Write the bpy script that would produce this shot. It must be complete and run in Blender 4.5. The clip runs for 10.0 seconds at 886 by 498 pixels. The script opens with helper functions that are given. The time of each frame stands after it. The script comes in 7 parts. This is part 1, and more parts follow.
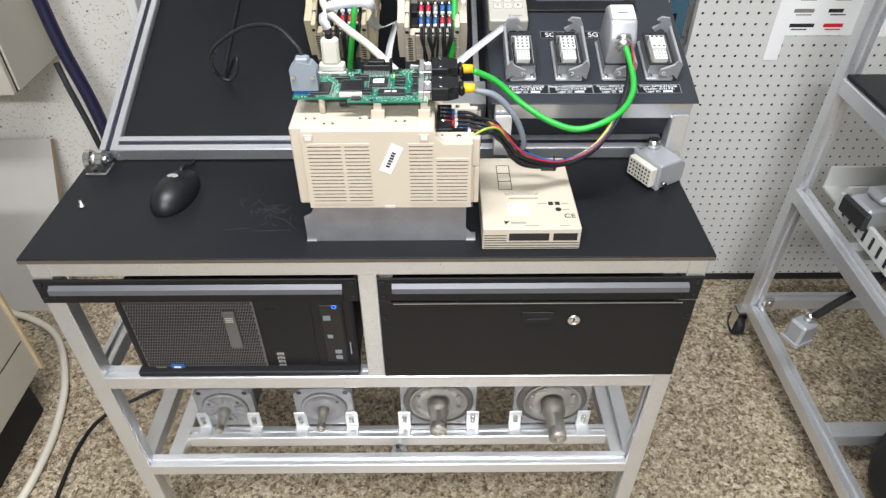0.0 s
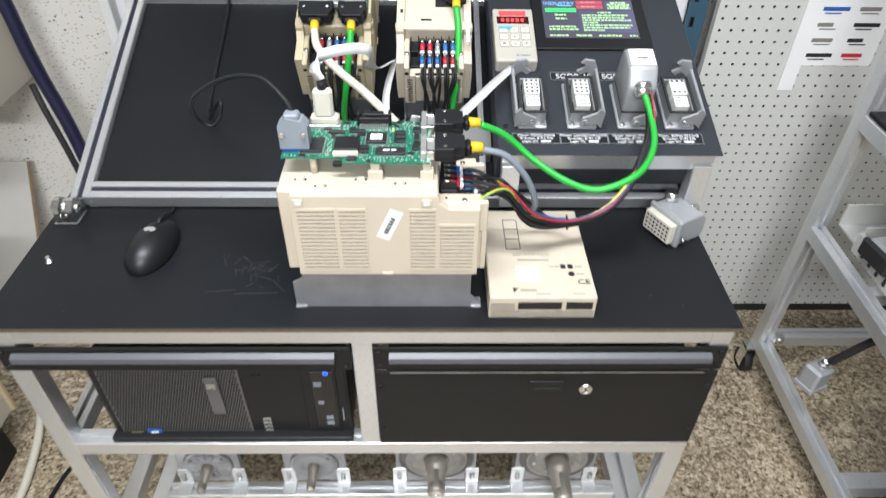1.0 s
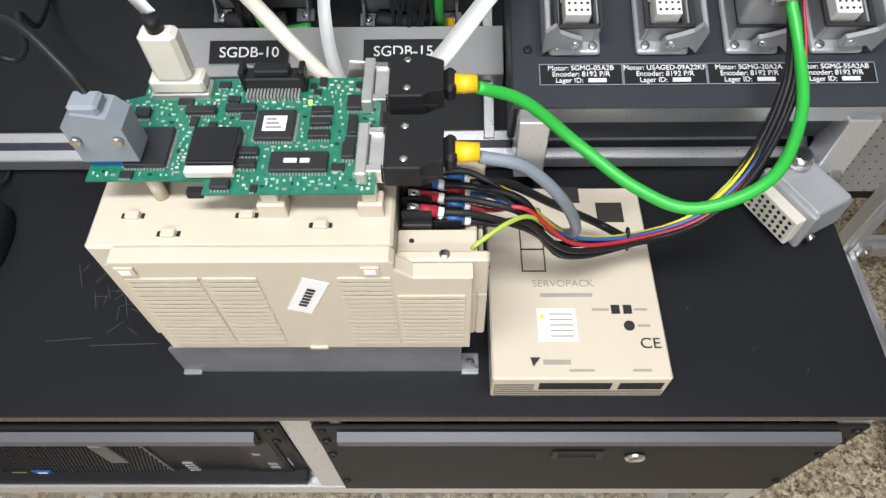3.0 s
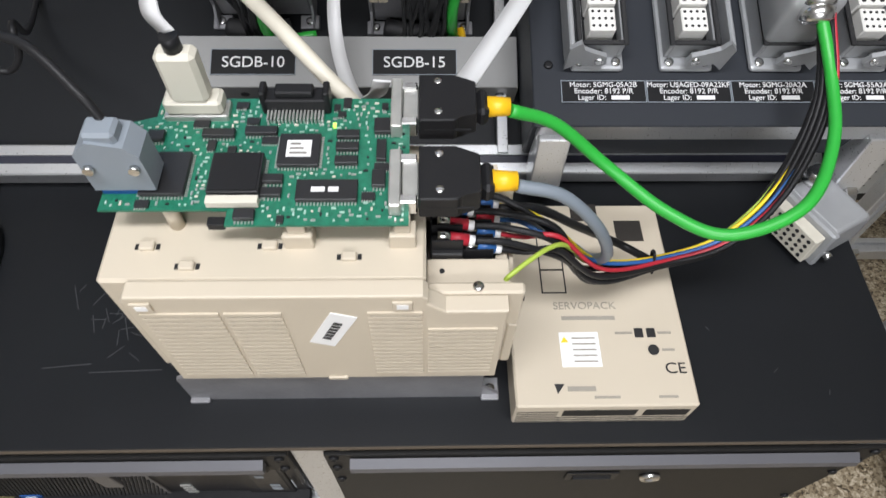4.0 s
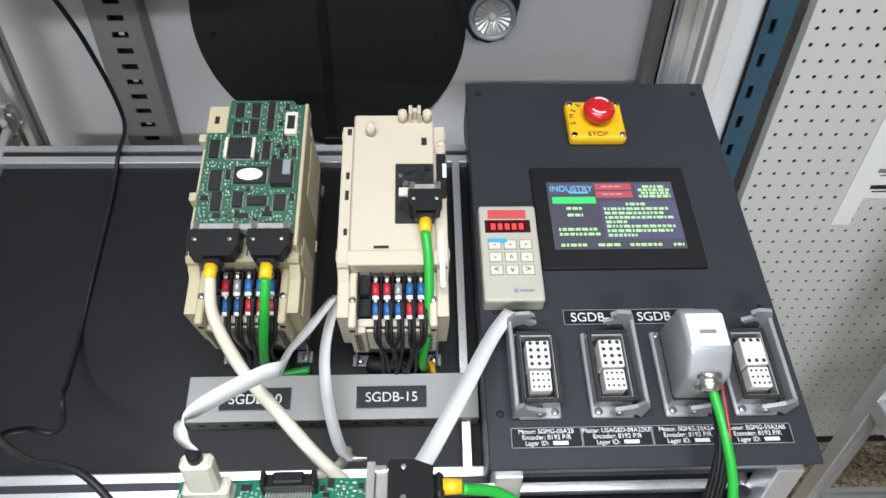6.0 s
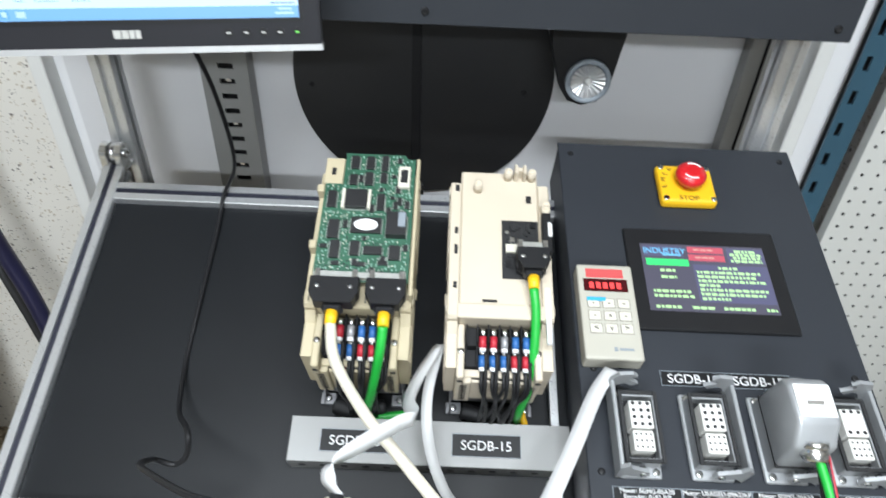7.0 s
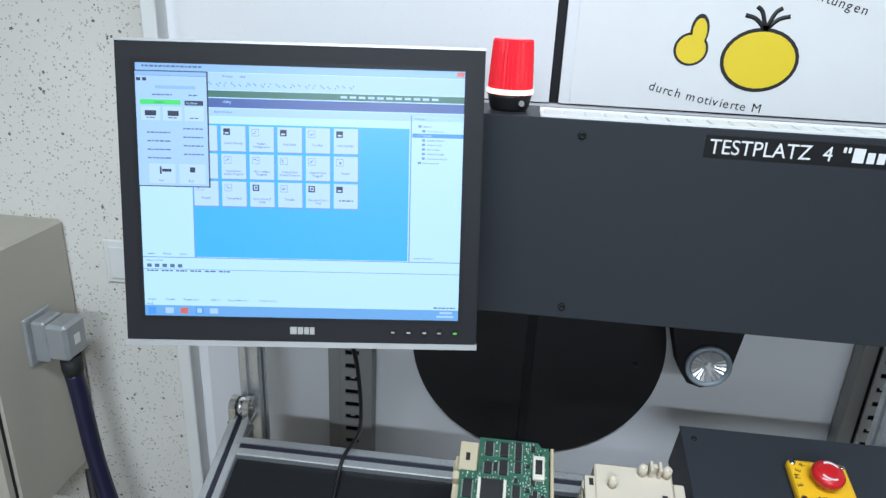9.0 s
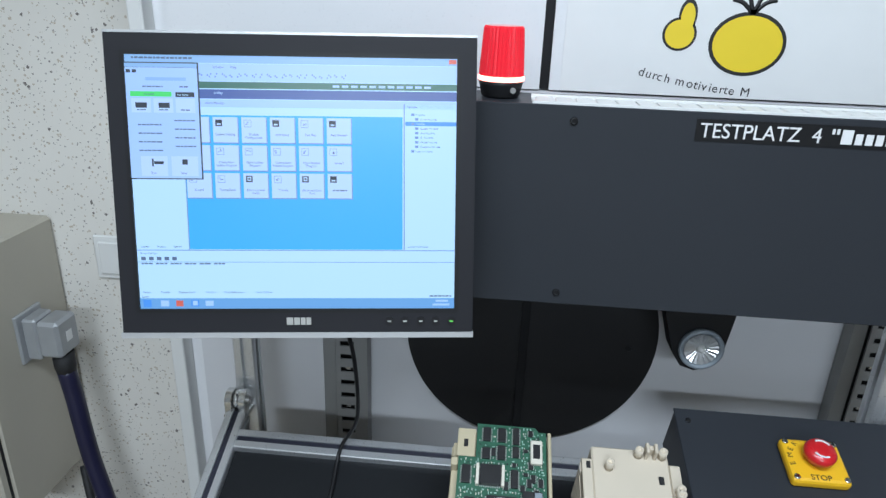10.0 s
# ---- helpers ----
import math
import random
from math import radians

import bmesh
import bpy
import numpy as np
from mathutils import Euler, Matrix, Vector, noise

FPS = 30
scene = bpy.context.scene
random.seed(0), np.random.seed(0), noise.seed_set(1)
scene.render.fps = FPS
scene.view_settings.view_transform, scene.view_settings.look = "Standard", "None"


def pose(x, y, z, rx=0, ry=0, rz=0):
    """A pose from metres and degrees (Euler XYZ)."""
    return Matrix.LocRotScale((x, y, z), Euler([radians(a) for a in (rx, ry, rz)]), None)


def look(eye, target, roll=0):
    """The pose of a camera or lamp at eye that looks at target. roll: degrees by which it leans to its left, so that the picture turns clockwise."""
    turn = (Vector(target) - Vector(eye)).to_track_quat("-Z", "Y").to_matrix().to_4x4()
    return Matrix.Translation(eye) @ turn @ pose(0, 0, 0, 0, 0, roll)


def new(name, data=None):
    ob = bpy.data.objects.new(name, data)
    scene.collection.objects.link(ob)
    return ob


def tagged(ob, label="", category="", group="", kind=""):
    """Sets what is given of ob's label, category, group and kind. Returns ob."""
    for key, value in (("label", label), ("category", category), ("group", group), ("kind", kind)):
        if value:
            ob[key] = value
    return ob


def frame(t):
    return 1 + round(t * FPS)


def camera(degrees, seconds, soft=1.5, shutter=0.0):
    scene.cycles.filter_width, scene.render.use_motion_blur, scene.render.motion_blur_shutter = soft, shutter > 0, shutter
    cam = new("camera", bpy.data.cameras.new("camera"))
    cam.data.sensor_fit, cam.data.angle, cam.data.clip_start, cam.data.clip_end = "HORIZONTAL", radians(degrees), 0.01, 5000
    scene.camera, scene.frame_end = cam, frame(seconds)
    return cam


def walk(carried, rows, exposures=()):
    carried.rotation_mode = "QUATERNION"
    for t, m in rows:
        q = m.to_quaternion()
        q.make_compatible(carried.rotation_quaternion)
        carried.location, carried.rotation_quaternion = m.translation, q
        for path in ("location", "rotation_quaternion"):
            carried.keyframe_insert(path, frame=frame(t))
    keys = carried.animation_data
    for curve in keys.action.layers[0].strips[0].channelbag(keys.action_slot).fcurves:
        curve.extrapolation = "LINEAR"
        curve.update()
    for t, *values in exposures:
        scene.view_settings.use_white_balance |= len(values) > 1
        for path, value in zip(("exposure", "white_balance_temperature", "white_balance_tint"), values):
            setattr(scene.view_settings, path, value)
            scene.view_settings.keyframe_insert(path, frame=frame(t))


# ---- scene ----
cam = camera(67.6, 10.0, soft=1.4, shutter=0.5)
PATH = [
    (0, (0.108, -0.738, 1.458), (0.117, 0.798, 0.177), -0.1),
    (0.5, (0.103, -0.72, 1.459), (0.119, 0.814, 0.176), 0.2),
    (1, (0.094, -0.612, 1.477), (0.128, 0.918, 0.19), 0.9),
    (1.5, (0.078, -0.471, 1.471), (0.189, 1.014, 0.136), 2.1),
    (2, (0.094, -0.316, 1.435), (0.231, 1.021, -0.045), 2.7),
    (2.5, (0.148, -0.214, 1.384), (0.149, 0.932, -0.255), -0.7),
    (2.7, (0.147, -0.201, 1.368), (0.112, 0.912, -0.294), -1.8),
    (4, (0.102, -0.16, 1.362), (0.153, 0.911, -0.326), 2.0),
    (4.5, (0.114, -0.134, 1.429), (0.184, 1.077, -0.161), 1.6),
    (5, (0.137, -0.13, 1.501), (0.226, 1.263, 0.069), 1.4),
    (6.3, (0.106, -0.135, 1.546), (0.174, 1.397, 0.262), 1.6),
    (6.5, (0.081, -0.136, 1.554), (0.145, 1.408, 0.284), 2.0),
    (7, (0.029, -0.142, 1.571), (0.038, 1.443, 0.352), 2.6),
    (7.5, (-0.019, -0.147, 1.61), (-0.047, 1.509, 0.489), 3.1),
    (7.9, (-0.063, -0.147, 1.641), (-0.174, 1.627, 0.725), 3.0),
    (8, (-0.068, -0.142, 1.66), (-0.212, 1.649, 0.781), 2.9),
    (8.5, (-0.075, -0.132, 1.675), (-0.26, 1.718, 0.937), 3.1),
    (9, (-0.079, -0.123, 1.671), (-0.258, 1.74, 0.966), 2.8),
    (9.5, (-0.082, -0.124, 1.669), (-0.248, 1.735, 0.95), 2.5),
    (10, (-0.085, -0.127, 1.668), (-0.229, 1.73, 0.94), 2.1),
]
EXPOSURES = [
    (0, 0.28, 6350, 13), (1, 0.27, 6300, 12), (2, 0.18, 6350, 12), (2.7, 0.06, 6450, 13), (4.5, -0.36, 6450, 14), (5, -0.28, 6400, 13),
    (6.5, 0.08, 6250, 9), (7.0, 0.24, 6150, 8), (7.5, 0.32, 6000, 7), (8.0, 0.27, 5900, 7), (8.5, -0.04, 5780, 6), (9, -0.30, 5700, 6), (10, -0.44, 5650, 6),
]
walk(cam, [(t, look(eye, target, roll)) for t, eye, target, roll in PATH], EXPOSURES)

# ---- light ----
world = bpy.data.worlds.new("world")
world.use_nodes = True
world.node_tree.nodes["Background"].inputs[0].default_value = (0.85, 0.92, 1.0, 1)
world.node_tree.nodes["Background"].inputs[1].default_value = 0.25
scene.world = world


def area(name, m, sx, sy, watts, colour=(1, 0.97, 0.93)):
    d = bpy.data.lights.new(name, "AREA")
    d.shape, d.size, d.size_y, d.energy, d.color = "RECTANGLE", sx, sy, watts, colour
    ob = new(name, d)
    ob.matrix_world = m
    return ob


area("ceiling_tube_light", pose(0.0, -0.40, 2.62), 1.4, 0.28, 50, (0.95, 0.98, 1.0))
area("ceiling_tube_light", pose(0.0, -2.50, 2.62), 1.4, 0.28, 112, (0.95, 0.98, 1.0))

# ---- materials ----


def mat(name, colour, rough=0.5, metal=0.0, var=0.08, scale=25.0, bump=0.05, bscale=300.0, spots=0.0, coat=0.0, stretch=None):
    m = bpy.data.materials.new(name)
    m.use_nodes = True
    n, l = m.node_tree.nodes, m.node_tree.links
    p = n["Principled BSDF"]
    p.inputs["Metallic"].default_value = metal
    p.inputs["Coat Weight"].default_value = coat
    tc = n.new("ShaderNodeTexCoord")
    src = tc.outputs["Object"]
    if stretch:
        mp = n.new("ShaderNodeMapping")
        mp.inputs["Scale"].default_value = stretch
        l.new(src, mp.inputs["Vector"])
        src = mp.outputs["Vector"]
    a = n.new("ShaderNodeTexNoise")
    a.inputs["Scale"].default_value, a.inputs["Detail"].default_value = scale, 6
    l.new(src, a.inputs["Vector"])
    mix = n.new("ShaderNodeMix")
    mix.data_type = "RGBA"
    mix.inputs[6].default_value = (*[max(0, c * (1 - var)) for c in colour], 1)
    mix.inputs[7].default_value = (*[min(1, c * (1 + var)) for c in colour], 1)
    l.new(a.outputs["Fac"], mix.inputs[0])
    l.new(mix.outputs[2], p.inputs["Base Color"])
    r = n.new("ShaderNodeMapRange")
    r.inputs["To Min"].default_value, r.inputs["To Max"].default_value = max(0.02, rough - 0.08), min(1, rough + 0.08)
    b = n.new("ShaderNodeTexNoise")
    b.inputs["Scale"].default_value, b.inputs["Detail"].default_value = bscale, 3
    l.new(src, b.inputs["Vector"])
    l.new(b.outputs["Fac"], r.inputs["Value"])
    l.new(r.outputs["Result"], p.inputs["Roughness"])
    if bump:
        bp = n.new("ShaderNodeBump")
        bp.inputs["Strength"].default_value, bp.inputs["Distance"].default_value = bump, 0.001
        l.new(b.outputs["Fac"], bp.inputs["Height"])
        l.new(bp.outputs["Normal"], p.inputs["Normal"])
    return m


def glow(name, colour, strength):
    m = bpy.data.materials.new(name)
    m.use_nodes = True
    p = m.node_tree.nodes["Principled BSDF"]
    p.inputs["Base Color"].default_value = (0.02, 0.02, 0.02, 1)
    p.inputs["Roughness"].default_value = 0.3
    p.inputs["Emission Color"].default_value = (*colour, 1)
    p.inputs["Emission Strength"].default_value = strength
    return m


def speckled(name, ground, layers, rough, bump=0.2):
    """A ground colour with layers of (scale, share, colour) flecks."""
    m = mat(name, ground, rough, var=0.1, scale=4, bump=bump, bscale=60)
    n, l = m.node_tree.nodes, m.node_tree.links
    p = n["Principled BSDF"]
    tc = next(k for k in n if k.type == "TEX_COORD")
    out = p.inputs["Base Color"].links[0].from_socket
    for scale, share, colour in layers:
        nz = n.new("ShaderNodeTexNoise")
        nz.inputs["Scale"].default_value, nz.inputs["Detail"].default_value = scale * 0.8, 2
        l.new(tc.outputs["Object"], nz.inputs["Vector"])
        add = n.new("ShaderNodeVectorMath")
        add.operation = "MULTIPLY_ADD"
        l.new(nz.outputs["Color"], add.inputs[0])
        add.inputs[1].default_value = (0.6 / scale,) * 3
        l.new(tc.outputs["Object"], add.inputs[2])
        v = n.new("ShaderNodeTexVoronoi")
        v.inputs["Scale"].default_value = scale
        l.new(add.outputs[0], v.inputs["Vector"])
        sep = n.new("ShaderNodeSeparateColor")
        l.new(v.outputs["Color"], sep.inputs[0])
        big = n.new("ShaderNodeMapRange")
        big.inputs["From Min"].default_value, big.inputs["From Max"].default_value = 1 - share, 1
        big.inputs["To Min"].default_value, big.inputs["To Max"].default_value = 0.0, 0.75
        l.new(sep.outputs[0], big.inputs["Value"])
        cmp = n.new("ShaderNodeMath")
        cmp.operation = "LESS_THAN"
        l.new(v.outputs["Distance"], cmp.inputs[0])
        l.new(big.outputs["Result"], cmp.inputs[1])
        mx = n.new("ShaderNodeMix")
        mx.data_type = "RGBA"
        l.new(cmp.outputs[0], mx.inputs[0])
        l.new(out, mx.inputs[6])
        mx.inputs[7].default_value = (*colour, 1)
        out = mx.outputs[2]
    l.new(out, p.inputs["Base Color"])
    return m


ALU = mat("anodised_aluminium", (0.68, 0.69, 0.70), 0.30, 0.74, 0.06, 12, 0.04, 500, stretch=(1, 1, 1))
ALU_DULL = mat("grey_sheet_metal", (0.27, 0.27, 0.265), 0.5, 0.3, 0.07, 10, 0.03, 400)
CHROME = mat("zinc_metal", (0.75, 0.75, 0.74), 0.22, 1.0, 0.05, 20, 0.03, 200)
CAST = mat("cast_aluminium", (0.27, 0.27, 0.28), 0.45, 0.5, 0.38, 22, 0.25, 250)
STEEL = mat("turned_steel", (0.34, 0.325, 0.30), 0.42, 0.75, 0.15, 60, 0.05, 300)
BLACK_TOP = mat("black_laminate", (0.0095, 0.0105, 0.012), 0.45, 0, 0.25, 8, 0.06, 700)
BLACK = mat("black_plastic", (0.014, 0.014, 0.015), 0.4, 0, 0.15, 30, 0.05, 500)
BLACK_MATT = mat("black_powder_coat", (0.013, 0.0125, 0.012), 0.5, 0, 0.12, 30, 0.1, 900)
RUBBER = mat("black_rubber", (0.012, 0.012, 0.013), 0.65, 0, 0.2, 20, 0.1, 300)
NAVY = mat("dark_blue_hose", (0.012, 0.012, 0.04), 0.4, 0, 0.2, 20, 0.05, 300)
ANTHRACITE = mat("anthracite_lacquer", (0.03, 0.033, 0.039), 0.42, 0, 0.06, 8, 0.08, 900)
CREAM = mat("cream_plastic", (0.53, 0.465, 0.365), 0.5, 0, 0.05, 15, 0.06, 500)
CREAM_OLD = mat("yellowed_plastic", (0.45, 0.39, 0.26), 0.5, 0, 0.08, 15, 0.06, 500)
# paints the shade between louvres and in the cover's cut-outs
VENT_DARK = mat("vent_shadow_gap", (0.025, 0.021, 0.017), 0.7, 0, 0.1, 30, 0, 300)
PCB = mat("green_board", (0.012, 0.145, 0.085), 0.3, 0, 0.5, 260, 0.12, 600)
PCB_OLD = mat("olive_board", (0.03, 0.10, 0.06), 0.4, 0, 0.4, 150, 0.1, 600)
CHIP = mat("black_chip", (0.016, 0.016, 0.017), 0.4, 0, 0.2, 60, 0.03, 400)
TIN = mat("tinned_pads", (0.55, 0.55, 0.52), 0.35, 0.7, 0.2, 100, 0.1, 500)
WHITE = mat("white_plastic", (0.72, 0.72, 0.70), 0.45, 0, 0.04, 20, 0.03, 300)
IVORY = mat("ivory_plastic", (0.60, 0.57, 0.48), 0.5, 0, 0.06, 30, 0.05, 300)
PAPER = mat("white_paper", (0.78, 0.78, 0.77), 0.6, 0, 0.03, 20, 0.02, 200)
# black for print, and for shade painted into holes and gaps
INK_AND_SHADE = mat("black_ink_and_shade", (0.015, 0.015, 0.016), 0.5, 0, 0.05, 20, 0, 200)
LETTER = mat("white_letter", (0.75, 0.75, 0.75), 0.5, 0, 0.03, 20, 0, 200)
GREY_INK = mat("grey_ink", (0.2, 0.19, 0.17), 0.6, 0, 0.05, 20, 0, 200)
YELLOW = mat("yellow_plastic", (0.80, 0.46, 0.01), 0.4, 0, 0.06, 20, 0.04, 300)
YELLOW_INK = mat("yellow_print", (0.83, 0.62, 0.02), 0.5, 0, 0.04, 20, 0, 200)
RED = mat("red_plastic", (0.55, 0.015, 0.02), 0.3, 0, 0.08, 20, 0.03, 200, coat=0.3)
BLUE = mat("blue_plastic", (0.02, 0.10, 0.35), 0.4, 0, 0.1, 20, 0.03, 200)
GREEN = mat("green_cable", (0.02, 0.36, 0.04), 0.42, 0, 0.08, 20, 0.04, 300)
GREY_CABLE = mat("grey_cable", (0.17, 0.20, 0.23), 0.45, 0, 0.08, 20, 0.04, 300)
CREAM_CABLE = mat("cream_cable", (0.62, 0.58, 0.48), 0.45, 0, 0.06, 20, 0.04, 300)
RIBBON = mat("ribbon_cable", (0.62, 0.62, 0.62), 0.5, 0, 0.05, 30, 0.05, 300)
GREY_PLASTIC = mat("grey_plastic", (0.22, 0.25, 0.28), 0.45, 0, 0.06, 20, 0.05, 300)
HOOD_GREY = mat("grey_die_cast", (0.36, 0.37, 0.38), 0.4, 0.35, 0.1, 40, 0.12, 250)
CABINET = mat("beige_steel_cabinet", (0.43, 0.40, 0.33), 0.45, 0, 0.06, 6, 0.06, 500)
BACKBOARD = mat("light_grey_board", (0.64, 0.64, 0.655), 0.35, 0, 0.06, 5, 0.03, 300)
WHITE_BOARD = mat("white_laminate", (0.78, 0.78, 0.79), 0.3, 0, 0.03, 5, 0.02, 300)
PEG = mat("pegboard_lacquer", (0.56, 0.56, 0.53), 0.45, 0, 0.05, 5, 0.03, 300)
PETROL = mat("petrol_steel", (0.03, 0.08, 0.12), 0.45, 0, 0.1, 10, 0.05, 300)
CEILING = mat("ceiling_paint", (0.62, 0.62, 0.61), 0.8, 0, 0.04, 4, 0.2, 150)
GREY_WALL = mat("unseen_wall_grey", (0.34, 0.34, 0.335), 0.8, 0, 0.05, 4, 0.2, 150)
WOOD_PANEL = mat("cream_coated_board", (0.47, 0.45, 0.41), 0.5, 0, 0.05, 6, 0.03, 200)
WALL = speckled("speckled_concrete", (0.74, 0.715, 0.66), [(330, 0.07, (0.34, 0.32, 0.29)), (240, 0.10, (0.50, 0.44, 0.35)), (170, 0.018, (0.17, 0.155, 0.14))], 0.55)


def granular(name):
    """Pressed stone chips of two sizes in browns and creams, with dark flecks and worn patches."""
    m = mat(name, (0.3, 0.25, 0.18), 0.40, bump=0.08, bscale=150)
    n, l = m.node_tree.nodes, m.node_tree.links
    p = n["Principled BSDF"]
    tc = next(k for k in n if k.type == "TEX_COORD")
    warp = n.new("ShaderNodeTexNoise")
    warp.inputs["Scale"].default_value, warp.inputs["Detail"].default_value = 150, 3
    l.new(tc.outputs["Object"], warp.inputs["Vector"])
    add = n.new("ShaderNodeVectorMath")
    add.operation = "MULTIPLY_ADD"
    l.new(warp.outputs["Color"], add.inputs[0])
    add.inputs[1].default_value = (0.010,) * 3
    l.new(tc.outputs["Object"], add.inputs[2])
    total = None
    for scale, weight in ((125, 0.46), (260, 0.40)):
        v = n.new("ShaderNodeTexVoronoi")
        v.inputs["Scale"].default_value = scale
        l.new(add.outputs[0], v.inputs["Vector"])
        sep = n.new("ShaderNodeSeparateColor")
        l.new(v.outputs["Color"], sep.inputs[0])
        k = n.new("ShaderNodeMath")
        k.operation = "MULTIPLY_ADD"
        l.new(sep.outputs[0], k.inputs[0])
        k.inputs[1].default_value = weight
        if total is None:
            k.inputs[2].default_value = 0.0
        else:
            l.new(total, k.inputs[2])
        total = k.outputs[0]
    patch = n.new("ShaderNodeTexNoise")
    patch.inputs["Scale"].default_value, patch.inputs["Detail"].default_value = 3.0, 4
    l.new(tc.outputs["Object"], patch.inputs["Vector"])
    k = n.new("ShaderNodeMath")
    k.operation = "MULTIPLY_ADD"
    l.new(patch.outputs["Fac"], k.inputs[0])
    k.inputs[1].default_value = 0.16
    l.new(total, k.inputs[2])
    ramp = n.new("ShaderNodeValToRGB")
    stops = [(0.14, (0.030, 0.022, 0.014)), (0.27, (0.125, 0.092, 0.055)), (0.42, (0.255, 0.20, 0.128)), (0.62, (0.385, 0.318, 0.218)), (0.86, (0.60, 0.525, 0.40))]
    e = ramp.color_ramp.elements
    while len(e) < len(stops):
        e.new(0.5)
    for q, (at, c) in zip(e, stops):
        q.position, q.color = at, (*c, 1)
    l.new(k.outputs[0], ramp.inputs["Fac"])
    l.new(ramp.outputs["Color"], p.inputs["Base Color"])
    return m


FLOOR = granular("terrazzo_floor")
BLACK.node_tree.nodes["Principled BSDF"].inputs["Specular IOR Level"].default_value = 0.2
BEZEL = mat("charcoal_bezel", (0.016, 0.016, 0.019), 0.5, 0, 0.06, 20, 0.05, 600)
for k in (BLACK_TOP, BLACK_MATT, ANTHRACITE, BEZEL):
    k.node_tree.nodes["Principled BSDF"].inputs["Specular IOR Level"].default_value = 0.2
GLASS = bpy.data.materials.new("dusty_acrylic")
GLASS.use_nodes = True
gp = GLASS.node_tree.nodes["Principled BSDF"]
gp.inputs["Transmission Weight"].default_value, gp.inputs["Roughness"].default_value, gp.inputs["IOR"].default_value = 1.0, 0.02, 1.12
gp.inputs["Base Color"].default_value = (0.93, 0.93, 0.92, 1)

# ---- builders ----


def B(bm, x0, x1, y0, y1, z0, z1, bev=0.0, m=None, seg=1):
    r = bmesh.ops.create_cube(bm, size=1)
    vs = r["verts"]
    bmesh.ops.transform(bm, matrix=Matrix.Translation(((x0 + x1) / 2, (y0 + y1) / 2, (z0 + z1) / 2)) @ Matrix.Diagonal((abs(x1 - x0), abs(y1 - y0), abs(z1 - z0), 1)), verts=vs)
    if bev:
        r = bmesh.ops.bevel(bm, geom=list({e for v in vs for e in v.link_edges}), offset=bev, segments=seg, affect="EDGES", profile=0.5)
        vs = list({v for v in r["verts"]} | {v for v in vs if v.is_valid})
    if m is not None:
        bmesh.ops.transform(bm, matrix=m, verts=vs)
    return bm


def box(x0, x1, y0, y1, z0, z1, bev=0.0, m=None, seg=1):
    return B(bmesh.new(), x0, x1, y0, y1, z0, z1, bev, m, seg)


def C(bm, p0, p1, r, n=16, r2=None):
    p0, p1 = Vector(p0), Vector(p1)
    d = p1 - p0
    q = d.to_track_quat("Z", "Y").to_matrix().to_4x4()
    res = bmesh.ops.create_cone(bm, cap_ends=True, segments=n, radius1=r, radius2=r if r2 is None else r2, depth=d.length, matrix=Matrix.Translation((p0 + p1) / 2) @ q)
    for f in {f for v in res["verts"] for f in v.link_faces}:
        f.smooth = len(f.verts) == 4
    return bm


def cyl(p0, p1, r, n=16, r2=None):
    return C(bmesh.new(), p0, p1, r, n, r2)


def lathe(bm, rings, m=None, n=24):
    """A turned body about z: rings of (radius, height)."""
    rows = [[bm.verts.new((r * math.cos(2 * math.pi * i / n), r * math.sin(2 * math.pi * i / n), z)) for i in range(n)] for r, z in rings]
    for a, b in zip(rows, rows[1:]):
        for i in range(n):
            bm.faces.new((a[i], a[(i + 1) % n], b[(i + 1) % n], b[i])).smooth = True
    bm.faces.new(rows[0][::-1])
    bm.faces.new(rows[-1])
    if m is not None:
        bmesh.ops.transform(bm, matrix=m, verts=[v for r in rows for v in r])
    return bm


def curve(pts, steps=8):
    pts = [Vector(p) for p in pts]
    p = [2 * pts[0] - pts[1], *pts, 2 * pts[-1] - pts[-2]]
    out = []
    for i in range(1, len(p) - 2):
        for k in range(steps):
            t = k / steps
            a, b, c, d = p[i - 1:i + 3]
            out.append(0.5 * (2 * b + (c - a) * t + (2 * a - 5 * b + 4 * c - d) * t * t + (3 * b - a - 3 * c + d) * t ** 3))
    return [*out, pts[-1]]


def sweep(pts, section, bm=None, up=(0, 0, 1), steps=8, flat=None):
    """Carries a closed section (list of (a, b) offsets) along a smooth curve."""
    bm = bm or bmesh.new()
    c = curve(pts, steps)
    rows, side = [], None
    for i, q in enumerate(c):
        d = (c[min(i + 1, len(c) - 1)] - c[max(i - 1, 0)]).normalized()
        s = Vector(flat) if flat else side if side is not None else d.cross(Vector(up))
        if s.length < 1e-4:
            s = d.orthogonal()
        s = (s - d * s.dot(d)).normalized()
        side, w = s, s.cross(d)
        rows.append([bm.verts.new(q + s * a + w * b) for a, b in section])
    n = len(section)
    for a, b in zip(rows, rows[1:]):
        for i in range(n):
            bm.faces.new((a[i], a[(i + 1) % n], b[(i + 1) % n], b[i])).smooth = True
    bm.faces.new(rows[0][::-1])
    bm.faces.new(rows[-1])
    return bm


def tube(pts, r, bm=None, n=10, steps=8):
    return sweep(pts, [(r * math.cos(2 * math.pi * i / n), r * math.sin(2 * math.pi * i / n)) for i in range(n)], bm, steps=steps)


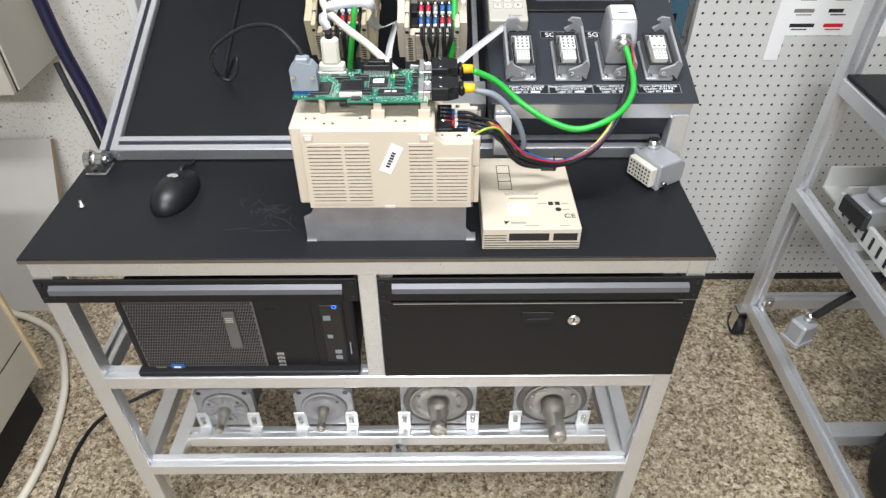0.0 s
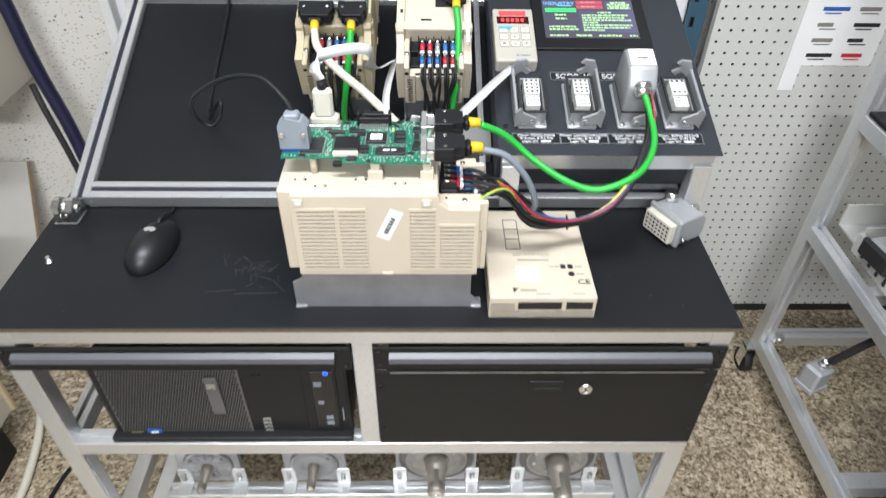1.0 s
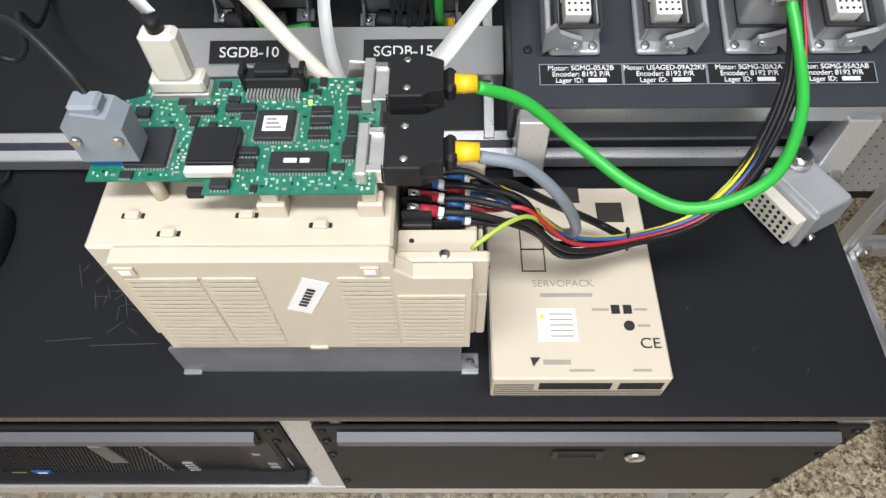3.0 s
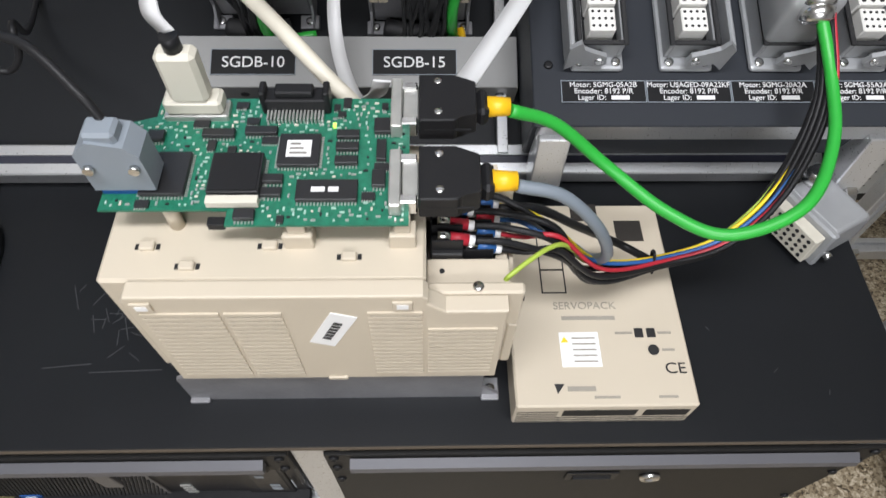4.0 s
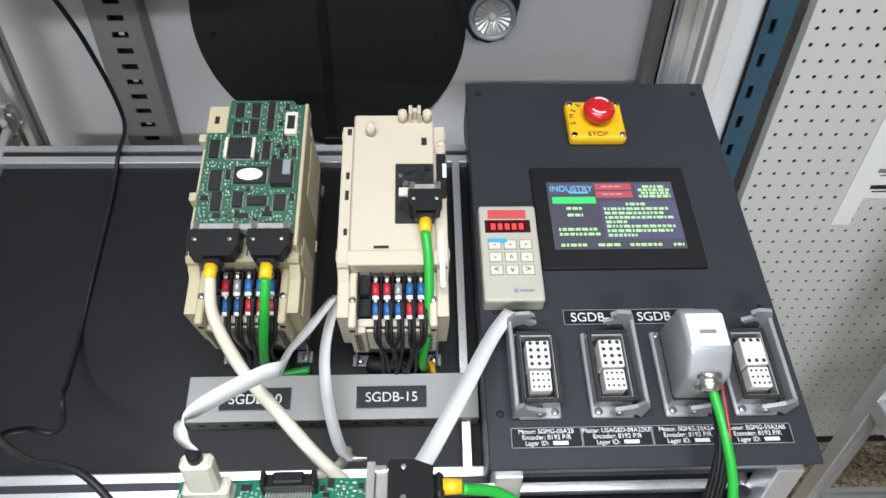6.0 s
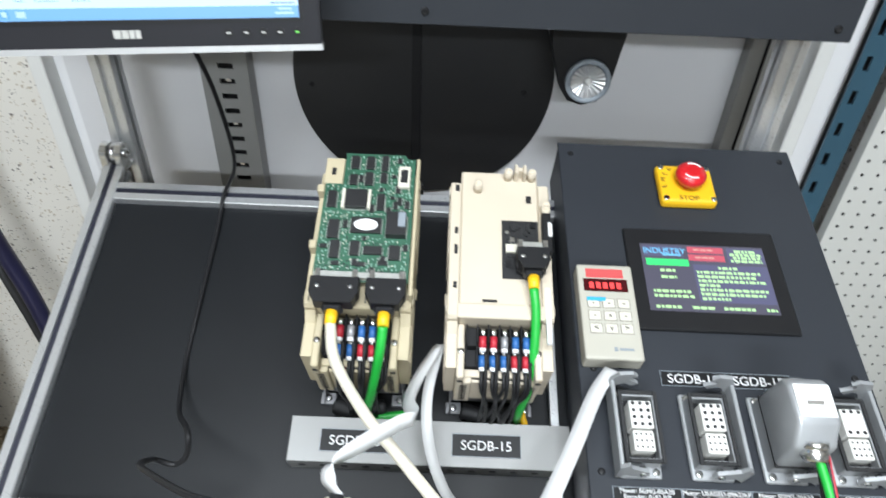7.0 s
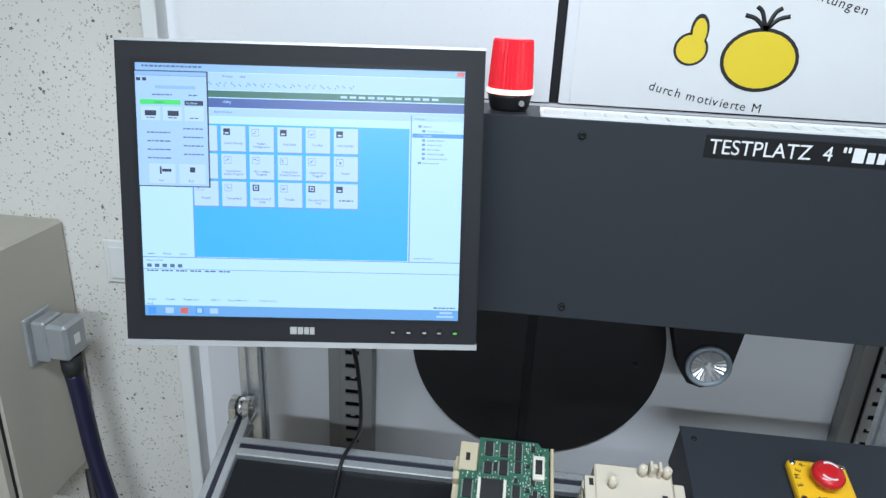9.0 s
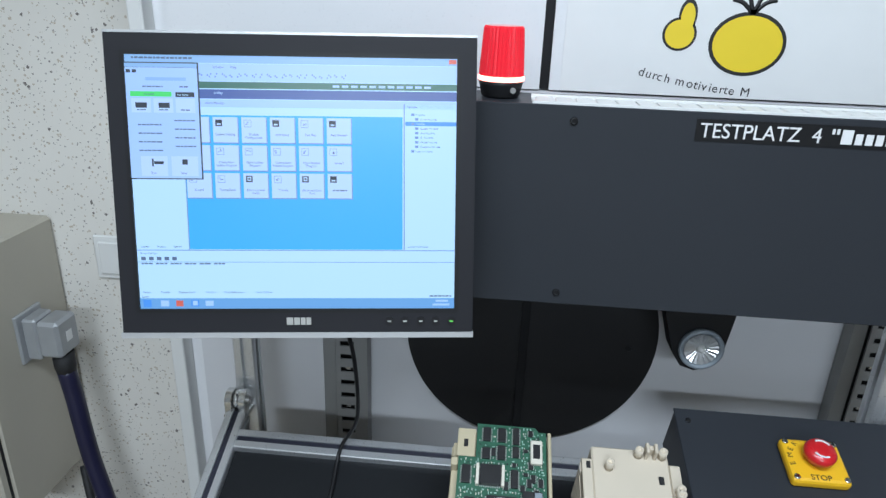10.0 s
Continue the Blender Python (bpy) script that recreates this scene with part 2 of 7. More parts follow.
def extrude(poly, d0, d1, m=None, bm=None):
    """A prism: a polygon in x, y from z = d0 to d1."""
    bm = bm or bmesh.new()
    a = [bm.verts.new((x, y, d0)) for x, y in poly]
    b = [bm.verts.new((x, y, d1)) for x, y in poly]
    n = len(poly)
    for i in range(n):
        bm.faces.new((a[i], a[(i + 1) % n], b[(i + 1) % n], b[i]))
    bm.faces.new(a[::-1])
    bm.faces.new(b)
    if m is not None:
        bmesh.ops.transform(bm, matrix=m, verts=a + b)
    return bm


def ngon(cx, cy, rx, ry, n=28, a0=0.0, a1=360.0):
    return [(cx + rx * math.cos(radians(a0 + (a1 - a0) * i / n)), cy + ry * math.sin(radians(a0 + (a1 - a0) * i / n))) for i in range(n)]


def rail(p0, p1, w=0.03, up=(0, 0, 1), slots="", bm=None):
    """A square aluminium extrusion from p0 to p1 (axis), with T-slots on the sides named: u up, d down, l, r."""
    p0, p1 = Vector(p0), Vector(p1)
    z = (p1 - p0).normalized()
    y = Vector(up)
    if abs(y.normalized().dot(z)) > 0.95:
        y = Vector((0, 1, 0))
    y = (y - z * y.dot(z)).normalized()
    x = y.cross(z)
    m = Matrix((x, y, z)).transposed().to_4x4()
    m.translation = p0
    h, s, d = w / 2, w * 0.14, w * 0.22
    poly = []
    for side, (ax, ay) in zip("dlur", ((0, -1), (1, 0), (0, 1), (-1, 0))):
        tx, ty = -ay, ax
        c = w * 0.05
        poly.append((ax * h - tx * (h - c), ay * h - ty * (h - c)))
        if side in slots:
            poly += [(ax * h - tx * s, ay * h - ty * s), (ax * (h - d) - tx * s, ay * (h - d) - ty * s), (ax * (h - d) + tx * s, ay * (h - d) + ty * s), (ax * h + tx * s, ay * h + ty * s)]
        poly.append((ax * h + tx * (h - c), ay * h + ty * (h - c)))
    return extrude(poly, 0, (p1 - p0).length, m, bm)


def link(name, bm, material, parent=None, m=None):
    bmesh.ops.recalc_face_normals(bm, faces=bm.faces)
    me = bpy.data.meshes.new(name)
    bm.to_mesh(me)
    bm.free()
    me.materials.append(material)
    ob = new(name, me)
    ob.parent = parent
    if m is not None:
        ob.matrix_basis = m
    return ob


def part(name, bm, material, parent, label="", m=None):
    return tagged(link(name, bm, material, parent, m), label)


def solo(name, bm, material, label, category, m=None, group="", kind=""):
    return tagged(link(name, bm, material, None, m), label, category, group, kind)


def thing(name, label, category, m=None, group="", kind=""):
    ob = new(name)
    ob.empty_display_size = 0.05
    if m is not None:
        ob.matrix_basis = m
    return tagged(ob, label, category, group, kind)


def letters(body, size, parent, material, m, name="lettering", depth=0.0003, align="LEFT", squeeze=1.0):
    d = bpy.data.curves.new("text", "FONT")
    d.body, d.size, d.extrude, d.align_x = body, size, depth, align
    t = bpy.data.objects.new("text", d)
    scene.collection.objects.link(t)
    bpy.context.view_layer.update()
    me = bpy.data.meshes.new_from_object(t.evaluated_get(bpy.context.evaluated_depsgraph_get()))
    bpy.data.objects.remove(t)
    me.materials.append(material)
    ob = new(name, me)
    ob.parent = parent
    ob.matrix_basis = m @ Matrix.Diagonal((squeeze, 1, 1, 1))
    return ob


def bars(rows, m=None):
    """Flat bars of writing: rows of (x0, x1, y, height)."""
    bm = bmesh.new()
    for x0, x1, y, h in rows:
        B(bm, x0, x1, y, y + h, 0, 0.0004)
    if m is not None:
        bmesh.ops.transform(bm, matrix=m, verts=bm.verts)
    return bm


UP = pose(0, 0, 0, 90)  # x, y of a flat drawing become x, z, facing -y

# ---- the room ----
WALL_Y = 1.0
solo("floor", box(-2.6, 3.0, -3.2, WALL_Y + 0.1, -0.1, 0), FLOOR, "beige and brown speckled terrazzo floor", "floor", kind="structure")
solo("ceiling", box(-2.6, 3.0, -3.2, WALL_Y + 0.1, 2.72, 2.8), CEILING, "plain white painted ceiling", "ceiling", kind="structure")
solo("wall_north", box(-2.6, 3.0, WALL_Y, WALL_Y + 0.1, 0, 2.72), WALL, "pale concrete wall with dark stone flecks", "wall", kind="structure")
# these three walls are out of view; their grey cuts bounced light
solo("wall_south", box(-2.6, 3.0, -3.3, -3.2, 0, 2.72), GREY_WALL, "unseen plain wall, grey to cut bounced light", "wall", kind="structure")
solo("wall_west", box(-2.7, -2.6, -3.2, WALL_Y, 0, 2.72), GREY_WALL, "unseen plain wall, grey to cut bounced light", "wall", kind="structure")
solo("wall_east", box(3.0, 3.1, -3.2, WALL_Y, 0, 2.72), GREY_WALL, "unseen plain wall, grey to cut bounced light", "wall", kind="structure")

# ---- the test bench ----
ZT = 0.835
bench = thing("workbench", "aluminium profile workbench frame with open lower shelf", "workbench", pose(0, 0, 0))
LX, RX = -0.488, 0.493
for x in (LX, RX):
    part("leg", rail((x, 0.015, 0.08), (x, 0.015, 0.823), slots="r"), ALU, bench)
    part("leg", rail((x, 0.60, 0.08), (x, 0.60, 0.80), slots="lr"), ALU, bench)
    part("side_rail", rail((x, 0.03, 0.81), (x, 0.585, 0.785)), ALU, bench)
    part("side_rail", rail((x, 0.03, 0.54), (x, 0.585, 0.54), slots="u"), ALU, bench)
    part("side_rail", rail((x, 0.03, 0.267), (x, 0.585, 0.267)), ALU, bench)
    for y in (0.015, 0.60):
        c = part("castor", cyl((x - 0.012, y, 0.035), (x + 0.012, y, 0.035), 0.035, 20), RUBBER, bench)
        fork = bmesh.new()
        B(fork, x - 0.02, x - 0.014, y - 0.014, y + 0.014, 0.02, 0.08)
        B(fork, x + 0.014, x + 0.02, y - 0.014, y + 0.014, 0.02, 0.08)
        B(fork, x - 0.02, x + 0.02, y - 0.016, y + 0.016, 0.075, 0.081)
        part("fork", fork, CHROME, c)
for z in (0.807, 0.541, 0.268):
    part("front_rail", rail((LX + 0.015, 0.015, z), (RX - 0.015, 0.015, z), slots="u" if z < 0.8 else ""), ALU, bench)
for z in (0.54, 0.267):
    part("rear_rail", rail((LX + 0.015, 0.60, z), (RX - 0.015, 0.60, z), slots="d"), ALU, bench)
part("middle_post", rail((-0.002, 0.016, 0.556), (-0.002, 0.016, 0.792), slots="l"), ALU, bench)
part("motor_rail", rail((-0.42, 0.089, 0.255), (0.455, 0.089, 0.255), slots="u"), ALU, bench)
part("motor_rail", rail((-0.42, 0.40, 0.255), (0.455, 0.40, 0.255), slots="u"), ALU, bench)
for x0, x1 in ((-0.435, -0.425), (0.47, 0.455)):
    part("inner_rail", rail((x0, 0.03, 0.255), (x1, 0.585, 0.255)), ALU, bench)
for x, s in ((LX + 0.02, 1), (RX - 0.02, -1)):
    g = bmesh.new()
    B(g, -0.013, 0.013, 0.0, 0.004, -0.03, 0.0)
    B(g, -0.013, 0.013, 0.0, 0.03, -0.004, 0.0)
    C(g, (0, 0.015, -0.004), (0, 0.015, -0.009), 0.006, 8)
    part("angle_bracket", g, CHROME, bench, m=pose(x + s * 0.02, 0.03, 0.25, 0, 0, 45 * s))
top = solo("worktop", box(-0.505, 0.510, -0.010, 0.30, ZT - 0.009, ZT, 0.0008), BLACK_TOP, "black laminate worktop with scuffs and a thin brown edge", "worktop")
part("edge_band", box(-0.5045, 0.5095, -0.0106, -0.0098, ZT - 0.0085, ZT - 0.0025), mat("brown_core", (0.09, 0.07, 0.05), 0.7), top, "brown resin core edge")
SCUFF = mat("scuffed_laminate", (0.045, 0.047, 0.05), 0.6)
rw = random.Random(4)
for i in range(26):
    x, y, a, ln = rw.gauss(-0.165, 0.022), rw.gauss(0.100, 0.020), rw.uniform(0, 180), rw.uniform(0.008, 0.03)
    part("scratch", box(-ln / 2, ln / 2, -0.0003, 0.0003, 0, 0.0002), SCUFF, top, m=pose(x, y, ZT, 0, 0, a))
for x, y, a, ln in ((-0.20, 0.06, 5, 0.04), (-0.15, 0.055, 2, 0.06), (0.40, 0.05, 40, 0.006), (0.35, 0.09, 120, 0.004), (0.44, 0.03, 70, 0.005), (-0.40, 0.02, 60, 0.006)):
    part("scratch", box(-ln / 2, ln / 2, -0.0003, 0.0003, 0, 0.0002), SCUFF, top, m=pose(x, y, ZT, 0, 0, a))

# rack slides and drawer


def screw(x, y, z, parent, r=0.0045, name="screw"):
    bm = lathe(bmesh.new(), [(r, 0), (r * 0.95, 0.002), (r * 0.5, 0.003), (r * 0.45, 0.0015)], pose(x, y, z, 90), 10)
    return part(name, bm, CHROME if r > 0.005 else BLACK, parent)


for x0, x1 in ((-0.503, -0.018), (0.013, 0.506)):
    tray = thing("rack_shelf", "black rack blanking bar with grey front lip", "rack shelf")
    part("front_plate", box(x0, x1, -0.004, 0.0, 0.741, 0.788, 0.0008), BLACK_MATT, tray)
    lip = extrude([(-0.013, 0.775), (-0.014, 0.766), (-0.005, 0.764), (-0.005, 0.779)], x0 + 0.022, x1 - 0.022, Matrix(((0, 0, 1, 0), (1, 0, 0, 0), (0, 1, 0, 0), (0, 0, 0, 1))))
    part("lip", lip, mat("satin_grey_lip", (0.10, 0.10, 0.11), 0.42, 0.2), tray, "satin grey front lip")
    part("lip_base", box(x0 + 0.022, x1 - 0.022, -0.008, -0.004, 0.746, 0.764, 0.002), BLACK_MATT, tray)
    for x in (x0 + 0.008, x1 - 0.008):
        for z in (0.75, 0.779):
            screw(x, -0.004, z, tray)
drawer = thing("lockable_storage_unit", "black powder coated lockable rack drawer", "drawer")
part("front_panel", box(0.013, 0.506, -0.003, 0.0, 0.560, 0.737, 0.0008), BLACK_MATT, drawer)
part("body", box(0.03, 0.475, 0.004, 0.40, 0.57, 0.73), BLACK_MATT, drawer)
part("top_slot", box(0.035, 0.485, -0.0036, -0.003, 0.7335, 0.7348), TIN, drawer, "bright folded upper edge")
latch = part("latch_plate", box(0.236, 0.287, -0.005, -0.003, 0.690, 0.716, 0.001), BLACK, drawer)
part("latch_recess", box(0.243, 0.280, -0.0056, -0.005, 0.692, 0.707), mat("deep_black", (0.004, 0.004, 0.004), 0.6), latch)
part("latch_lip", box(0.243, 0.280, -0.0075, -0.005, 0.700, 0.7035, 0.0006), BLACK, latch)
lock = part("lock", lathe(bmesh.new(), [(0.0105, 0), (0.0105, 0.003), (0.009, 0.005), (0.0075, 0.005), (0.007, 0.003)], pose(0.3195, -0.003, 0.699, 90), 24), CHROME, drawer, "round chrome cylinder lock")
part("keyhole", box(0.3185, 0.3205, -0.0066, -0.0058, 0.6955, 0.7025), BLACK, lock)
for x in (0.020, 0.499):
    for z in (0.704, 0.601):
        screw(x, -0.003, z, drawer)

# computer on its side
pc = thing("desktop_computer", "black desktop computer lying on its side in the bench", "computer", pose(0, -0.011, 0))
part("bottom_lip", box(-0.412, -0.031, 0.013, 0.030, 0.5565, 0.568, 0.002), BLACK, pc)
part("case", box(-0.409, -0.034, 0.045, 0.44, 0.557, 0.733, 0.003), BLACK, pc)
part("front_bezel", box(-0.412, -0.031, 0.028, 0.045, 0.5565, 0.735, 0.006, seg=2), BLACK, pc)
MESH = mat("perforated_grey_grille", (0.11, 0.105, 0.102), 0.5, 0.1, 0.1, 20, 0.1, 300)
g = bmesh.new()
for i in range(48):
    for k in range(26):
        x, z = -0.394 + i * 0.0042 + (k % 2) * 0.0021, 0.5545 + k * 0.0069
        B(g, x - 0.0011, x + 0.0011, 0.0245, 0.0262, z - 0.0019, z + 0.0019)
gr = part("grille", box(-0.397, -0.19, 0.026, 0.029, 0.551, 0.731), MESH, pc, "grey perforated mesh grille")
gl = part("grille_perforation", g, mat("grille_hole", (0.008, 0.008, 0.008), 0.6), gr)
gl["kind"] = "stuff"
part("badge_plate", box(-0.242, -0.222, 0.021, 0.026, 0.62, 0.705, 0.001), MESH, pc)
part("badge", bars([(-0.239, -0.226, 0.690 - i * 0.004, 0.0024) for i in range(3)], pose(0, 0.0208, 0, 90)), TIN, pc)
part("drive_bay", box(-0.10, -0.048, 0.0255, 0.029, 0.56, 0.725, 0.001), BLACK, pc)
part("drive_tray", box(-0.085, -0.052, 0.0245, 0.0256, 0.58, 0.715, 0.0005), mat("satin_black", (0.008, 0.008, 0.009), 0.4), pc)
for i in range(4):
    u = part("usb_port", box(-0.171, -0.159, 0.0262, 0.0285, 0.566 + i * 0.0098, 0.571 + i * 0.0098), TIN, pc, "white lit usb port")
    part("usb_tongue", box(-0.169, -0.161, 0.0259, 0.0263, 0.5675 + i * 0.0098, 0.569 + i * 0.0098), BLACK, u)
for i in range(2):
    part("audio_jack", cyl((-0.170 + i * 0.009, 0.0295, 0.703), (-0.170 + i * 0.009, 0.0265, 0.703), 0.0026, 12), BLACK, pc)
pb = part("power_button", cyl((-0.062, 0.03, 0.712), (-0.062, 0.0245, 0.712), 0.0045, 16), BLACK, pc)
ring = bmesh.new()
for i in range(16):
    a, b = 2 * math.pi * i / 16, 2 * math.pi * (i + 1) / 16
    C(ring, (-0.062 + 0.0035 * math.cos(a), 0.0243, 0.712 + 0.0035 * math.sin(a)), (-0.062 + 0.0035 * math.cos(b), 0.0243, 0.712 + 0.0035 * math.sin(b)), 0.0007, 6)
part("power_light", ring, glow("blue_led", (0.04, 0.16, 1.0), 2.5), pb, "lit blue power ring")
for row in ((-0.082, -0.070, 0.682, 0.011), (-0.079, -0.070, 0.64, 0.008), (-0.070, -0.059, 0.588, 0.009), (-0.070, -0.059, 0.602, 0.009), (-0.044, -0.042, 0.60, 0.03)):
    part("drive_mark", bars([row], pose(0, 0.0243, 0, 90)), GREY_PLASTIC, pc)
part("sticker", box(-0.357, -0.334, 0.0235, 0.0245, 0.556, 0.577), BLUE, pc, "blue square sticker")
part("sticker_print", bars([(-0.354, -0.338, 0.562, 0.003), (-0.352, -0.340, 0.568, 0.004)], pose(0, 0.0233, 0, 90)), LETTER, pc)
part("sticker", box(-0.383, -0.366, 0.0235, 0.0245, 0.559, 0.570), mat("holo_sticker", (0.25, 0.22, 0.1), 0.3, 0.4), pc, "small silvery sticker")

# motors on the lower shelf


GASKET = mat("grey_gasket", (0.075, 0.07, 0.065), 0.6, 0, 0.2, 60, 0.1, 300)
SHAFT = mat("oiled_shaft_steel", (0.30, 0.275, 0.245), 0.35, 0.7, 0.2, 60, 0.08, 300)


def motor(x, w, ribbed, rs, ls, group):
    z0 = 0.275
    mo = thing("servo_motor", "grey flanged servo motor with bare steel shaft", "motor", pose(x, 0.112, z0), group)
    h = w / 2
    c = h * 0.28
    poly = [(-h + c, 0), (h - c, 0), (h, c), (h, w - c), (h - c, w), (-h + c, w), (-h, w - c), (-h, c)]
    part("flange", extrude(poly, -0.006, 0.008, UP), CAST, mo)
    big = w > 0.13
    face = pose(0, -0.008, h, 90)
    if big:
        part("dark_ring", lathe(bmesh.new(), [(h * 0.93, 0), (h * 0.93, 0.002), (h * 0.76, 0.002)], face, 40), GASKET, mo, "dark grey sealing ring")
        part("spigot", lathe(bmesh.new(), [(h * 0.76, 0.002), (h * 0.76, 0.0075), (h * 0.70, 0.0075), (h * 0.69, 0.003), (h * 0.44, 0.003), (h * 0.40, 0.006), (h * 0.30, 0.006), (h * 0.27, 0.002)], face, 40), STEEL, mo)
        for i in range(8):
            a = radians(22.5 + 45 * i)
            part("ring_bolt", lathe(bmesh.new(), [(0.0046, 0), (0.0046, 0.003), (0.0025, 0.003), (0.0025, 0.001)], face @ Matrix.Translation((h * 0.57 * math.cos(a), h * 0.57 * math.sin(a), 0.003)), 10), CAST, mo)
    else:
        part("dark_ring", lathe(bmesh.new(), [(h * 0.80, 0), (h * 0.80, 0.0012), (h * 0.76, 0.0012)], face, 36), GASKET, mo, "dark grey sealing ring")
        part("spigot", lathe(bmesh.new(), [(h * 0.77, 0.0012), (h * 0.77, 0.005), (h * 0.70, 0.006), (h * 0.68, 0.003), (h * 0.34, 0.003), (h * 0.30, 0.007), (rs * 1.5, 0.007)], face, 36), CAST, mo)
        for i in range(9 if ribbed else 3):
            a = radians(15 + (40 if ribbed else 120) * i)
            if ribbed:
                part("rib", box(h * 0.34, h * 0.68, -0.0022, 0.0022, 0.003, 0.0058, m=face @ Matrix.Rotation(a, 4, "Z")), CAST, mo)
            if i % 3 == 0:
                part("ring_bolt", cyl(face @ Vector((h * 0.58 * math.cos(a + 0.35), h * 0.58 * math.sin(a + 0.35), 0.002)), face @ Vector((h * 0.58 * math.cos(a + 0.35), h * 0.58 * math.sin(a + 0.35), 0.0036)), 0.004, 10), GASKET, mo)
    part("shaft", lathe(bmesh.new(), [(rs * 1.3, 0), (rs * 1.3, ls * 0.35), (rs, ls * 0.38), (rs, ls * 0.72), (rs * 0.93, ls * 0.73), (rs * 0.93, ls * 0.77), (rs, ls * 0.78), (rs, ls - 0.003), (rs - 0.002, ls), (0.003, ls), (0.003, ls - 0.004)], pose(0, -0.010, h, 90), 24), SHAFT, mo, "oiled steel shaft")
    part("shaft_key", box(-rs * 0.28, rs * 0.28, -0.010 - ls * 0.95, -0.010 - ls * 0.45, h + rs - 0.001, h + rs + 0.0016, 0.0004), STEEL, mo)
    part("body", box(-h * 0.86, h * 0.86, 0.006, 0.16, w * 0.08, w * 0.92, 0.008), BLACK, mo)
    part("rear_cap", box(-h * 0.7, h * 0.7, 0.16, 0.22, w * 0.16, w * 0.84, 0.006), BLACK, mo)
    for sx in (-1, 1):
        for zz in (c * 0.75, w - c * 0.75):
            part("bolt_hole", cyl((sx * (h - c * 0.75), -0.0085, zz), (sx * (h - c * 0.75), -0.0065, zz), 0.0055, 12), BLACK, mo)
        br = part("mounting_angle", box(sx * (h - 0.006) - 0.013, sx * (h - 0.006) + 0.013, -0.012, -0.0085, -0.006, 0.044, 0.0008), ALU, mo)
        part("angle_foot", box(sx * (h - 0.006) - 0.013, sx * (h - 0.006) + 0.013, -0.04, -0.0086, -0.006, -0.002, 0.0008), ALU, br)
        for zz in (0.016, 0.028):
            part("nut", lathe(bmesh.new(), [(0.0052, 0), (0.0052, 0.004), (0.003, 0.004), (0.003, 0.007)], pose(sx * (h - 0.006), -0.012, zz, 90), 6), CHROME, br)
    return mo


motor(-0.335, 0.118, True, 0.0085, 0.058, "motors on the shelf")
motor(-0.132, 0.118, False, 0.0085, 0.055, "motors on the shelf")
motor(0.103, 0.155, False, 0.0165, 0.075, "motors on the shelf")
motor(0.335, 0.155, False, 0.0175, 0.093, "motors on the shelf")
foot = bmesh.new()
lathe(foot, [(0.02, 0), (0.02, 0.004), (0.012, 0.009), (0.006, 0.012), (0.006, 0.024)], pose(0.02, 0.055, 0.24), 20)
solo("levelling_foot", foot, CHROME, "chromed levelling foot lying by the motor rail", "foot")
sheet = solo("acrylic_guard", box(LX + 0.018, RX - 0.018, 0.0008, 0.0034, 0.2832, 0.5258), GLASS, "dusty clear acrylic guard sheet in front of the motors", "guard sheet")
sheet.visible_shadow = False

# ---- the inclined bed ----
BED = pose(0, 0.240, 0.866, 22.5)
bed = thing("inclined_table", "tilted black table in an aluminium profile frame", "tilted table", BED)
VB, VR = 0.500, 0.467
part("side_rail", rail((-0.458, 0, -0.015), (-0.458, VB, -0.015), slots="udlr"), ALU, bed)
part("side_rail", rail((0.493, 0, -0.015), (0.493, VB, -0.015), slots="udlr"), ALU, bed)
part("front_rail", rail((-0.443, 0.015, -0.015), (0.478, 0.015, -0.015), slots="u"), ALU, bed)
part("rear_rail", rail((-0.443, VR - 0.015, -0.015), (0.478, VR - 0.015, -0.015), slots="u"), ALU, bed)
part("board", box(-0.443, 0.478, 0.03, VR - 0.03, -0.022, -0.013), BLACK_TOP, bed, "black laminate board")
STRIP = mat("navy_slot_strip", (0.012, 0.013, 0.025), 0.5)
for x in (-0.458, 0.493):
    part("slot_strip", box(x - 0.004, x + 0.004, 0.002, VB - 0.002, -0.006, -0.0025), STRIP, bed, "dark plastic slot strip")
for v in (0.015, VR - 0.015):
    part("slot_strip", box(-0.443, 0.478, v - 0.004, v + 0.004, -0.006, -0.0025), STRIP, bed, "dark plastic slot strip")


def hinge(m, parent_name="articulated_joint"):
    h = thing(parent_name, "die-cast zinc articulated joint of the frame", "joint", m, "frame joints")
    for x in (-0.0105, 0.0105):
        bm = extrude([(-0.016, 0.0), (0.016, 0.0), *[(0.0165 * math.cos(radians(a)), 0.022 + 0.0165 * math.sin(radians(a))) for a in range(0, 181, 15)]], x - 0.0055, x + 0.0055, Matrix(((0, 0, 1, 0), (1, 0, 0, 0), (0, 1, 0, 0), (0, 0, 0, 1))))
        bmesh.ops.bevel(bm, geom=bm.edges[:], offset=0.0009, segments=1, affect="EDGES", profile=0.5)
        part("lug", bm, CHROME, h)
        part("lug_bolt", lathe(bmesh.new(), [(0.0075, 0), (0.0075, 0.002), (0.006, 0.0035), (0.003, 0.0035), (0.003, 0.001)], Matrix.Translation((math.copysign(0.016, x), 0, 0.022)) @ pose(0, 0, 0, 0, math.copysign(90, x)), 14), CHROME, h)
    part("knuckle", cyl((-0.0045, 0, 0.022), (0.0045, 0, 0.022), 0.014, 18), CHROME, h)
    part("foot_plate", box(-0.018, 0.018, -0.018, 0.018, -0.002, 0.004, 0.001), CHROME, h)
    return h


hinge(pose(-0.472, 0.222, ZT + 0.002))
hinge(pose(0.493, 0.222, ZT + 0.002))
hinge(pose(-0.459, 0.712, 1.047))

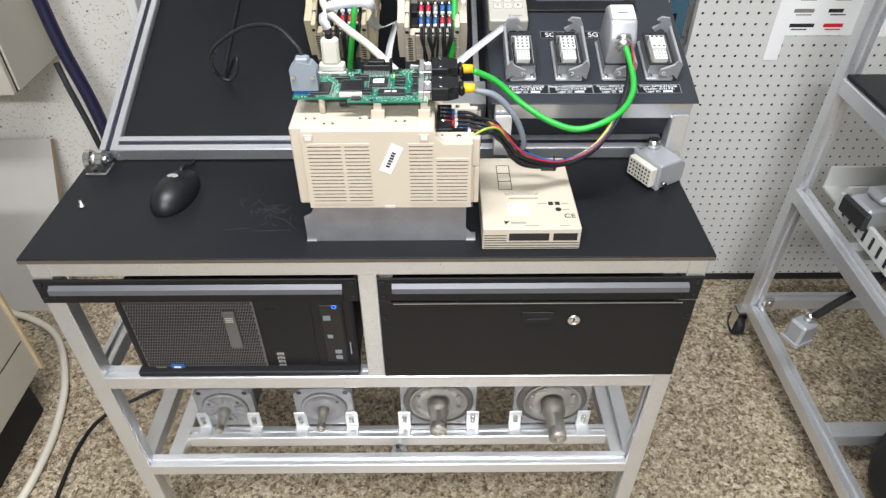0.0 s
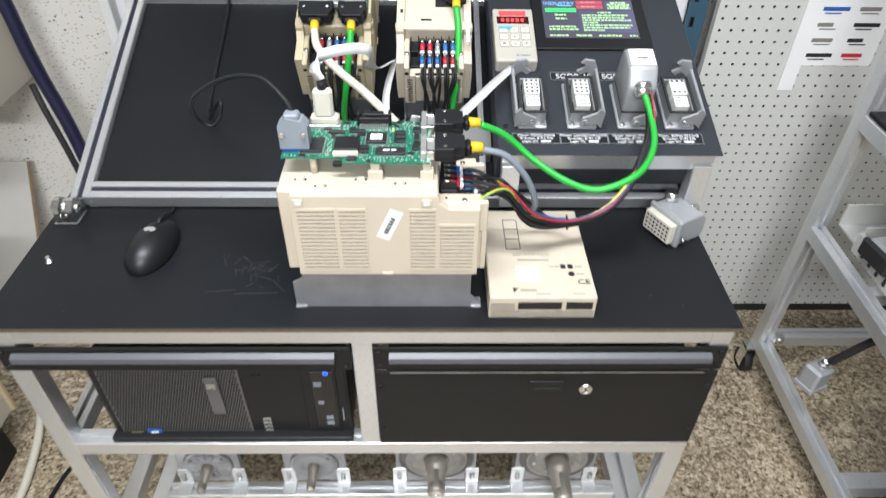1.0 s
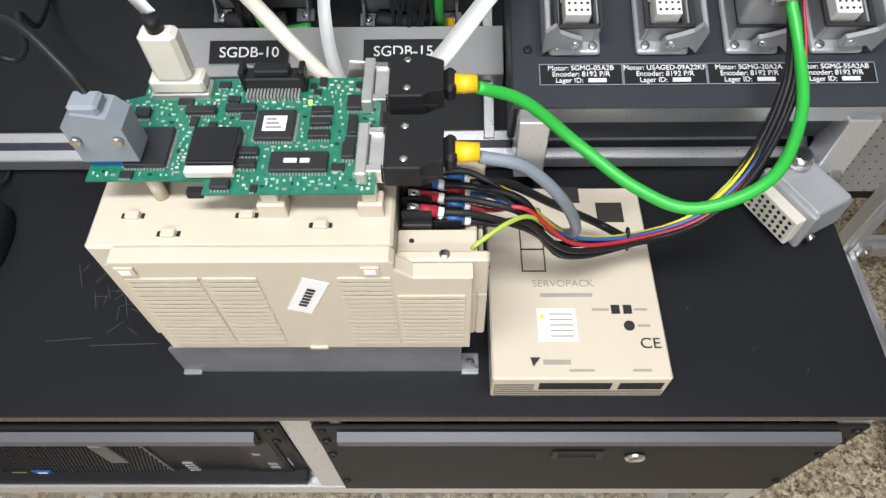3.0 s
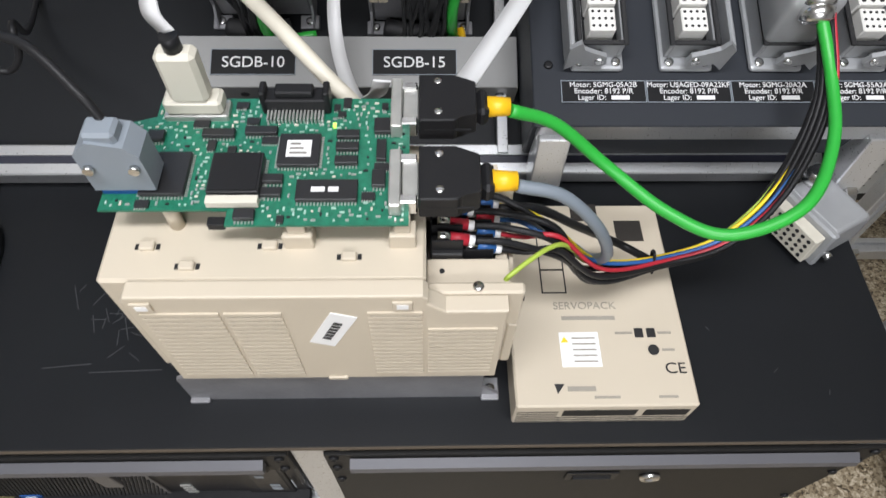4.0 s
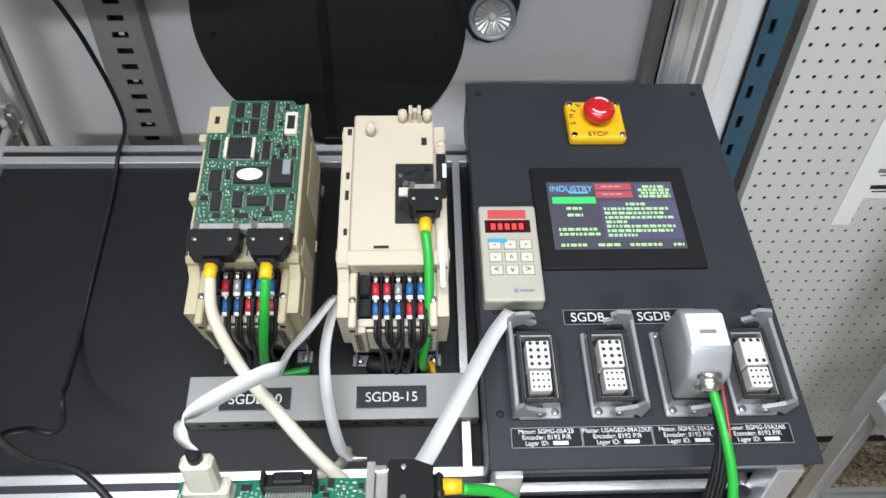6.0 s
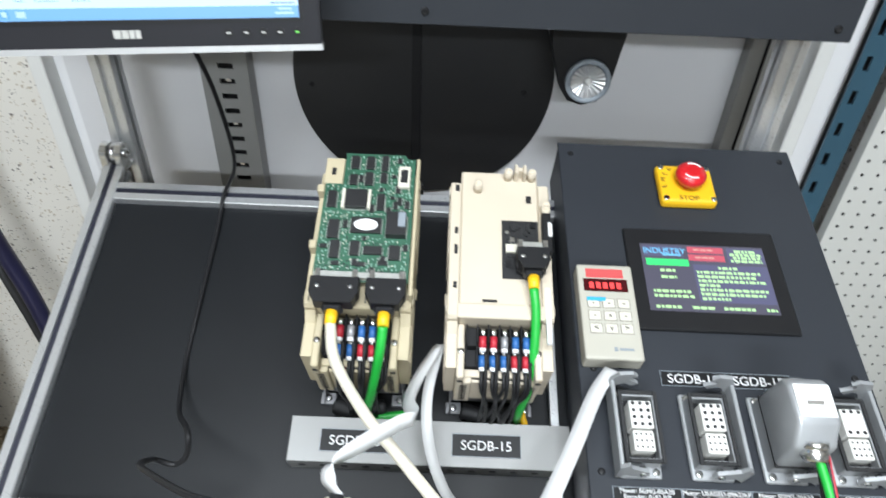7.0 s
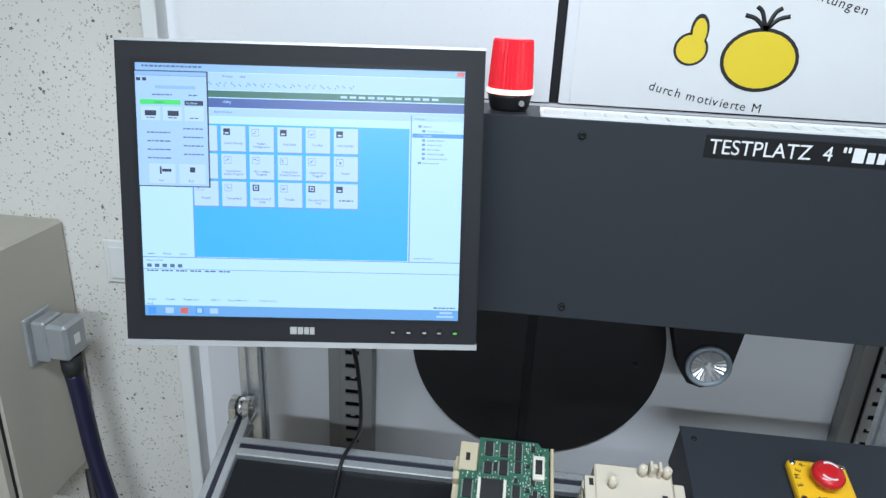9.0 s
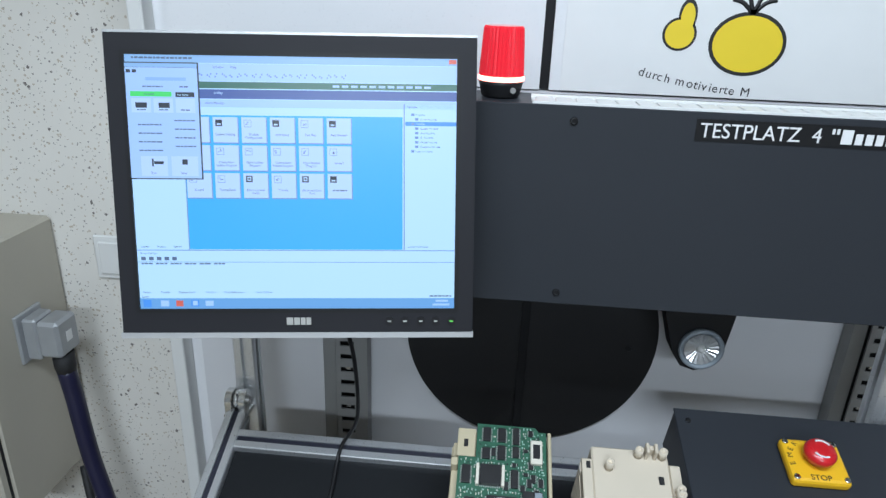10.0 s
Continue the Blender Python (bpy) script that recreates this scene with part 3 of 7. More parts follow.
# ---- back frame and boards ----
solo("backboard", box(-0.590, 0.585, 0.875, 0.893, 0.60, 1.535), BACKBOARD, "light grey laminate back board", "board", kind="structure")
solo("white_panel", box(-0.585, -0.030, 0.872, 0.890, 1.537, 2.3), WHITE_BOARD, "glossy white upper wall panel", "panel", kind="structure")
solo("white_panel", box(-0.016, 1.2, 0.872, 0.890, 1.537, 2.3), WHITE_BOARD, "glossy white upper wall panel", "panel", kind="structure")
solo("panel_gap", box(-0.030, -0.016, 0.882, 0.892, 1.537, 2.3), BLACK, "dark gap between the white panels", "trim", kind="structure")
solo("white_side_panel", box(-0.646, -0.595, 0.90, 0.915, 0.0, 2.3, 0.002), WHITE_BOARD, "narrow white side panel", "panel", kind="structure")
solo("white_side_panel", box(0.588, 0.68, 0.90, 0.915, 0.0, 1.56, 0.002), WHITE_BOARD, "narrow white side panel", "panel", kind="structure")
for x in (-0.632, 0.612):
    solo("white_post", box(x - 0.012, x + 0.012, 0.865, 0.90, 0.0, 1.9, 0.002), WHITE, "slim white upright strip", "post", kind="structure")

DISC = thing("black_disc", "large round matt black disc with a vertical centre strip", "disc")
part("plate", extrude(ngon(-0.009, 1.134, 0.210, 0.210, 72), 0, 0.004, pose(0, 0.874, 0, 90)), mat("matt_black_disc", (0.012, 0.012, 0.013), 0.45, 0, 0.15, 10), DISC)
part("strip", box(-0.0275, -0.0125, 0.866, 0.870, 0.93, 1.345, 0.0008), BLACK, DISC)
part("strip_base", box(-0.035, -0.005, 0.855, 0.870, 0.90, 0.945, 0.001), BLACK, DISC)
for x in (-0.19, 0.155):
    screw(x, 0.869, 1.12, DISC, 0.0048)


def slotted_upright(x0, x1, label):
    u = thing("slotted_upright", label, "upright", group="slotted uprights")
    part("side_channel", box(x0, x0 + 0.022, 0.845, 0.873, 0.60, 1.56, 0.001), ALU_DULL, u)
    a, b = x0 + 0.0235, x1
    bm = bmesh.new()
    zs = [0.90 + 0.0253 * i for i in range(27)]
    xa, xb = a + 0.008, a + 0.032
    B(bm, a, xa, 0.838, 0.841, 0.60, 1.56)
    B(bm, xb, b, 0.838, 0.841, 0.60, 1.56)
    prev = 0.60
    for z in zs:
        B(bm, xa, xb, 0.838, 0.841, prev, z)
        prev = z + 0.009
    B(bm, xa, xb, 0.838, 0.841, prev, 1.56)
    B(bm, b - 0.002, b, 0.841, 0.873, 0.60, 1.56)
    part("slotted_face", bm, ALU_DULL, u)
    # black sheet in place of the shade behind the slots
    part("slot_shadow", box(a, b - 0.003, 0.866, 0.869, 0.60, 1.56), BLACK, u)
    for z in zs[::3]:
        part("slot_clip", box(xa + 0.008, xa + 0.016, 0.843, 0.846, z + 0.002, z + 0.007), CHROME, u)


slotted_upright(-0.360, -0.282, "grey steel upright with rows of slots")
slotted_upright(0.486, 0.566, "grey steel upright with rows of slots")
solo("profile_post", rail((-0.452, 0.745, 0.0), (-0.452, 0.745, 1.44), w=0.032, up=(0, 1, 0), slots="lrd"), ALU, "vertical aluminium profile post behind the tilted table", "post")
solo("profile_post", rail((0.493, 0.745, 0.0), (0.493, 0.745, 1.30), w=0.032, up=(0, 1, 0), slots="lrd"), ALU, "vertical aluminium profile post behind the control box", "post")
arm = thing("display_mount", "grey metal monitor bracket on the profile post", "bracket")
part("clamp", box(-0.478, -0.40, 0.66, 0.70, 1.315, 1.345, 0.003), ALU_DULL, arm)
part("arm", box(-0.41, -0.30, 0.60, 0.66, 1.32, 1.34, 0.003), ALU_DULL, arm)
part("knob", cyl((-0.40, 0.66, 1.305), (-0.40, 0.66, 1.345), 0.012, 16), BLACK, arm)

# ---- upper console panel ----
PAN = thing("upper_console", "long anthracite sheet metal console over the bench", "console")
part("front_sheet", box(-0.50, 0.505, 0.640, 0.643, 1.303, 1.5515, 0.001), ANTHRACITE, PAN)
part("body", box(-0.498, 0.503, 0.643, 0.748, 1.306, 1.549, 0.002), ANTHRACITE, PAN)
for x in (0.0, 0.485, -0.48):
    for z in (1.534, 1.319):
        screw(x, 0.640, z, PAN, 0.0048)
DUCT = thing("cable_duct", "white slotted cable duct on the console", "cable duct", pose(0.007, 0, -0.0058))
duct = bmesh.new()
B(duct, -0.055, 0.52, 0.6565, 0.6995, 1.5550, 1.5558)
B(duct, -0.055, 0.52, 0.700, 0.704, 1.5550, 1.560)
for i in range(24):
    part("finger", box(-0.05 + i * 0.024, -0.0295 + i * 0.024, 0.6562, 0.6993, 1.5559, 1.5577, 0.0004), WHITE, DUCT)
part("front_lip", box(-0.055, 0.52, 0.650, 0.656, 1.5550, 1.559, 0.0006), WHITE, DUCT)
part("body", duct, WHITE, DUCT)
sg = thing("bench_sign", "black adhesive sign with white lettering", "sign", pose(0, 0.6396, 0))
part("backing", box(0.136, 0.40, -0.0006, 0.0, 1.519, 1.544), BLACK, sg)
letters("TESTPLATZ  4", 0.0235, sg, LETTER, pose(0.1405, -0.0008, 1.5235, 90), squeeze=0.92)
part("lettering_bar", bars([(0.283, 0.286, 1.534, 0.006), (0.288, 0.291, 1.534, 0.006), (0.294, 0.306, 1.5235, 0.016), (0.309, 0.317, 1.5235, 0.012), (0.320, 0.328, 1.5235, 0.012), (0.331, 0.339, 1.5235, 0.012), (0.342, 0.350, 1.5235, 0.012), (0.353, 0.363, 1.5235, 0.012), (0.366, 0.374, 1.5235, 0.012)], pose(0, -0.0008, 0, 90)), LETTER, sg)
lg = thing("logo_plate", "small round red and blue logo sticker", "sticker", pose(0.468, 0.6395, 1.392))
part("lower_half", extrude(ngon(0, 0, 0.013, 0.016, 14, 180, 360) + [(0.013, 0)], 0, 0.0006, UP), RED, lg)
part("upper_half", extrude(ngon(0, 0, 0.013, 0.016, 14, 0, 180) + [(-0.013, 0)], 0, 0.0006, UP), BLUE, lg)
bc = thing("signal_beacon", "lit red ribbed signal beacon on a black base", "beacon", pose(-0.086, 0.70, 1.5492))
part("base", lathe(bmesh.new(), [(0.0215, 0), (0.0235, 0.003), (0.0262, 0.015), (0.0274, 0.0195), (0.023, 0.0205)], None, 36), BLACK, bc)
part("screw_cap", cyl((0.014, -0.0185, 0.0105), (0.0152, -0.0235, 0.0105), 0.0034, 16), TIN, bc, "small silver screw cap")
REDLENS = bpy.data.materials.new("red_beacon_lens")
REDLENS.use_nodes = True
rp = REDLENS.node_tree.nodes["Principled BSDF"]
rp.inputs["Base Color"].default_value, rp.inputs["Roughness"].default_value = (0.70, 0.02, 0.035, 1), 0.08
rp.inputs["Emission Color"].default_value, rp.inputs["Emission Strength"].default_value = (1, 0.02, 0.03, 1), 0.30
n = 72
bm = bmesh.new()
rows = []
for r, z in ((0.0272, 0.0200), (0.0270, 0.034), (0.0250, 0.068), (0.0240, 0.080), (0.0225, 0.0825), (0.017, 0.083)):
    rows.append([bm.verts.new(((r - 0.0009 * (i % 2)) * math.cos(2 * math.pi * i / n), (r - 0.0009 * (i % 2)) * math.sin(2 * math.pi * i / n), z)) for i in range(n)])
for a, b in zip(rows, rows[1:]):
    for i in range(n):
        bm.faces.new((a[i], a[(i + 1) % n], b[(i + 1) % n], b[i]))
bm.faces.new(rows[-1])
part("lens", bm, REDLENS, bc, "glowing red ribbed lens")
part("lit_ring", lathe(bmesh.new(), [(0.0272, 0.0198), (0.0282, 0.0212), (0.0282, 0.0245), (0.0273, 0.0258)], None, 40), glow("beacon_light", (1, 0.30, 0.22), 6.0), bc)
lp = thing("spot_lamp", "black bracket with round halogen reflector lamp, unlit", "lamp", pose(0.222, 0.745, 1.199))
part("bracket", extrude([(-0.052, 0.105), (-0.052, 0.05), (-0.034, -0.012), (-0.02, -0.032), (0, -0.038), (0.022, -0.032), (0.036, -0.012), (0.052, 0.105)], -0.04, 0.0, UP), BLACK, lp)
part("ring", lathe(bmesh.new(), [(0.032, 0), (0.032, 0.006), (0.0295, 0.008), (0.0252, 0.006), (0.0242, 0.0)], pose(0.004, -0.001, 0, 90), 32), GREY_PLASTIC, lp, "grey lamp ring")
bm = bmesh.new()
ring_in = [bm.verts.new((0.004 + 0.007 * math.cos(2 * math.pi * i / 40), -0.0015, 0.007 * math.sin(2 * math.pi * i / 40))) for i in range(40)]
ring_out = [bm.verts.new((0.004 + 0.0242 * math.cos(2 * math.pi * i / 40), -0.0055 - 0.0018 * (i % 2), 0.0242 * math.sin(2 * math.pi * i / 40))) for i in range(40)]
for i in range(40):
    bm.faces.new((ring_in[i], ring_in[(i + 1) % 40], ring_out[(i + 1) % 40], ring_out[i]))
bm.faces.new(ring_in)
refl = part("reflector", bm, ALU, lp, "faceted silver reflector")
part("bulb", lathe(bmesh.new(), [(0.0055, 0.0), (0.005, 0.006), (0.002, 0.009)], pose(0.004, -0.002, 0, 90), 14), WHITE, refl)

# poster on the white panel
po = thing("wall_poster", "white poster with yellow drawings and curved handwriting", "poster", pose(0, 0.8712, 0))
part("sheet", box(0.0, 0.60, -0.0008, 0, 1.5378, 1.95), PAPER, po)
part("outline", extrude(ngon(0.252, 1.612, 0.0525, 0.043), 0, 0.0004, pose(0, -0.0008, 0, 90)), INK_AND_SHADE, po)
part("shape", extrude(ngon(0.252, 1.612, 0.0475, 0.038), 0, 0.0004, pose(0, -0.0013, 0, 90)), YELLOW_INK, po, "plain yellow oval drawing")
for k, a in enumerate((150, 118, 60, 32)):
    x, y = 0.252 + 0.034 * math.cos(radians(a)), 1.655 + 0.03 * math.sin(radians(a))
    part("stroke", sweep([(0.252, -0.001, 1.652), (0.252 + (x - 0.252) * 0.5, -0.001, 1.652 + (y - 1.652) * 0.75), (x, -0.001, y)], [(-0.0028, -0.0003), (0.0028, -0.0003), (0.0028, 0.0003), (-0.0028, 0.0003)], up=(0, 1, 0)), INK_AND_SHADE, po)
part("outline", extrude(ngon(0.158, 1.622, 0.0235, 0.0225), 0, 0.0004, pose(0, -0.0008, 0, 90)), INK_AND_SHADE, po)
part("shape", extrude(ngon(0.158, 1.622, 0.020, 0.0193), 0, 0.0004, pose(0, -0.0013, 0, 90)), YELLOW_INK, po, "plain yellow round drawing")
part("outline", extrude(ngon(0.166, 1.647, 0.0125, 0.022), 0, 0.0004, pose(0, -0.0008, 0, 90)), INK_AND_SHADE, po)
part("shape", extrude(ngon(0.166, 1.645, 0.0095, 0.0185), 0, 0.0004, pose(0, -0.0017, 0, 90)), YELLOW_INK, po)
x, z, ang = 0.108, 1.5645, -13.0
for ch in "durch motivierte M":
    if ch != " ":
        letters(ch, 0.0175, po, INK_AND_SHADE, pose(x, -0.0012, z, 90) @ pose(0, 0, 0, 0, 0, ang), depth=0.0002)
    step = {"m": 0.0165, "i": 0.0047, "t": 0.0066, "r": 0.0066, "M": 0.017, " ": 0.006}.get(ch, 0.0105)
    x, z, ang = x + step * math.cos(radians(ang)), z + step * math.sin(radians(ang)), ang + 0.55
x, z, ang = 0.275, 1.703, -16.0
for ch in "Erwartungen":
    letters(ch, 0.0175, po, INK_AND_SHADE, pose(x, -0.0012, z, 90) @ pose(0, 0, 0, 0, 0, ang), depth=0.0002)
    step = {"w": 0.0135, "t": 0.0066, "r": 0.0066}.get(ch, 0.0105)
    x, z, ang = x + step * math.cos(radians(ang)), z + step * math.sin(radians(ang)), ang + 0.3

# ---- monitor ----
MON = pose(-0.285, 0.490, 1.319, -12.0, -0.9, 7.5)
mon = thing("monitor", "flat desktop monitor, switched on, dark bezel with silver edge", "monitor", MON)
MW, MH = 0.186, 0.309
SILVER = mat("silver_plastic", (0.5, 0.5, 0.5), 0.35, 0.5)
fr = bmesh.new()
B(fr, -MW, -MW + 0.019, 0, 0.012, 0.0, MH)
B(fr, MW - 0.019, MW, 0, 0.012, 0.0, MH)
B(fr, -MW + 0.019, MW - 0.019, 0, 0.012, MH - 0.021, MH)
B(fr, -MW + 0.019, MW - 0.019, 0, 0.012, 0.0, 0.026)
part("bezel", fr, BEZEL, mon)
inner = bmesh.new()
for q in ((-MW + 0.015, -MW + 0.019, 0.022, MH - 0.017), (MW - 0.019, MW - 0.015, 0.022, MH - 0.017)):
    B(inner, q[0], q[1], -0.0006, 0.0, q[2], q[3])
for z in (0.022, MH - 0.021):
    B(inner, -MW + 0.019, MW - 0.019, -0.0006, 0.0, z, z + 0.004)
part("inner_frame", inner, BLACK, mon, "thin black inner frame")
edge = bmesh.new()
B(edge, -MW - 0.002, MW + 0.002, 0.0035, 0.02, MH, MH + 0.003)
B(edge, -MW - 0.002, MW + 0.002, -0.001, 0.02, -0.006, 0.0)
B(edge, -MW - 0.001, -MW, 0.0045, 0.02, 0, MH)
part("silver_edge", edge, SILVER, mon, "thin silver plastic edge")
part("side_strip", box(MW, MW + 0.0015, 0.002, 0.02, 0.0, MH), BEZEL, mon)
part("back", box(-MW + 0.01, MW - 0.01, 0.012, 0.05, 0.01, MH - 0.01, 0.01), BLACK, mon)
part("badge", bars([(-0.013, -0.006, 0.0085, 0.008), (-0.005, 0.001, 0.0085, 0.008), (0.002, 0.007, 0.0085, 0.008), (0.008, 0.013, 0.0085, 0.008)], UP @ pose(0, 0, 0.0002)), TIN, mon)
for i, x in enumerate((0.097, 0.114, 0.131, 0.147, 0.164)):
    b = part("button", cyl((x, 0.001, 0.0125), (x, -0.0012, 0.0125), 0.0045, 16), BLACK, mon)
    part("button_mark", bars([(x - 0.002, x + 0.002, 0.0117, 0.0016)], UP @ pose(0, 0, 0.0014)), glow("green_led", (0.2, 0.9, 0.1), 1.0) if i == 4 else TIN, b)
X0, X1, Z0, Z1 = -MW + 0.019, MW - 0.019, 0.026, MH - 0.021
SW, SH = X1 - X0, Z1 - Z0
LIT = 1.30
U = {k: glow("screen_" + k, c, LIT * s) for k, c, s in (("white", (0.54, 0.78, 1.0), 1.0), ("pale", (0.43, 0.62, 0.95), 1.0), ("blue", (0.065, 0.45, 0.95), 1.0), ("tile", (0.53, 0.70, 0.97), 1.0), ("dark", (0.02, 0.03, 0.05), 1), ("title", (0.30, 0.50, 0.80), 1), ("green", (0.1, 0.75, 0.15), 1), ("strip", (0.03, 0.14, 0.10), 1), ("navy", (0.05, 0.10, 0.35), 1), ("task", (0.16, 0.38, 0.72), 1), ("text", (0.10, 0.15, 0.26), 1), ("shade", (0.18, 0.30, 0.55), 1), ("hilite", (0.08, 0.30, 0.85), 1), ("red", (0.7, 0.12, 0.08), 1))}
scr = part("screen", box(X0, X1, 0.002, 0.006, Z0, Z1), U["white"], mon, "lit screen with a window of tiled buttons")


def ui(key, rects, lift, name="screen_area"):
    """Rectangles of the picture on the screen, in shares of its width and height from the top left."""
    bm = bmesh.new()
    cut = []
    for a, b, c, d in rects:
        if key == "text" and d - b < 0.012:
            d -= (d - b) * 0.3
            while c - a > 0.018:
                w = 0.007 + 0.006 * ((len(cut) * 7) % 5) / 4
                cut.append((a, b, a + w, d))
                a += w + 0.003
        cut.append((a, b, c, d))
    for a, b, c, d in cut:
        B(bm, X0 + a * SW, X0 + c * SW, 0.002 - 0.0002 * lift, 0.0022, Z1 - d * SH, Z1 - b * SH)
    part(name, bm, U[key], scr)["kind"] = "stuff"


ui("title", [(0, 0, 1, 0.028)], 1)
ui("text", [(0.02, 0.008, 0.20, 0.018)], 2)
ui("pale", [(0, 0.03, 1, 0.095), (0, 0.165, 1, 0.195)], 1)
ui("shade", [(0.22 + i * 0.0225 + q * 0.005, 0.066 + 0.005 * ((i + q) % 3), 0.2235 + i * 0.0225 + q * 0.005, 0.072 + 0.005 * ((i + q) % 3)) for i in range(20) for q in range(2 + i % 2)], 2)
ui("strip", [(0, 0.098, 1, 0.123)], 2)
ui("pale", [(0.62 + i * 0.028, 0.106, 0.64 + i * 0.028, 0.115) for i in range(11)], 3)
ui("navy", [(0, 0.127, 1, 0.162)], 2)
ui("blue", [(0.165, 0.225, 0.833, 0.755)], 1)
ui("white", [(0.0, 0.2, 0.162, 0.755), (0.842, 0.175, 1, 0.755)], 1)
ui("shade", [(0.8365, 0.175, 0.840, 0.755), (0.162, 0.2, 0.165, 0.76), (0, 0.757, 1, 0.760), (0, 0.806, 1, 0.808)], 2)
ui("shade", [(0.165 + 0.0865 * i + 0.004, 0.232 + 0.1085 * k + 0.004, 0.165 + 0.0865 * i + 0.080, 0.232 + 0.1085 * k + 0.102) for i in range(6) for k in range(3)], 2, "tile_shadow")
ui("tile", [(0.165 + 0.0865 * i + 0.002, 0.232 + 0.1085 * k, 0.165 + 0.0865 * i + 0.077, 0.232 + 0.1085 * k + 0.098) for i in range(6) for k in range(3)], 3, "tile")
CAPTIONS = {(1, 0): "Scanner Setting", (2, 0): "Module\nConfiguration", (3, 0): "Axis Setup", (4, 0): "Test Run", (5, 0): "Axis Monitor", (1, 1): "Create New\nLadder Program", (2, 1): "Open Ladder\nProgram", (3, 1): "Create New\nMotion Program", (4, 1): "Open Motion\nProgram", (5, 1): "Scope1", (0, 2): "Scope2", (1, 2): "Tuning Panel", (2, 2): "Drive Control\nPanel", (3, 2): "Transfer", (4, 2): "Electronic Cam\nTool"}


def screen_text(body, x, y, size=0.0031, key="text", align="LEFT", lift=9):
    letters(body, size, scr, U[key], pose(X0 + x * SW, 0.002 - 0.0002 * lift, Z1 - y * SH, 90), name="screen_text", depth=0.00005, align=align)


for (i, k), body in CAPTIONS.items():
    screen_text(body, 0.165 + 0.0865 * i + 0.0395, 0.232 + 0.1085 * k + 0.070, align="CENTER")
ui("text", [(0.165 + 0.0865 * 5 + 0.018, 0.232 + 0.1085 * 2 + 0.064, 0.165 + 0.0865 * 5 + 0.062, 0.232 + 0.1085 * 2 + 0.071)], 4, "tile_caption")
for i, body in enumerate(("Register", "Comment List", "Variable", "System Variable", "Axis Variable", "IO Variable", "Global Variable", "Constant Variable", "User structure")):
    screen_text(body, 0.874 + (0.014 if i in (1, 3, 4, 5, 6, 7) else 0), 0.219 + i * 0.0178, key="white" if i == 2 else "text", size=0.0029)
ui("shade", [(0.860 + (0.012 if i in (1, 3, 4, 5, 6, 7) else 0), 0.210 + i * 0.0178, 0.870 + (0.012 if i in (1, 3, 4, 5, 6, 7) else 0), 0.220 + i * 0.0178) for i in range(9)], 5, "tree_icon")
screen_text("Variable", 0.848, 0.190)
screen_text("Utility", 0.262, 0.145, key="white", size=0.0036)
screen_text("Window", 0.262, 0.048)
screen_text("Help", 0.315, 0.048)
screen_text("Alarm Monitor", 0.235, 0.183)
screen_text("Enabled", 0.055, 0.152, lift=10)
screen_text("No Alarm", 0.153, 0.153, key="white", size=0.0027, lift=10)
screen_text("Run", 0.062, 0.454, lift=10)
screen_text("Stop", 0.152, 0.454, lift=10)
for x, body in ((0.012, "Output"), (0.068, "Transfer"), (0.125, "Register List 1"), (0.21, "Watch 1"), (0.265, "Cross Reference 1"), (0.365, "Force Coil List")):
    screen_text(body, x, 0.934, size=0.0029)
for x, body in ((0.016, "Ladder"), (0.066, "Motion"), (0.116, "System")):
    screen_text(body, x, 0.747, size=0.0029)
screen_text("Force Coil List", 0.012, 0.774, size=0.0029)
screen_text("Ready", 0.008, 0.953, size=0.0029)
screen_text("Ladder Instruction", 0.850, 0.745, size=0.0029)
rw = random.Random(12)
icons = {"dark": [], "shade": [], "tile": []}
for i in range(6):
    for k in range(3):
        x, y = 0.165 + 0.0865 * i + 0.010, 0.232 + 0.1085 * k + 0.010
        bold = (i, k) in ((1, 0), (3, 0), (5, 0), (2, 2), (5, 2), (4, 2))
        if bold:
            icons["dark"] += [(x, y, x + 0.020, y + 0.004), (x, y + 0.020, x + 0.020, y + 0.025), (x, y, x + 0.004, y + 0.025), (x + 0.016, y, x + 0.020, y + 0.025)]
            icons["dark"] += [(x + 0.007, y + 0.008, x + 0.013, y + 0.016)] if i % 2 == 0 else [(x, y + 0.004, x + 0.020, y + 0.014)]
        else:
            icons["shade"] += [(x, y, x + 0.022, y + 0.0015), (x, y + 0.026, x + 0.022, y + 0.0275), (x, y, x + 0.001, y + 0.027), (x + 0.021, y, x + 0.022, y + 0.027)]
            for q in range(4):
                u, w = x + rw.uniform(0.004, 0.014), y + rw.uniform(0.005, 0.018)
                icons["shade" if q % 2 else "dark"].append((u, w, u + rw.uniform(0.002, 0.005), w + 0.003))
for key in ("dark", "shade"):
    ui(key, icons[key], 4, "tile_icon")
ui("hilite", [(0.842, 0.2425, 1, 0.2585)], 2)
ui("text", [(0.012 + i * 0.024, 0.786, 0.026 + i * 0.024, 0.800) for i in range(5)] + [(0.012 + i * 0.045, 0.811, 0.046 + i * 0.045, 0.819) for i in range(6)] + [(0.92, 0.945, 0.99, 0.953)], 2)
ui("task", [(0, 0.957, 1, 1)], 2)
ui("hilite", [(0.01, 0.963, 0.035, 0.994), (0.16, 0.963, 0.185, 0.99)], 3)
ui("pale", [(0.065, 0.966, 0.09, 0.99), (0.165, 0.967, 0.18, 0.986), (0.205, 0.967, 0.23, 0.988), (0.94, 0.964, 0.98, 0.972), (0.93, 0.98, 0.985, 0.988)], 4)
ui("red", [(0.113, 0.966, 0.135, 0.99), (0.975, 0.004, 0.998, 0.02)], 4)
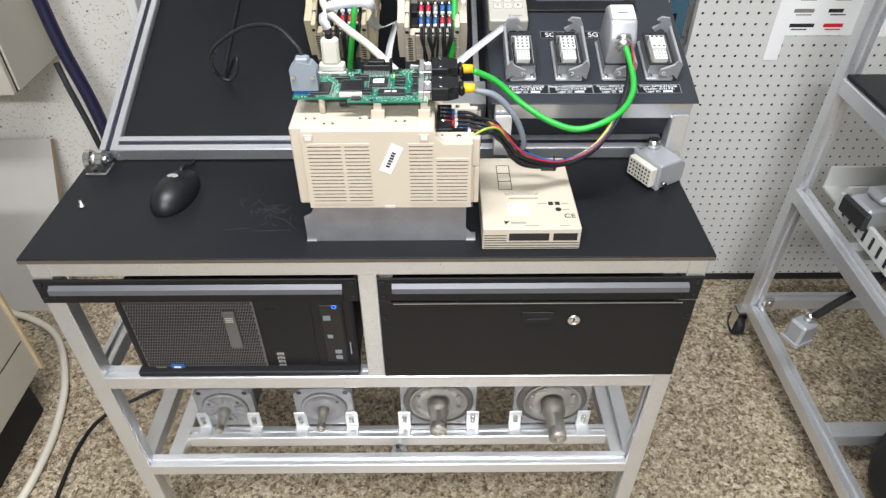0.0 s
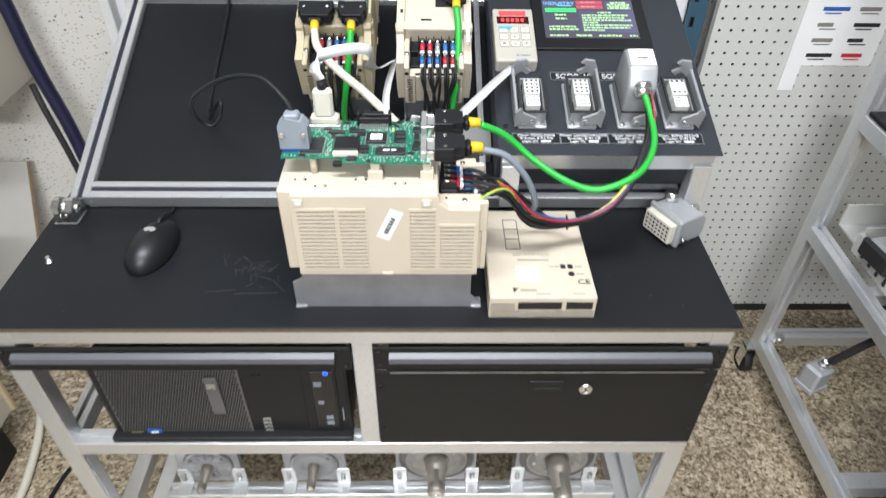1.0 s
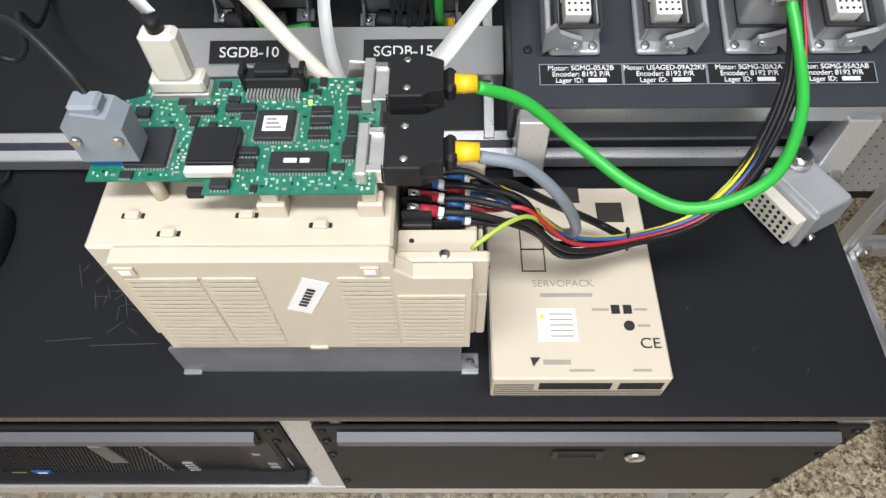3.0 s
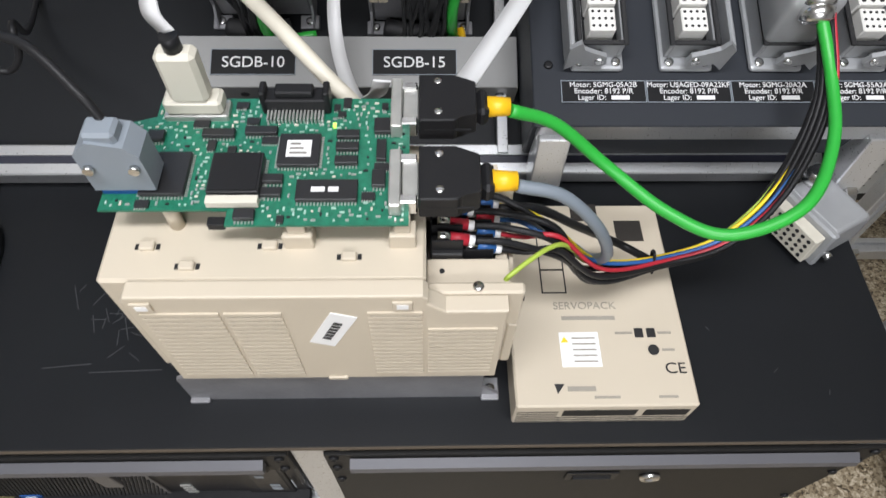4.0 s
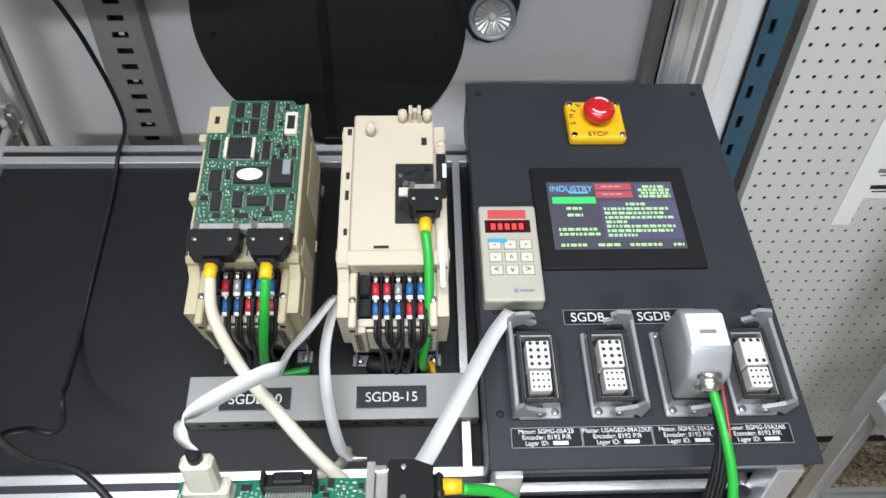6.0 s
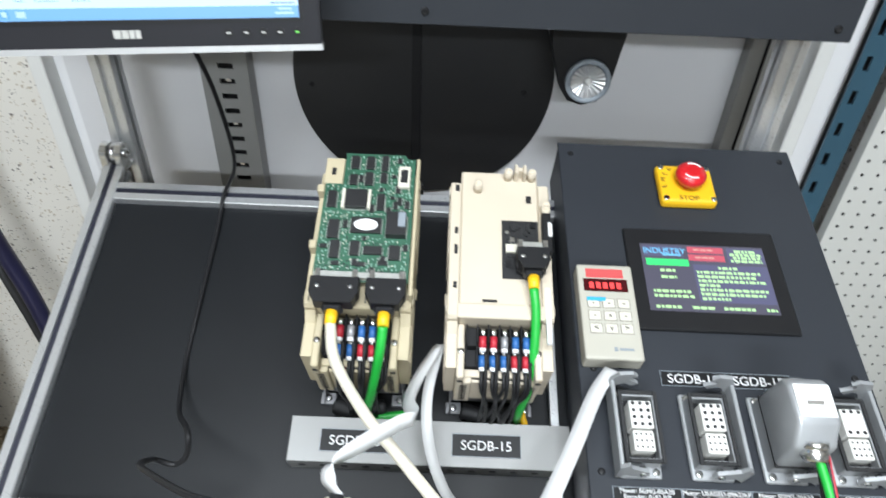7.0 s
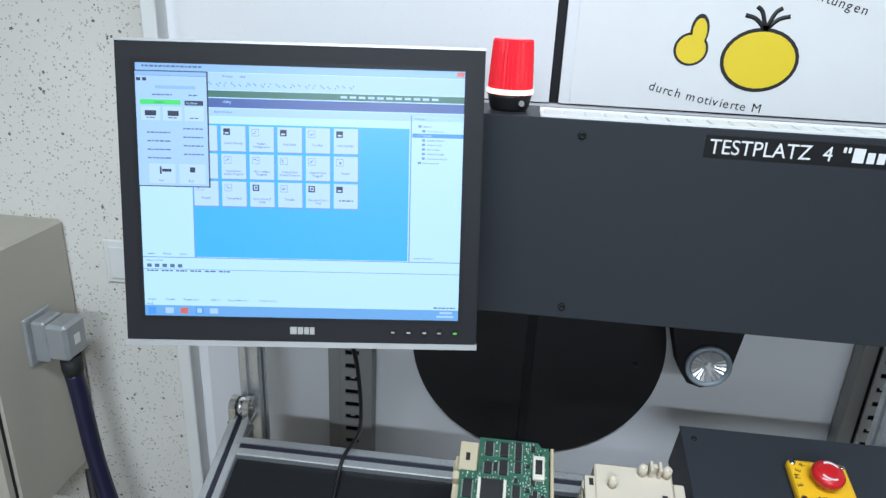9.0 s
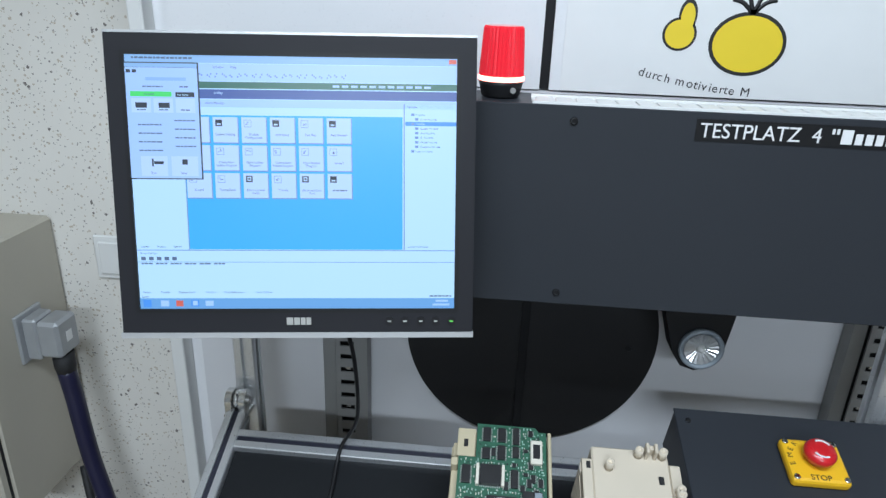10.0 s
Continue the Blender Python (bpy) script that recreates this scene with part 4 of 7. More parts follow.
ui("dark", [(-0.004, 0.028, 0.218, 0.475)], 5, "dialog_frame")
ui("pale", [(0.0, 0.048, 0.214, 0.471)], 6, "dialog")
ui("title", [(0.0, 0.032, 0.214, 0.047), (0.06, 0.085, 0.18, 0.097)], 7, "dialog_area")
ui("green", [(0.012, 0.138, 0.135, 0.157)], 7, "dialog_area")
ui("dark", [(0.147, 0.140, 0.203, 0.158), (0.004, 0.056, 0.016, 0.068), (0.022, 0.056, 0.034, 0.068), (0.065, 0.395, 0.07, 0.425), (0.072, 0.405, 0.10, 0.416), (0.157, 0.397, 0.173, 0.417), (0.026, 0.18, 0.06, 0.20), (0.095, 0.18, 0.128, 0.20)], 8, "dialog_icon")
ui("tile", [(0.014, 0.164, 0.072, 0.218), (0.08, 0.164, 0.138, 0.218), (0.146, 0.164, 0.204, 0.218), (0.032, 0.385, 0.112, 0.462), (0.124, 0.385, 0.204, 0.462)], 7, "dialog_button")
ui("text", [(0.03, 0.205, 0.056, 0.211), (0.096, 0.205, 0.122, 0.211), (0.162, 0.205, 0.188, 0.211), (0.05, 0.117, 0.11, 0.124), (0.16, 0.117, 0.185, 0.124)] + [(0.03 + 0.11 * ((i + 1) % 2), 0.245 + i * 0.0165, 0.10 + 0.10 * ((i + 1) % 2), 0.252 + i * 0.0165) for i in range(8)], 8, "dialog_caption")

# ---- servo drives ----
LUGS = {"red": mat("red_lug", (0.42, 0.02, 0.035), 0.45), "blue": mat("blue_lug", (0.025, 0.11, 0.32), 0.45), "grey": mat("grey_lug", (0.35, 0.35, 0.36), 0.4, 0.4)}
# near-black that paints the shade inside seams, slots, holes and openings
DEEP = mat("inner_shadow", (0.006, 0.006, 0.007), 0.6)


def vents(parent, x0, x1, z0, z1, y, count, face, material):
    """Louvres: a near-black sheet paints the slot shade between each two bars."""
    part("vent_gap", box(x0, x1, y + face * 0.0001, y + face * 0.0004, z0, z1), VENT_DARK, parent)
    p = (z1 - z0) / count
    bm = bmesh.new()
    for i in range(count + 1):
        B(bm, x0 - 0.001, x1 + 0.001, y, y + face * 0.0012, z0 + i * p - p * 0.35, z0 + i * p + p * 0.35)
    part("vent_grid", bm, material, parent)["kind"] = "stuff"


def connector(parent, x, y, z, w, boot_mat, reach=0.036):
    """A black cable plug pointing along +x with a boot."""
    h = w / 2
    poly = [(0, -h), (reach * 0.62, -h), (reach * 0.68, -h + 0.003), (reach, -h + 0.006), (reach, h - 0.006), (reach * 0.68, h - 0.003), (reach * 0.62, h), (0, h)]
    bm = extrude([(x + a, y + b) for a, b in poly], z - 0.004, z + 0.014)
    bmesh.ops.bevel(bm, geom=bm.edges[:], offset=0.0009, segments=1, affect="EDGES", profile=0.5)
    c = part("plug", bm, BLACK, parent)
    part("neck", box(x + reach, x + reach + 0.008, y - 0.011, y + 0.011, z - 0.003, z + 0.012, 0.003), BLACK, c)
    part("boot", cyl((x + reach + 0.007, y, z + 0.005), (x + reach + 0.022, y, z + 0.005), 0.0068, 16, 0.0058), boot_mat, c, "yellow cable boot")
    part("shell_seam", box(x + 0.003, x + reach - 0.004, y - h - 0.0002, y - h + 0.001, z + 0.0045, z + 0.0055), DEEP, c)
    for dy in (-w * 0.33, w * 0.33):
        part("plug_screw", lathe(bmesh.new(), [(0.0026, 0), (0.0026, 0.0008), (0.001, 0.0008)], pose(x + 0.012, y + dy, z + 0.014), 10), CHROME, c)
        part("latch_post", box(x - 0.012, x - 0.001, y + dy * 1.15 - 0.003, y + dy * 1.15 + 0.003, z - 0.003, z + 0.009, 0.0008), CHROME, c)
    part("socket", box(x - 0.010, x, y - h + 0.006, y + h - 0.006, z - 0.003, z + 0.007, 0.0008), TIN, c)
    return c


def populate(board, zc, y_off, main, area_box, holes, count, seed, special):
    """Chips with their pins, labels and sockets, and between them the small soldered parts."""
    rnd = random.Random(seed)
    bx0, bx1, by0, by1 = area_box
    pins = bmesh.new()
    for x, y, a, b in main:
        kind = special.get((x, y), "")
        cy = y + y_off
        tall = {"finned": 0.0072, "socket": 0.006, "header": 0.010}.get(kind, 0.0032)
        ch = part("chip", box(x - a / 2, x + a / 2, cy - b / 2, cy + b / 2, zc + 0.0008, zc + 0.0008 + tall, 0.0004), CHIP, board)
        quad = abs(a - b) < 0.008 and a > 0.018
        n = int(a / 0.0019)
        for i in range(n):
            px = x - a / 2 + (i + 0.5) * a / n
            for s in (-1, 1):
                B(pins, px - 0.0005, px + 0.0005, cy + s * b / 2, cy + s * (b / 2 + 0.0017), zc, zc + 0.0009)
        if quad:
            n = int(b / 0.0019)
            for i in range(n):
                py = cy - b / 2 + (i + 0.5) * b / n
                for s in (-1, 1):
                    B(pins, x + s * a / 2, x + s * (a / 2 + 0.0017), py - 0.0005, py + 0.0005, zc, zc + 0.0009)
        zt = zc + 0.0008 + tall
        if kind == "finned":
            part("paper_strip", box(x - a * 0.5, x + a * 0.5, cy - b / 2 - 0.0065, cy - b / 2 - 0.0008, zc + 0.001, zc + 0.0065, 0.0004), IVORY, ch, "cream insulating strip")
            part("cooling_plate", box(x - a * 0.46, x + a * 0.46, cy - b * 0.46, cy + b * 0.46, zt, zt + 0.0008), BLACK, ch)
        elif kind == "label":
            s = part("chip_label", box(x - 0.0075, x + 0.0075, cy - 0.0065, cy + 0.0065, zt, zt + 0.0004), PAPER, ch, "white chip label")
            part("label_print", bars([(x - 0.0055, x + 0.005 - 0.002 * i, cy - 0.0045 + 0.0036 * i, 0.0014) for i in range(3)], pose(0, 0, zt + 0.0004)), GREY_INK, s)
        elif kind == "print":
            part("chip_print", bars([(x - 0.009, x - 0.001, cy - 0.002, 0.0034), (x + 0.001, x + 0.007, cy - 0.002, 0.0034)], pose(0, 0, zt)), LETTER, ch)
        elif kind == "socket":
            for s in (-1, 1):
                part("socket_bar", box(x - a / 2 - 0.001, x + a / 2 + 0.001, cy + s * (b / 2 + 0.001), cy + s * (b / 2 + 0.0045), zc, zc + 0.006, 0.0004), IVORY, ch, "cream socket bar")
        elif kind == "oval":
            part("chip_label", extrude(ngon(x, cy, 0.0075, 0.0135), zt, zt + 0.0004), PAPER, ch, "white oval chip label")
        elif kind == "header":
            part("flat_plug", box(x - a * 0.42, x + a * 0.2, cy + b * 0.1, cy + b * 0.48, zt, zt + 0.003, 0.0005), GREY_PLASTIC, ch)
    small = {CHIP: bmesh.new(), TIN: pins, IVORY: bmesh.new(), PALE: bmesh.new()}
    used = [(x, y, a + 0.004, b + 0.004) for x, y, a, b in main]
    for k in range(count):
        x, y = rnd.uniform(bx0, bx1), rnd.uniform(by0, by1)
        if any(q0 < x < q1 and w0 < y < w1 for q0, q1, w0, w1 in holes) or any(abs(x - q) < a / 2 + 0.0018 and abs(y - w) < b / 2 + 0.0018 for q, w, a, b in used):
            continue
        kind = rnd.choice((CHIP, TIN, TIN, IVORY, PALE, PALE, PALE))
        if kind is CHIP and k < count * 0.25:
            a, b = rnd.choice(((0.010, 0.005), (0.008, 0.005), (0.005, 0.004)))
        else:
            a, b = rnd.choice((0.0013, 0.002, 0.0028)), 0.0012
        if rnd.random() < 0.35:
            a, b = b, a
        B(small[kind], x - a / 2, x + a / 2, y + y_off - b / 2, y + y_off + b / 2, zc, zc + (0.0018 if max(a, b) > 0.004 else 0.0009))
        if max(a, b) > 0.004:
            for i in range(int(a / 0.0014)):
                for s in (-1, 1):
                    B(pins, x - a / 2 + i * 0.0014, x - a / 2 + i * 0.0014 + 0.0007, y + y_off + s * (b / 2), y + y_off + s * (b / 2 + 0.0012), zc, zc + 0.0006)
        used.append((x, y, a, b))
    for k, bm in small.items():
        part("small_component", bm, k, board, "small soldered components")["kind"] = "stuff"


def drive(m, H, label, lugs, group="servo drives", old=False, shelf=False):
    """A book-shaped drive lying on its heat sink: cast base, plastic body, a cover on each long side, an open terminal bay at +x."""
    d = thing("servo_drive", label, "servo drive", m, group)
    CR = CREAM_OLD if old else CREAM
    Z = 0.066
    # base
    hs = part("heat_sink", box(-0.104, 0.110, -0.046, 0.046, 0, Z - 0.001, 0.002), CAST, d, "grey cast aluminium heat sink")
    for s in (-1, 1):
        plate = extrude([(-0.123, 0.0), (0.112, 0.0), (0.112, Z - 0.004), (-0.106, Z - 0.004), (-0.112, 0.050), (-0.123, 0.044)], -0.0015, 0.0015, Matrix.Translation((0, s * 0.0478, 0)) @ UP)
        part("side_plate", plate, CAST, hs)
        for x0, x1 in ((-0.124, -0.108), (0.1122, 0.127)):
            t = bmesh.new()
            B(t, x0, x1, s * 0.053, s * 0.034, 0, 0.004, 0.0008)
            part("foot_tab", t, CAST, hs)
            part("tab_screw", lathe(bmesh.new(), [(0.0042, 0), (0.0042, 0.002), (0.0015, 0.002)], pose((x0 + x1) / 2, s * 0.044, 0.004), 10), CHROME, hs)
        gus = extrude([(0.1122, 0.004), (0.127, 0.004), (0.1122, 0.022)], -0.0012, 0.0012, Matrix.Translation((0, s * 0.0478, 0)) @ UP)
        part("gusset", gus, CAST, hs)
    # body and its two side covers
    part("housing", box(-0.125, 0.068, -0.0455, 0.0455, Z, H, 0.002), CR, d, "plastic drive body")
    part("bay_floor", box(0.0682, 0.122, -0.0455, 0.0455, Z, H - 0.062, 0.001), CR, d)
    for s in (-1, 1):
        part("bay_cheek", box(0.0682, 0.129, s * 0.0455, s * 0.0375, H - 0.0618, H - 0.017, 0.0015), CR, d)
        part("corner_post", box(0.1222, 0.129, s * 0.0372, s * 0.0287, Z, H - 0.034, 0.001), CR, d)
        part("corner_post", box(0.1222, 0.129, s * 0.0455, s * 0.0374, Z, H - 0.062, 0.001), CR, d)
        top = H + 0.001
        poly = [(-0.109, Z), (0.118, Z), (0.118, H - 0.019), (0.080, H - 0.019), (0.069, H - 0.009), (0.069, top - 0.004), (0.066, top), (-0.106, top), (-0.109, top - 0.004)]
        bm = extrude(poly, -0.006, 0.006, Matrix.Translation((0, s * 0.0516, 0)) @ UP)
        bmesh.ops.bevel(bm, geom=[e for e in bm.edges if abs(e.verts[0].co.y - e.verts[1].co.y) < 1e-6], offset=0.0012, segments=2, affect="EDGES", profile=0.5)
        cov = part("side_cover", bm, CR, d, "vented side cover")
        f = s * 0.0576
        zt = H - 0.0195
        n = max(8, int((zt - Z - 0.010) / 0.0058))
        zb = zt - n * 0.0058
        for x0, x1 in ((-0.1015, -0.057), (-0.052, -0.020), (0.0334, 0.0646)):
            vents(cov, x0, x1, zb, zt, f, n, s, CR)
        k = n - 4
        vents(cov, 0.070, 0.112, zb, zb + k * 0.0058, f, k, s, CR)
        for x in (-0.098, 0.054):
            w = part("clip", box(x - 0.006, x + 0.006, f, f + s * 0.0016, H - 0.0135, H - 0.004, 0.0004), CR, cov)
            part("clip_window", box(x - 0.0035, x + 0.0035, f + s * 0.0015, f + s * 0.0019, H - 0.0115, H - 0.0065), PAPER if not old else IVORY, w)
        part("bottom_tab", box(-0.003, 0.011, f, f + s * 0.002, Z + 0.001, Z + 0.005, 0.0005), CR, cov)
    # slotted end face under the bay; its dark back paints the slot shade
    part("end_wall", box(0.1135, 0.122, -0.037, 0.037, H - 0.0618, H - 0.034, 0.001), CR, d)
    part("end_shade_back", box(0.1222, 0.1230, -0.0284, 0.0284, Z + 0.002, H - 0.036), VENT_DARK, d)
    bm = bmesh.new()
    n = int((H - Z - 0.040) / 0.0052)
    for i in range(n + 1):
        B(bm, 0.1232, 0.1262, -0.028, 0.028, Z + 0.002 + i * 0.0052, Z + 0.0054 + i * 0.0052)
    part("end_grille", bm, CR, d)["kind"] = "stuff"
    for s in (-1, 1):
        bm = bmesh.new()
        for i in range(n):
            B(bm, 0.129, 0.1294, s * 0.033, s * 0.041, Z + 0.006 + i * 0.0052, Z + 0.0082 + i * 0.0052)
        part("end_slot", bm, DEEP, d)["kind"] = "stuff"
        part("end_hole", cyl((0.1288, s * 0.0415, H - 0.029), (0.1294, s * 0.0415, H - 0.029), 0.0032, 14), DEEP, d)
        part("bay_screw", lathe(bmesh.new(), [(0.0035, 0), (0.0035, 0.0015), (0.001, 0.0015)], pose(0.100, s * 0.0415, H - 0.017), 10), CHROME, d)
    # terminal blocks with lugs
    y0 = -0.036
    if shelf:
        y0 = -0.016
        sh = part("bay_shelf", box(0.0684, 0.1215, -0.0374, y0 - 0.0004, H - 0.0616, H - 0.024, 0.001), CR, d)
        part("shelf_hole", cyl((0.078, -0.026, H - 0.0242), (0.078, -0.026, H - 0.0236), 0.0018, 12), DEEP, sh)
    ta = part("terminal_block", box(0.071, 0.092, y0, 0.036, H - 0.0618, H - 0.020, 0.001), BLACK, d)
    tb = part("terminal_block", box(0.0922, 0.112, y0, 0.036, H - 0.0618, H - 0.031, 0.001), BLACK, d)
    for t, zt, x0, x1 in ((ta, H - 0.020, 0.0715, 0.0915), (tb, H - 0.031, 0.0925, 0.1115)):
        for i in range(2 if shelf else 0, 7):
            part("divider", box(x0, x1, -0.036 + i * 0.0117, -0.0348 + i * 0.0117, zt, zt + 0.010), BLACK, t)
    for row, (t, xx, zz) in enumerate(((ta, 0.083, H - 0.015), (tb, 0.101, H - 0.025))):
        for i, c in enumerate(lugs[row]):
            y = 0.0289 - (len(lugs[row]) - 1 - i) * 0.0117
            lg = part("cable_lug", cyl((xx, y, zz), (xx + 0.012, y, zz - 0.003), 0.0040, 12), LUGS[c], t)
            part("lug_ferrule", cyl((xx - 0.008, y, zz + 0.001), (xx, y, zz), 0.0042, 12), CHROME, lg)
            part("lug_sleeve", cyl((xx + 0.012, y, zz - 0.003), (xx + 0.016, y, zz - 0.004), 0.0036, 10), LETTER, lg)
    return d


PALE = mat("solder_mask_print", (0.35, 0.52, 0.44), 0.4, 0.1, 0.2, 100, 0.05, 500)
TBL = pose(0.034, 0.079, ZT)
LUG = (("red", "red", "grey", "blue", "blue"), ("blue", "blue", "blue", "red", "red"))
H0 = 0.189
d0 = drive(TBL, H0, "opened cream servo drive with raised circuit board, on the worktop", (("red", "red", "blue", "blue"), ("blue", "blue", "red", "blue")), shelf=True)
PZ0_ = 0.2125
poly = [(-0.121, -0.013), (-0.047, -0.013), (-0.047, -0.024), (0.058, -0.024), (0.058, 0.076), (-0.102, 0.076), (-0.102, 0.060), (-0.121, 0.054)]
brd = part("circuit_board", extrude(poly, PZ0_, PZ0_ + 0.0016), PCB, d0, "green populated circuit board")
main = ((-0.086, 0.012, 0.026, 0.032), (-0.0435, 0.009, 0.030, 0.030), (-0.009, 0.030, 0.025, 0.025), (0.010, -0.001, 0.036, 0.015), (-0.023, -0.002, 0.013, 0.006), (-0.023, 0.008, 0.013, 0.006), (0.020, 0.022, 0.014, 0.006), (0.020, 0.033, 0.014, 0.006), (0.020, 0.043, 0.014, 0.006), (0.042, 0.050, 0.012, 0.012), (0.041, 0.030, 0.006, 0.016), (-0.060, 0.044, 0.020, 0.006), (-0.034, 0.046, 0.020, 0.006), (-0.036, -0.018, 0.012, 0.007), (-0.098, 0.042, 0.010, 0.008), (0.040, 0.008, 0.008, 0.012))
populate(brd, PZ0_ + 0.0016, 0.0, main, (-0.118, 0.055, -0.021, 0.073), ((-0.13, -0.044, -0.03, -0.010), (-0.13, -0.100, 0.055, 0.08), (-0.097, -0.054, 0.054, 0.076), (-0.122, -0.086, -0.006, 0.020), (-0.036, 0.008, 0.056, 0.076)), 2600, 3, {(-0.0435, 0.009): "finned", (-0.009, 0.030): "label", (0.010, -0.001): "print"})
zc = PZ0_ + 0.0016
hd = part("ribbon_header", box(-0.034, 0.006, 0.062, 0.074, zc, zc + 0.012, 0.001), BLACK, brd, "black ribbon header")
part("header_plug", box(-0.026, -0.002, 0.064, 0.073, zc + 0.012, zc + 0.017, 0.001), BLACK, hd)
for x in (-0.0355, 0.004):
    part("header_latch", box(x, x + 0.004, 0.062, 0.074, zc, zc + 0.018, 0.001), BLACK, hd)
bm = bmesh.new()
for i in range(16):
    B(bm, -0.032 + i * 0.0023, -0.0308 + i * 0.0023, 0.054, 0.062, zc, zc + 0.004)
part("header_pins", bm, TIN, hd)["kind"] = "stuff"
part("led", box(0.010, 0.0118, 0.050, 0.053, zc, zc + 0.002), glow("green_lamp", (0.45, 1, 0.1), 3), brd, "lit green led")
for y in (0.063, 0.003):
    connector(d0, 0.064, y, zc + 0.001, 0.040, YELLOW)
    part("shield_plate", box(0.0465, 0.0535, y - 0.021, y + 0.021, zc, zc + 0.011, 0.0008), TIN, brd, "tinned shield plate")
part("standoff", cyl((-0.084, -0.006, H0), (-0.084, -0.006, PZ0_), 0.0045, 14), CREAM, d0)
for x, y, w in ((-0.008, -0.018, 0.009), (0.054, -0.018, 0.008), (-0.09, 0.06, 0.006), (0.05, 0.06, 0.006)):
    st = bmesh.new()
    B(st, x - w, x + w, y - 0.006, y + 0.006, H0 - 0.001, H0 + 0.013, 0.0008)
    B(st, x - w * 0.6, x + w * 0.6, y - 0.004, y + 0.004, H0 + 0.013, PZ0_ - 0.0002, 0.0008)
    part("standoff", st, CREAM, d0)
for x, y in ((-0.099, -0.022), (-0.073, -0.036), (-0.026, -0.022), (0.022, -0.030)):
    s = part("top_boss", box(x - 0.0045, x + 0.0045, y - 0.003, y + 0.003, H0 - 0.001, H0 + 0.003, 0.0008), CREAM, d0)
    for q in (-0.0062, 0.0062):
        part("top_slot", box(x + q - 0.0012, x + q + 0.0012, y - 0.002, y + 0.002, H0 - 0.001, H0 + 0.0003), DEEP, s)
part("jumper", box(-0.058, -0.048, -0.022, -0.016, PZ0_ - 0.006, PZ0_ - 0.0005, 0.0005), BLACK, brd)
st = part("asset_sticker", box(-0.0085, 0.0085, -0.0006, 0, -0.0225, 0.0225), PAPER, d0, "white slanted paper sticker", m=pose(0.009, -0.0576, 0.147, 0, 24))
part("sticker_print", bars([(-0.0028, 0.0028, -0.013 + i * 0.0044, 0.0026) for i in range(6)], pose(0, -0.0007, 0, 90)), INK_AND_SHADE, st)

H1 = 0.163
d1 = drive(BED @ pose(-0.057, 0.281, -0.013, 0, 0, -90), H1, "yellowed servo drive with exposed circuit board on the tilted table", (("red", "grey", "blue", "blue", "blue"), ("blue", "blue", "red", "red", "red")), old=True)
PZ1_ = 0.175
poly = [(-0.128, -0.030), (-0.128, 0.040), (-0.122, 0.044), (-0.122, 0.053), (0.044, 0.053), (0.044, -0.050), (-0.083, -0.050), (-0.083, -0.030)]
brd = part("circuit_board", extrude(poly, PZ1_, PZ1_ + 0.0016), PCB_OLD, d1, "aged green populated circuit board")
main = ((-0.113, -0.018, 0.018, 0.009), (-0.113, 0.0, 0.018, 0.009), (-0.113, 0.017, 0.022, 0.007), (-0.088, -0.018, 0.014, 0.009), (-0.090, 0.0, 0.018, 0.009), (-0.092, 0.017, 0.014, 0.007), (-0.060, -0.012, 0.024, 0.024), (-0.058, 0.016, 0.022, 0.008), (-0.026, 0.002, 0.020, 0.034), (-0.026, 0.036, 0.030, 0.022), (-0.020, -0.034, 0.024, 0.012), (0.006, -0.030, 0.022, 0.010), (0.004, -0.008, 0.018, 0.010), (0.006, 0.012, 0.010, 0.020), (0.008, 0.036, 0.018, 0.012), (-0.060, -0.040, 0.022, 0.010))
populate(brd, PZ1_ + 0.0016, 0.0, main, (-0.125, 0.040, -0.047, 0.050), ((-0.13, -0.08, -0.06, -0.027), (-0.13, -0.119, 0.038, 0.06)), 2600, 7, {(-0.060, -0.012): "socket", (-0.026, 0.002): "oval", (-0.026, 0.036): "header"})
zc = PZ1_ + 0.0016
ds = part("service_port", box(-0.108, -0.078, 0.034, 0.048, zc, zc + 0.006, 0.001), IVORY, brd, "cream service port")
part("port_insert", box(-0.102, -0.084, 0.037, 0.045, zc + 0.006, zc + 0.0066), CHIP, ds)
part("corner_plate", box(-0.121, -0.084, -0.053, -0.031, PZ1_ - 0.004, PZ1_ + 0.001, 0.001), CREAM_OLD, d1, "yellowed plastic corner plate")
part("plate_hole", box(-0.106, -0.096, -0.045, -0.040, PZ1_ + 0.001, PZ1_ + 0.0014), DEEP, d1)
part("side_wall", box(-0.120, 0.060, 0.0545, 0.0585, H1 - 0.004, PZ1_ + 0.007, 0.001), CREAM_OLD, d1)
for x, y in ((-0.075, -0.0545), (0.0, -0.0545)):
    part("side_latch", box(x - 0.005, x + 0.005, y - 0.004, y + 0.004, H1 - 0.004, PZ1_ + 0.004, 0.001), CREAM_OLD, d1)
for x, y in ((-0.075, 0.045), (0.03, 0.04), (0.03, -0.04), (-0.06, -0.046)):
    part("standoff", box(x - 0.004, x + 0.004, y - 0.004, y + 0.004, H1 - 0.001, PZ1_ - 0.0002), CREAM_OLD, d1)
part("front_shield", box(0.036, 0.043, -0.048, 0.051, zc, zc + 0.008, 0.0008), TIN, brd, "tinned shield plate")
for y, w in ((-0.023, 0.052), (0.031, 0.042)):
    connector(d1, 0.046, y, zc + 0.002, w, YELLOW, reach=0.030)

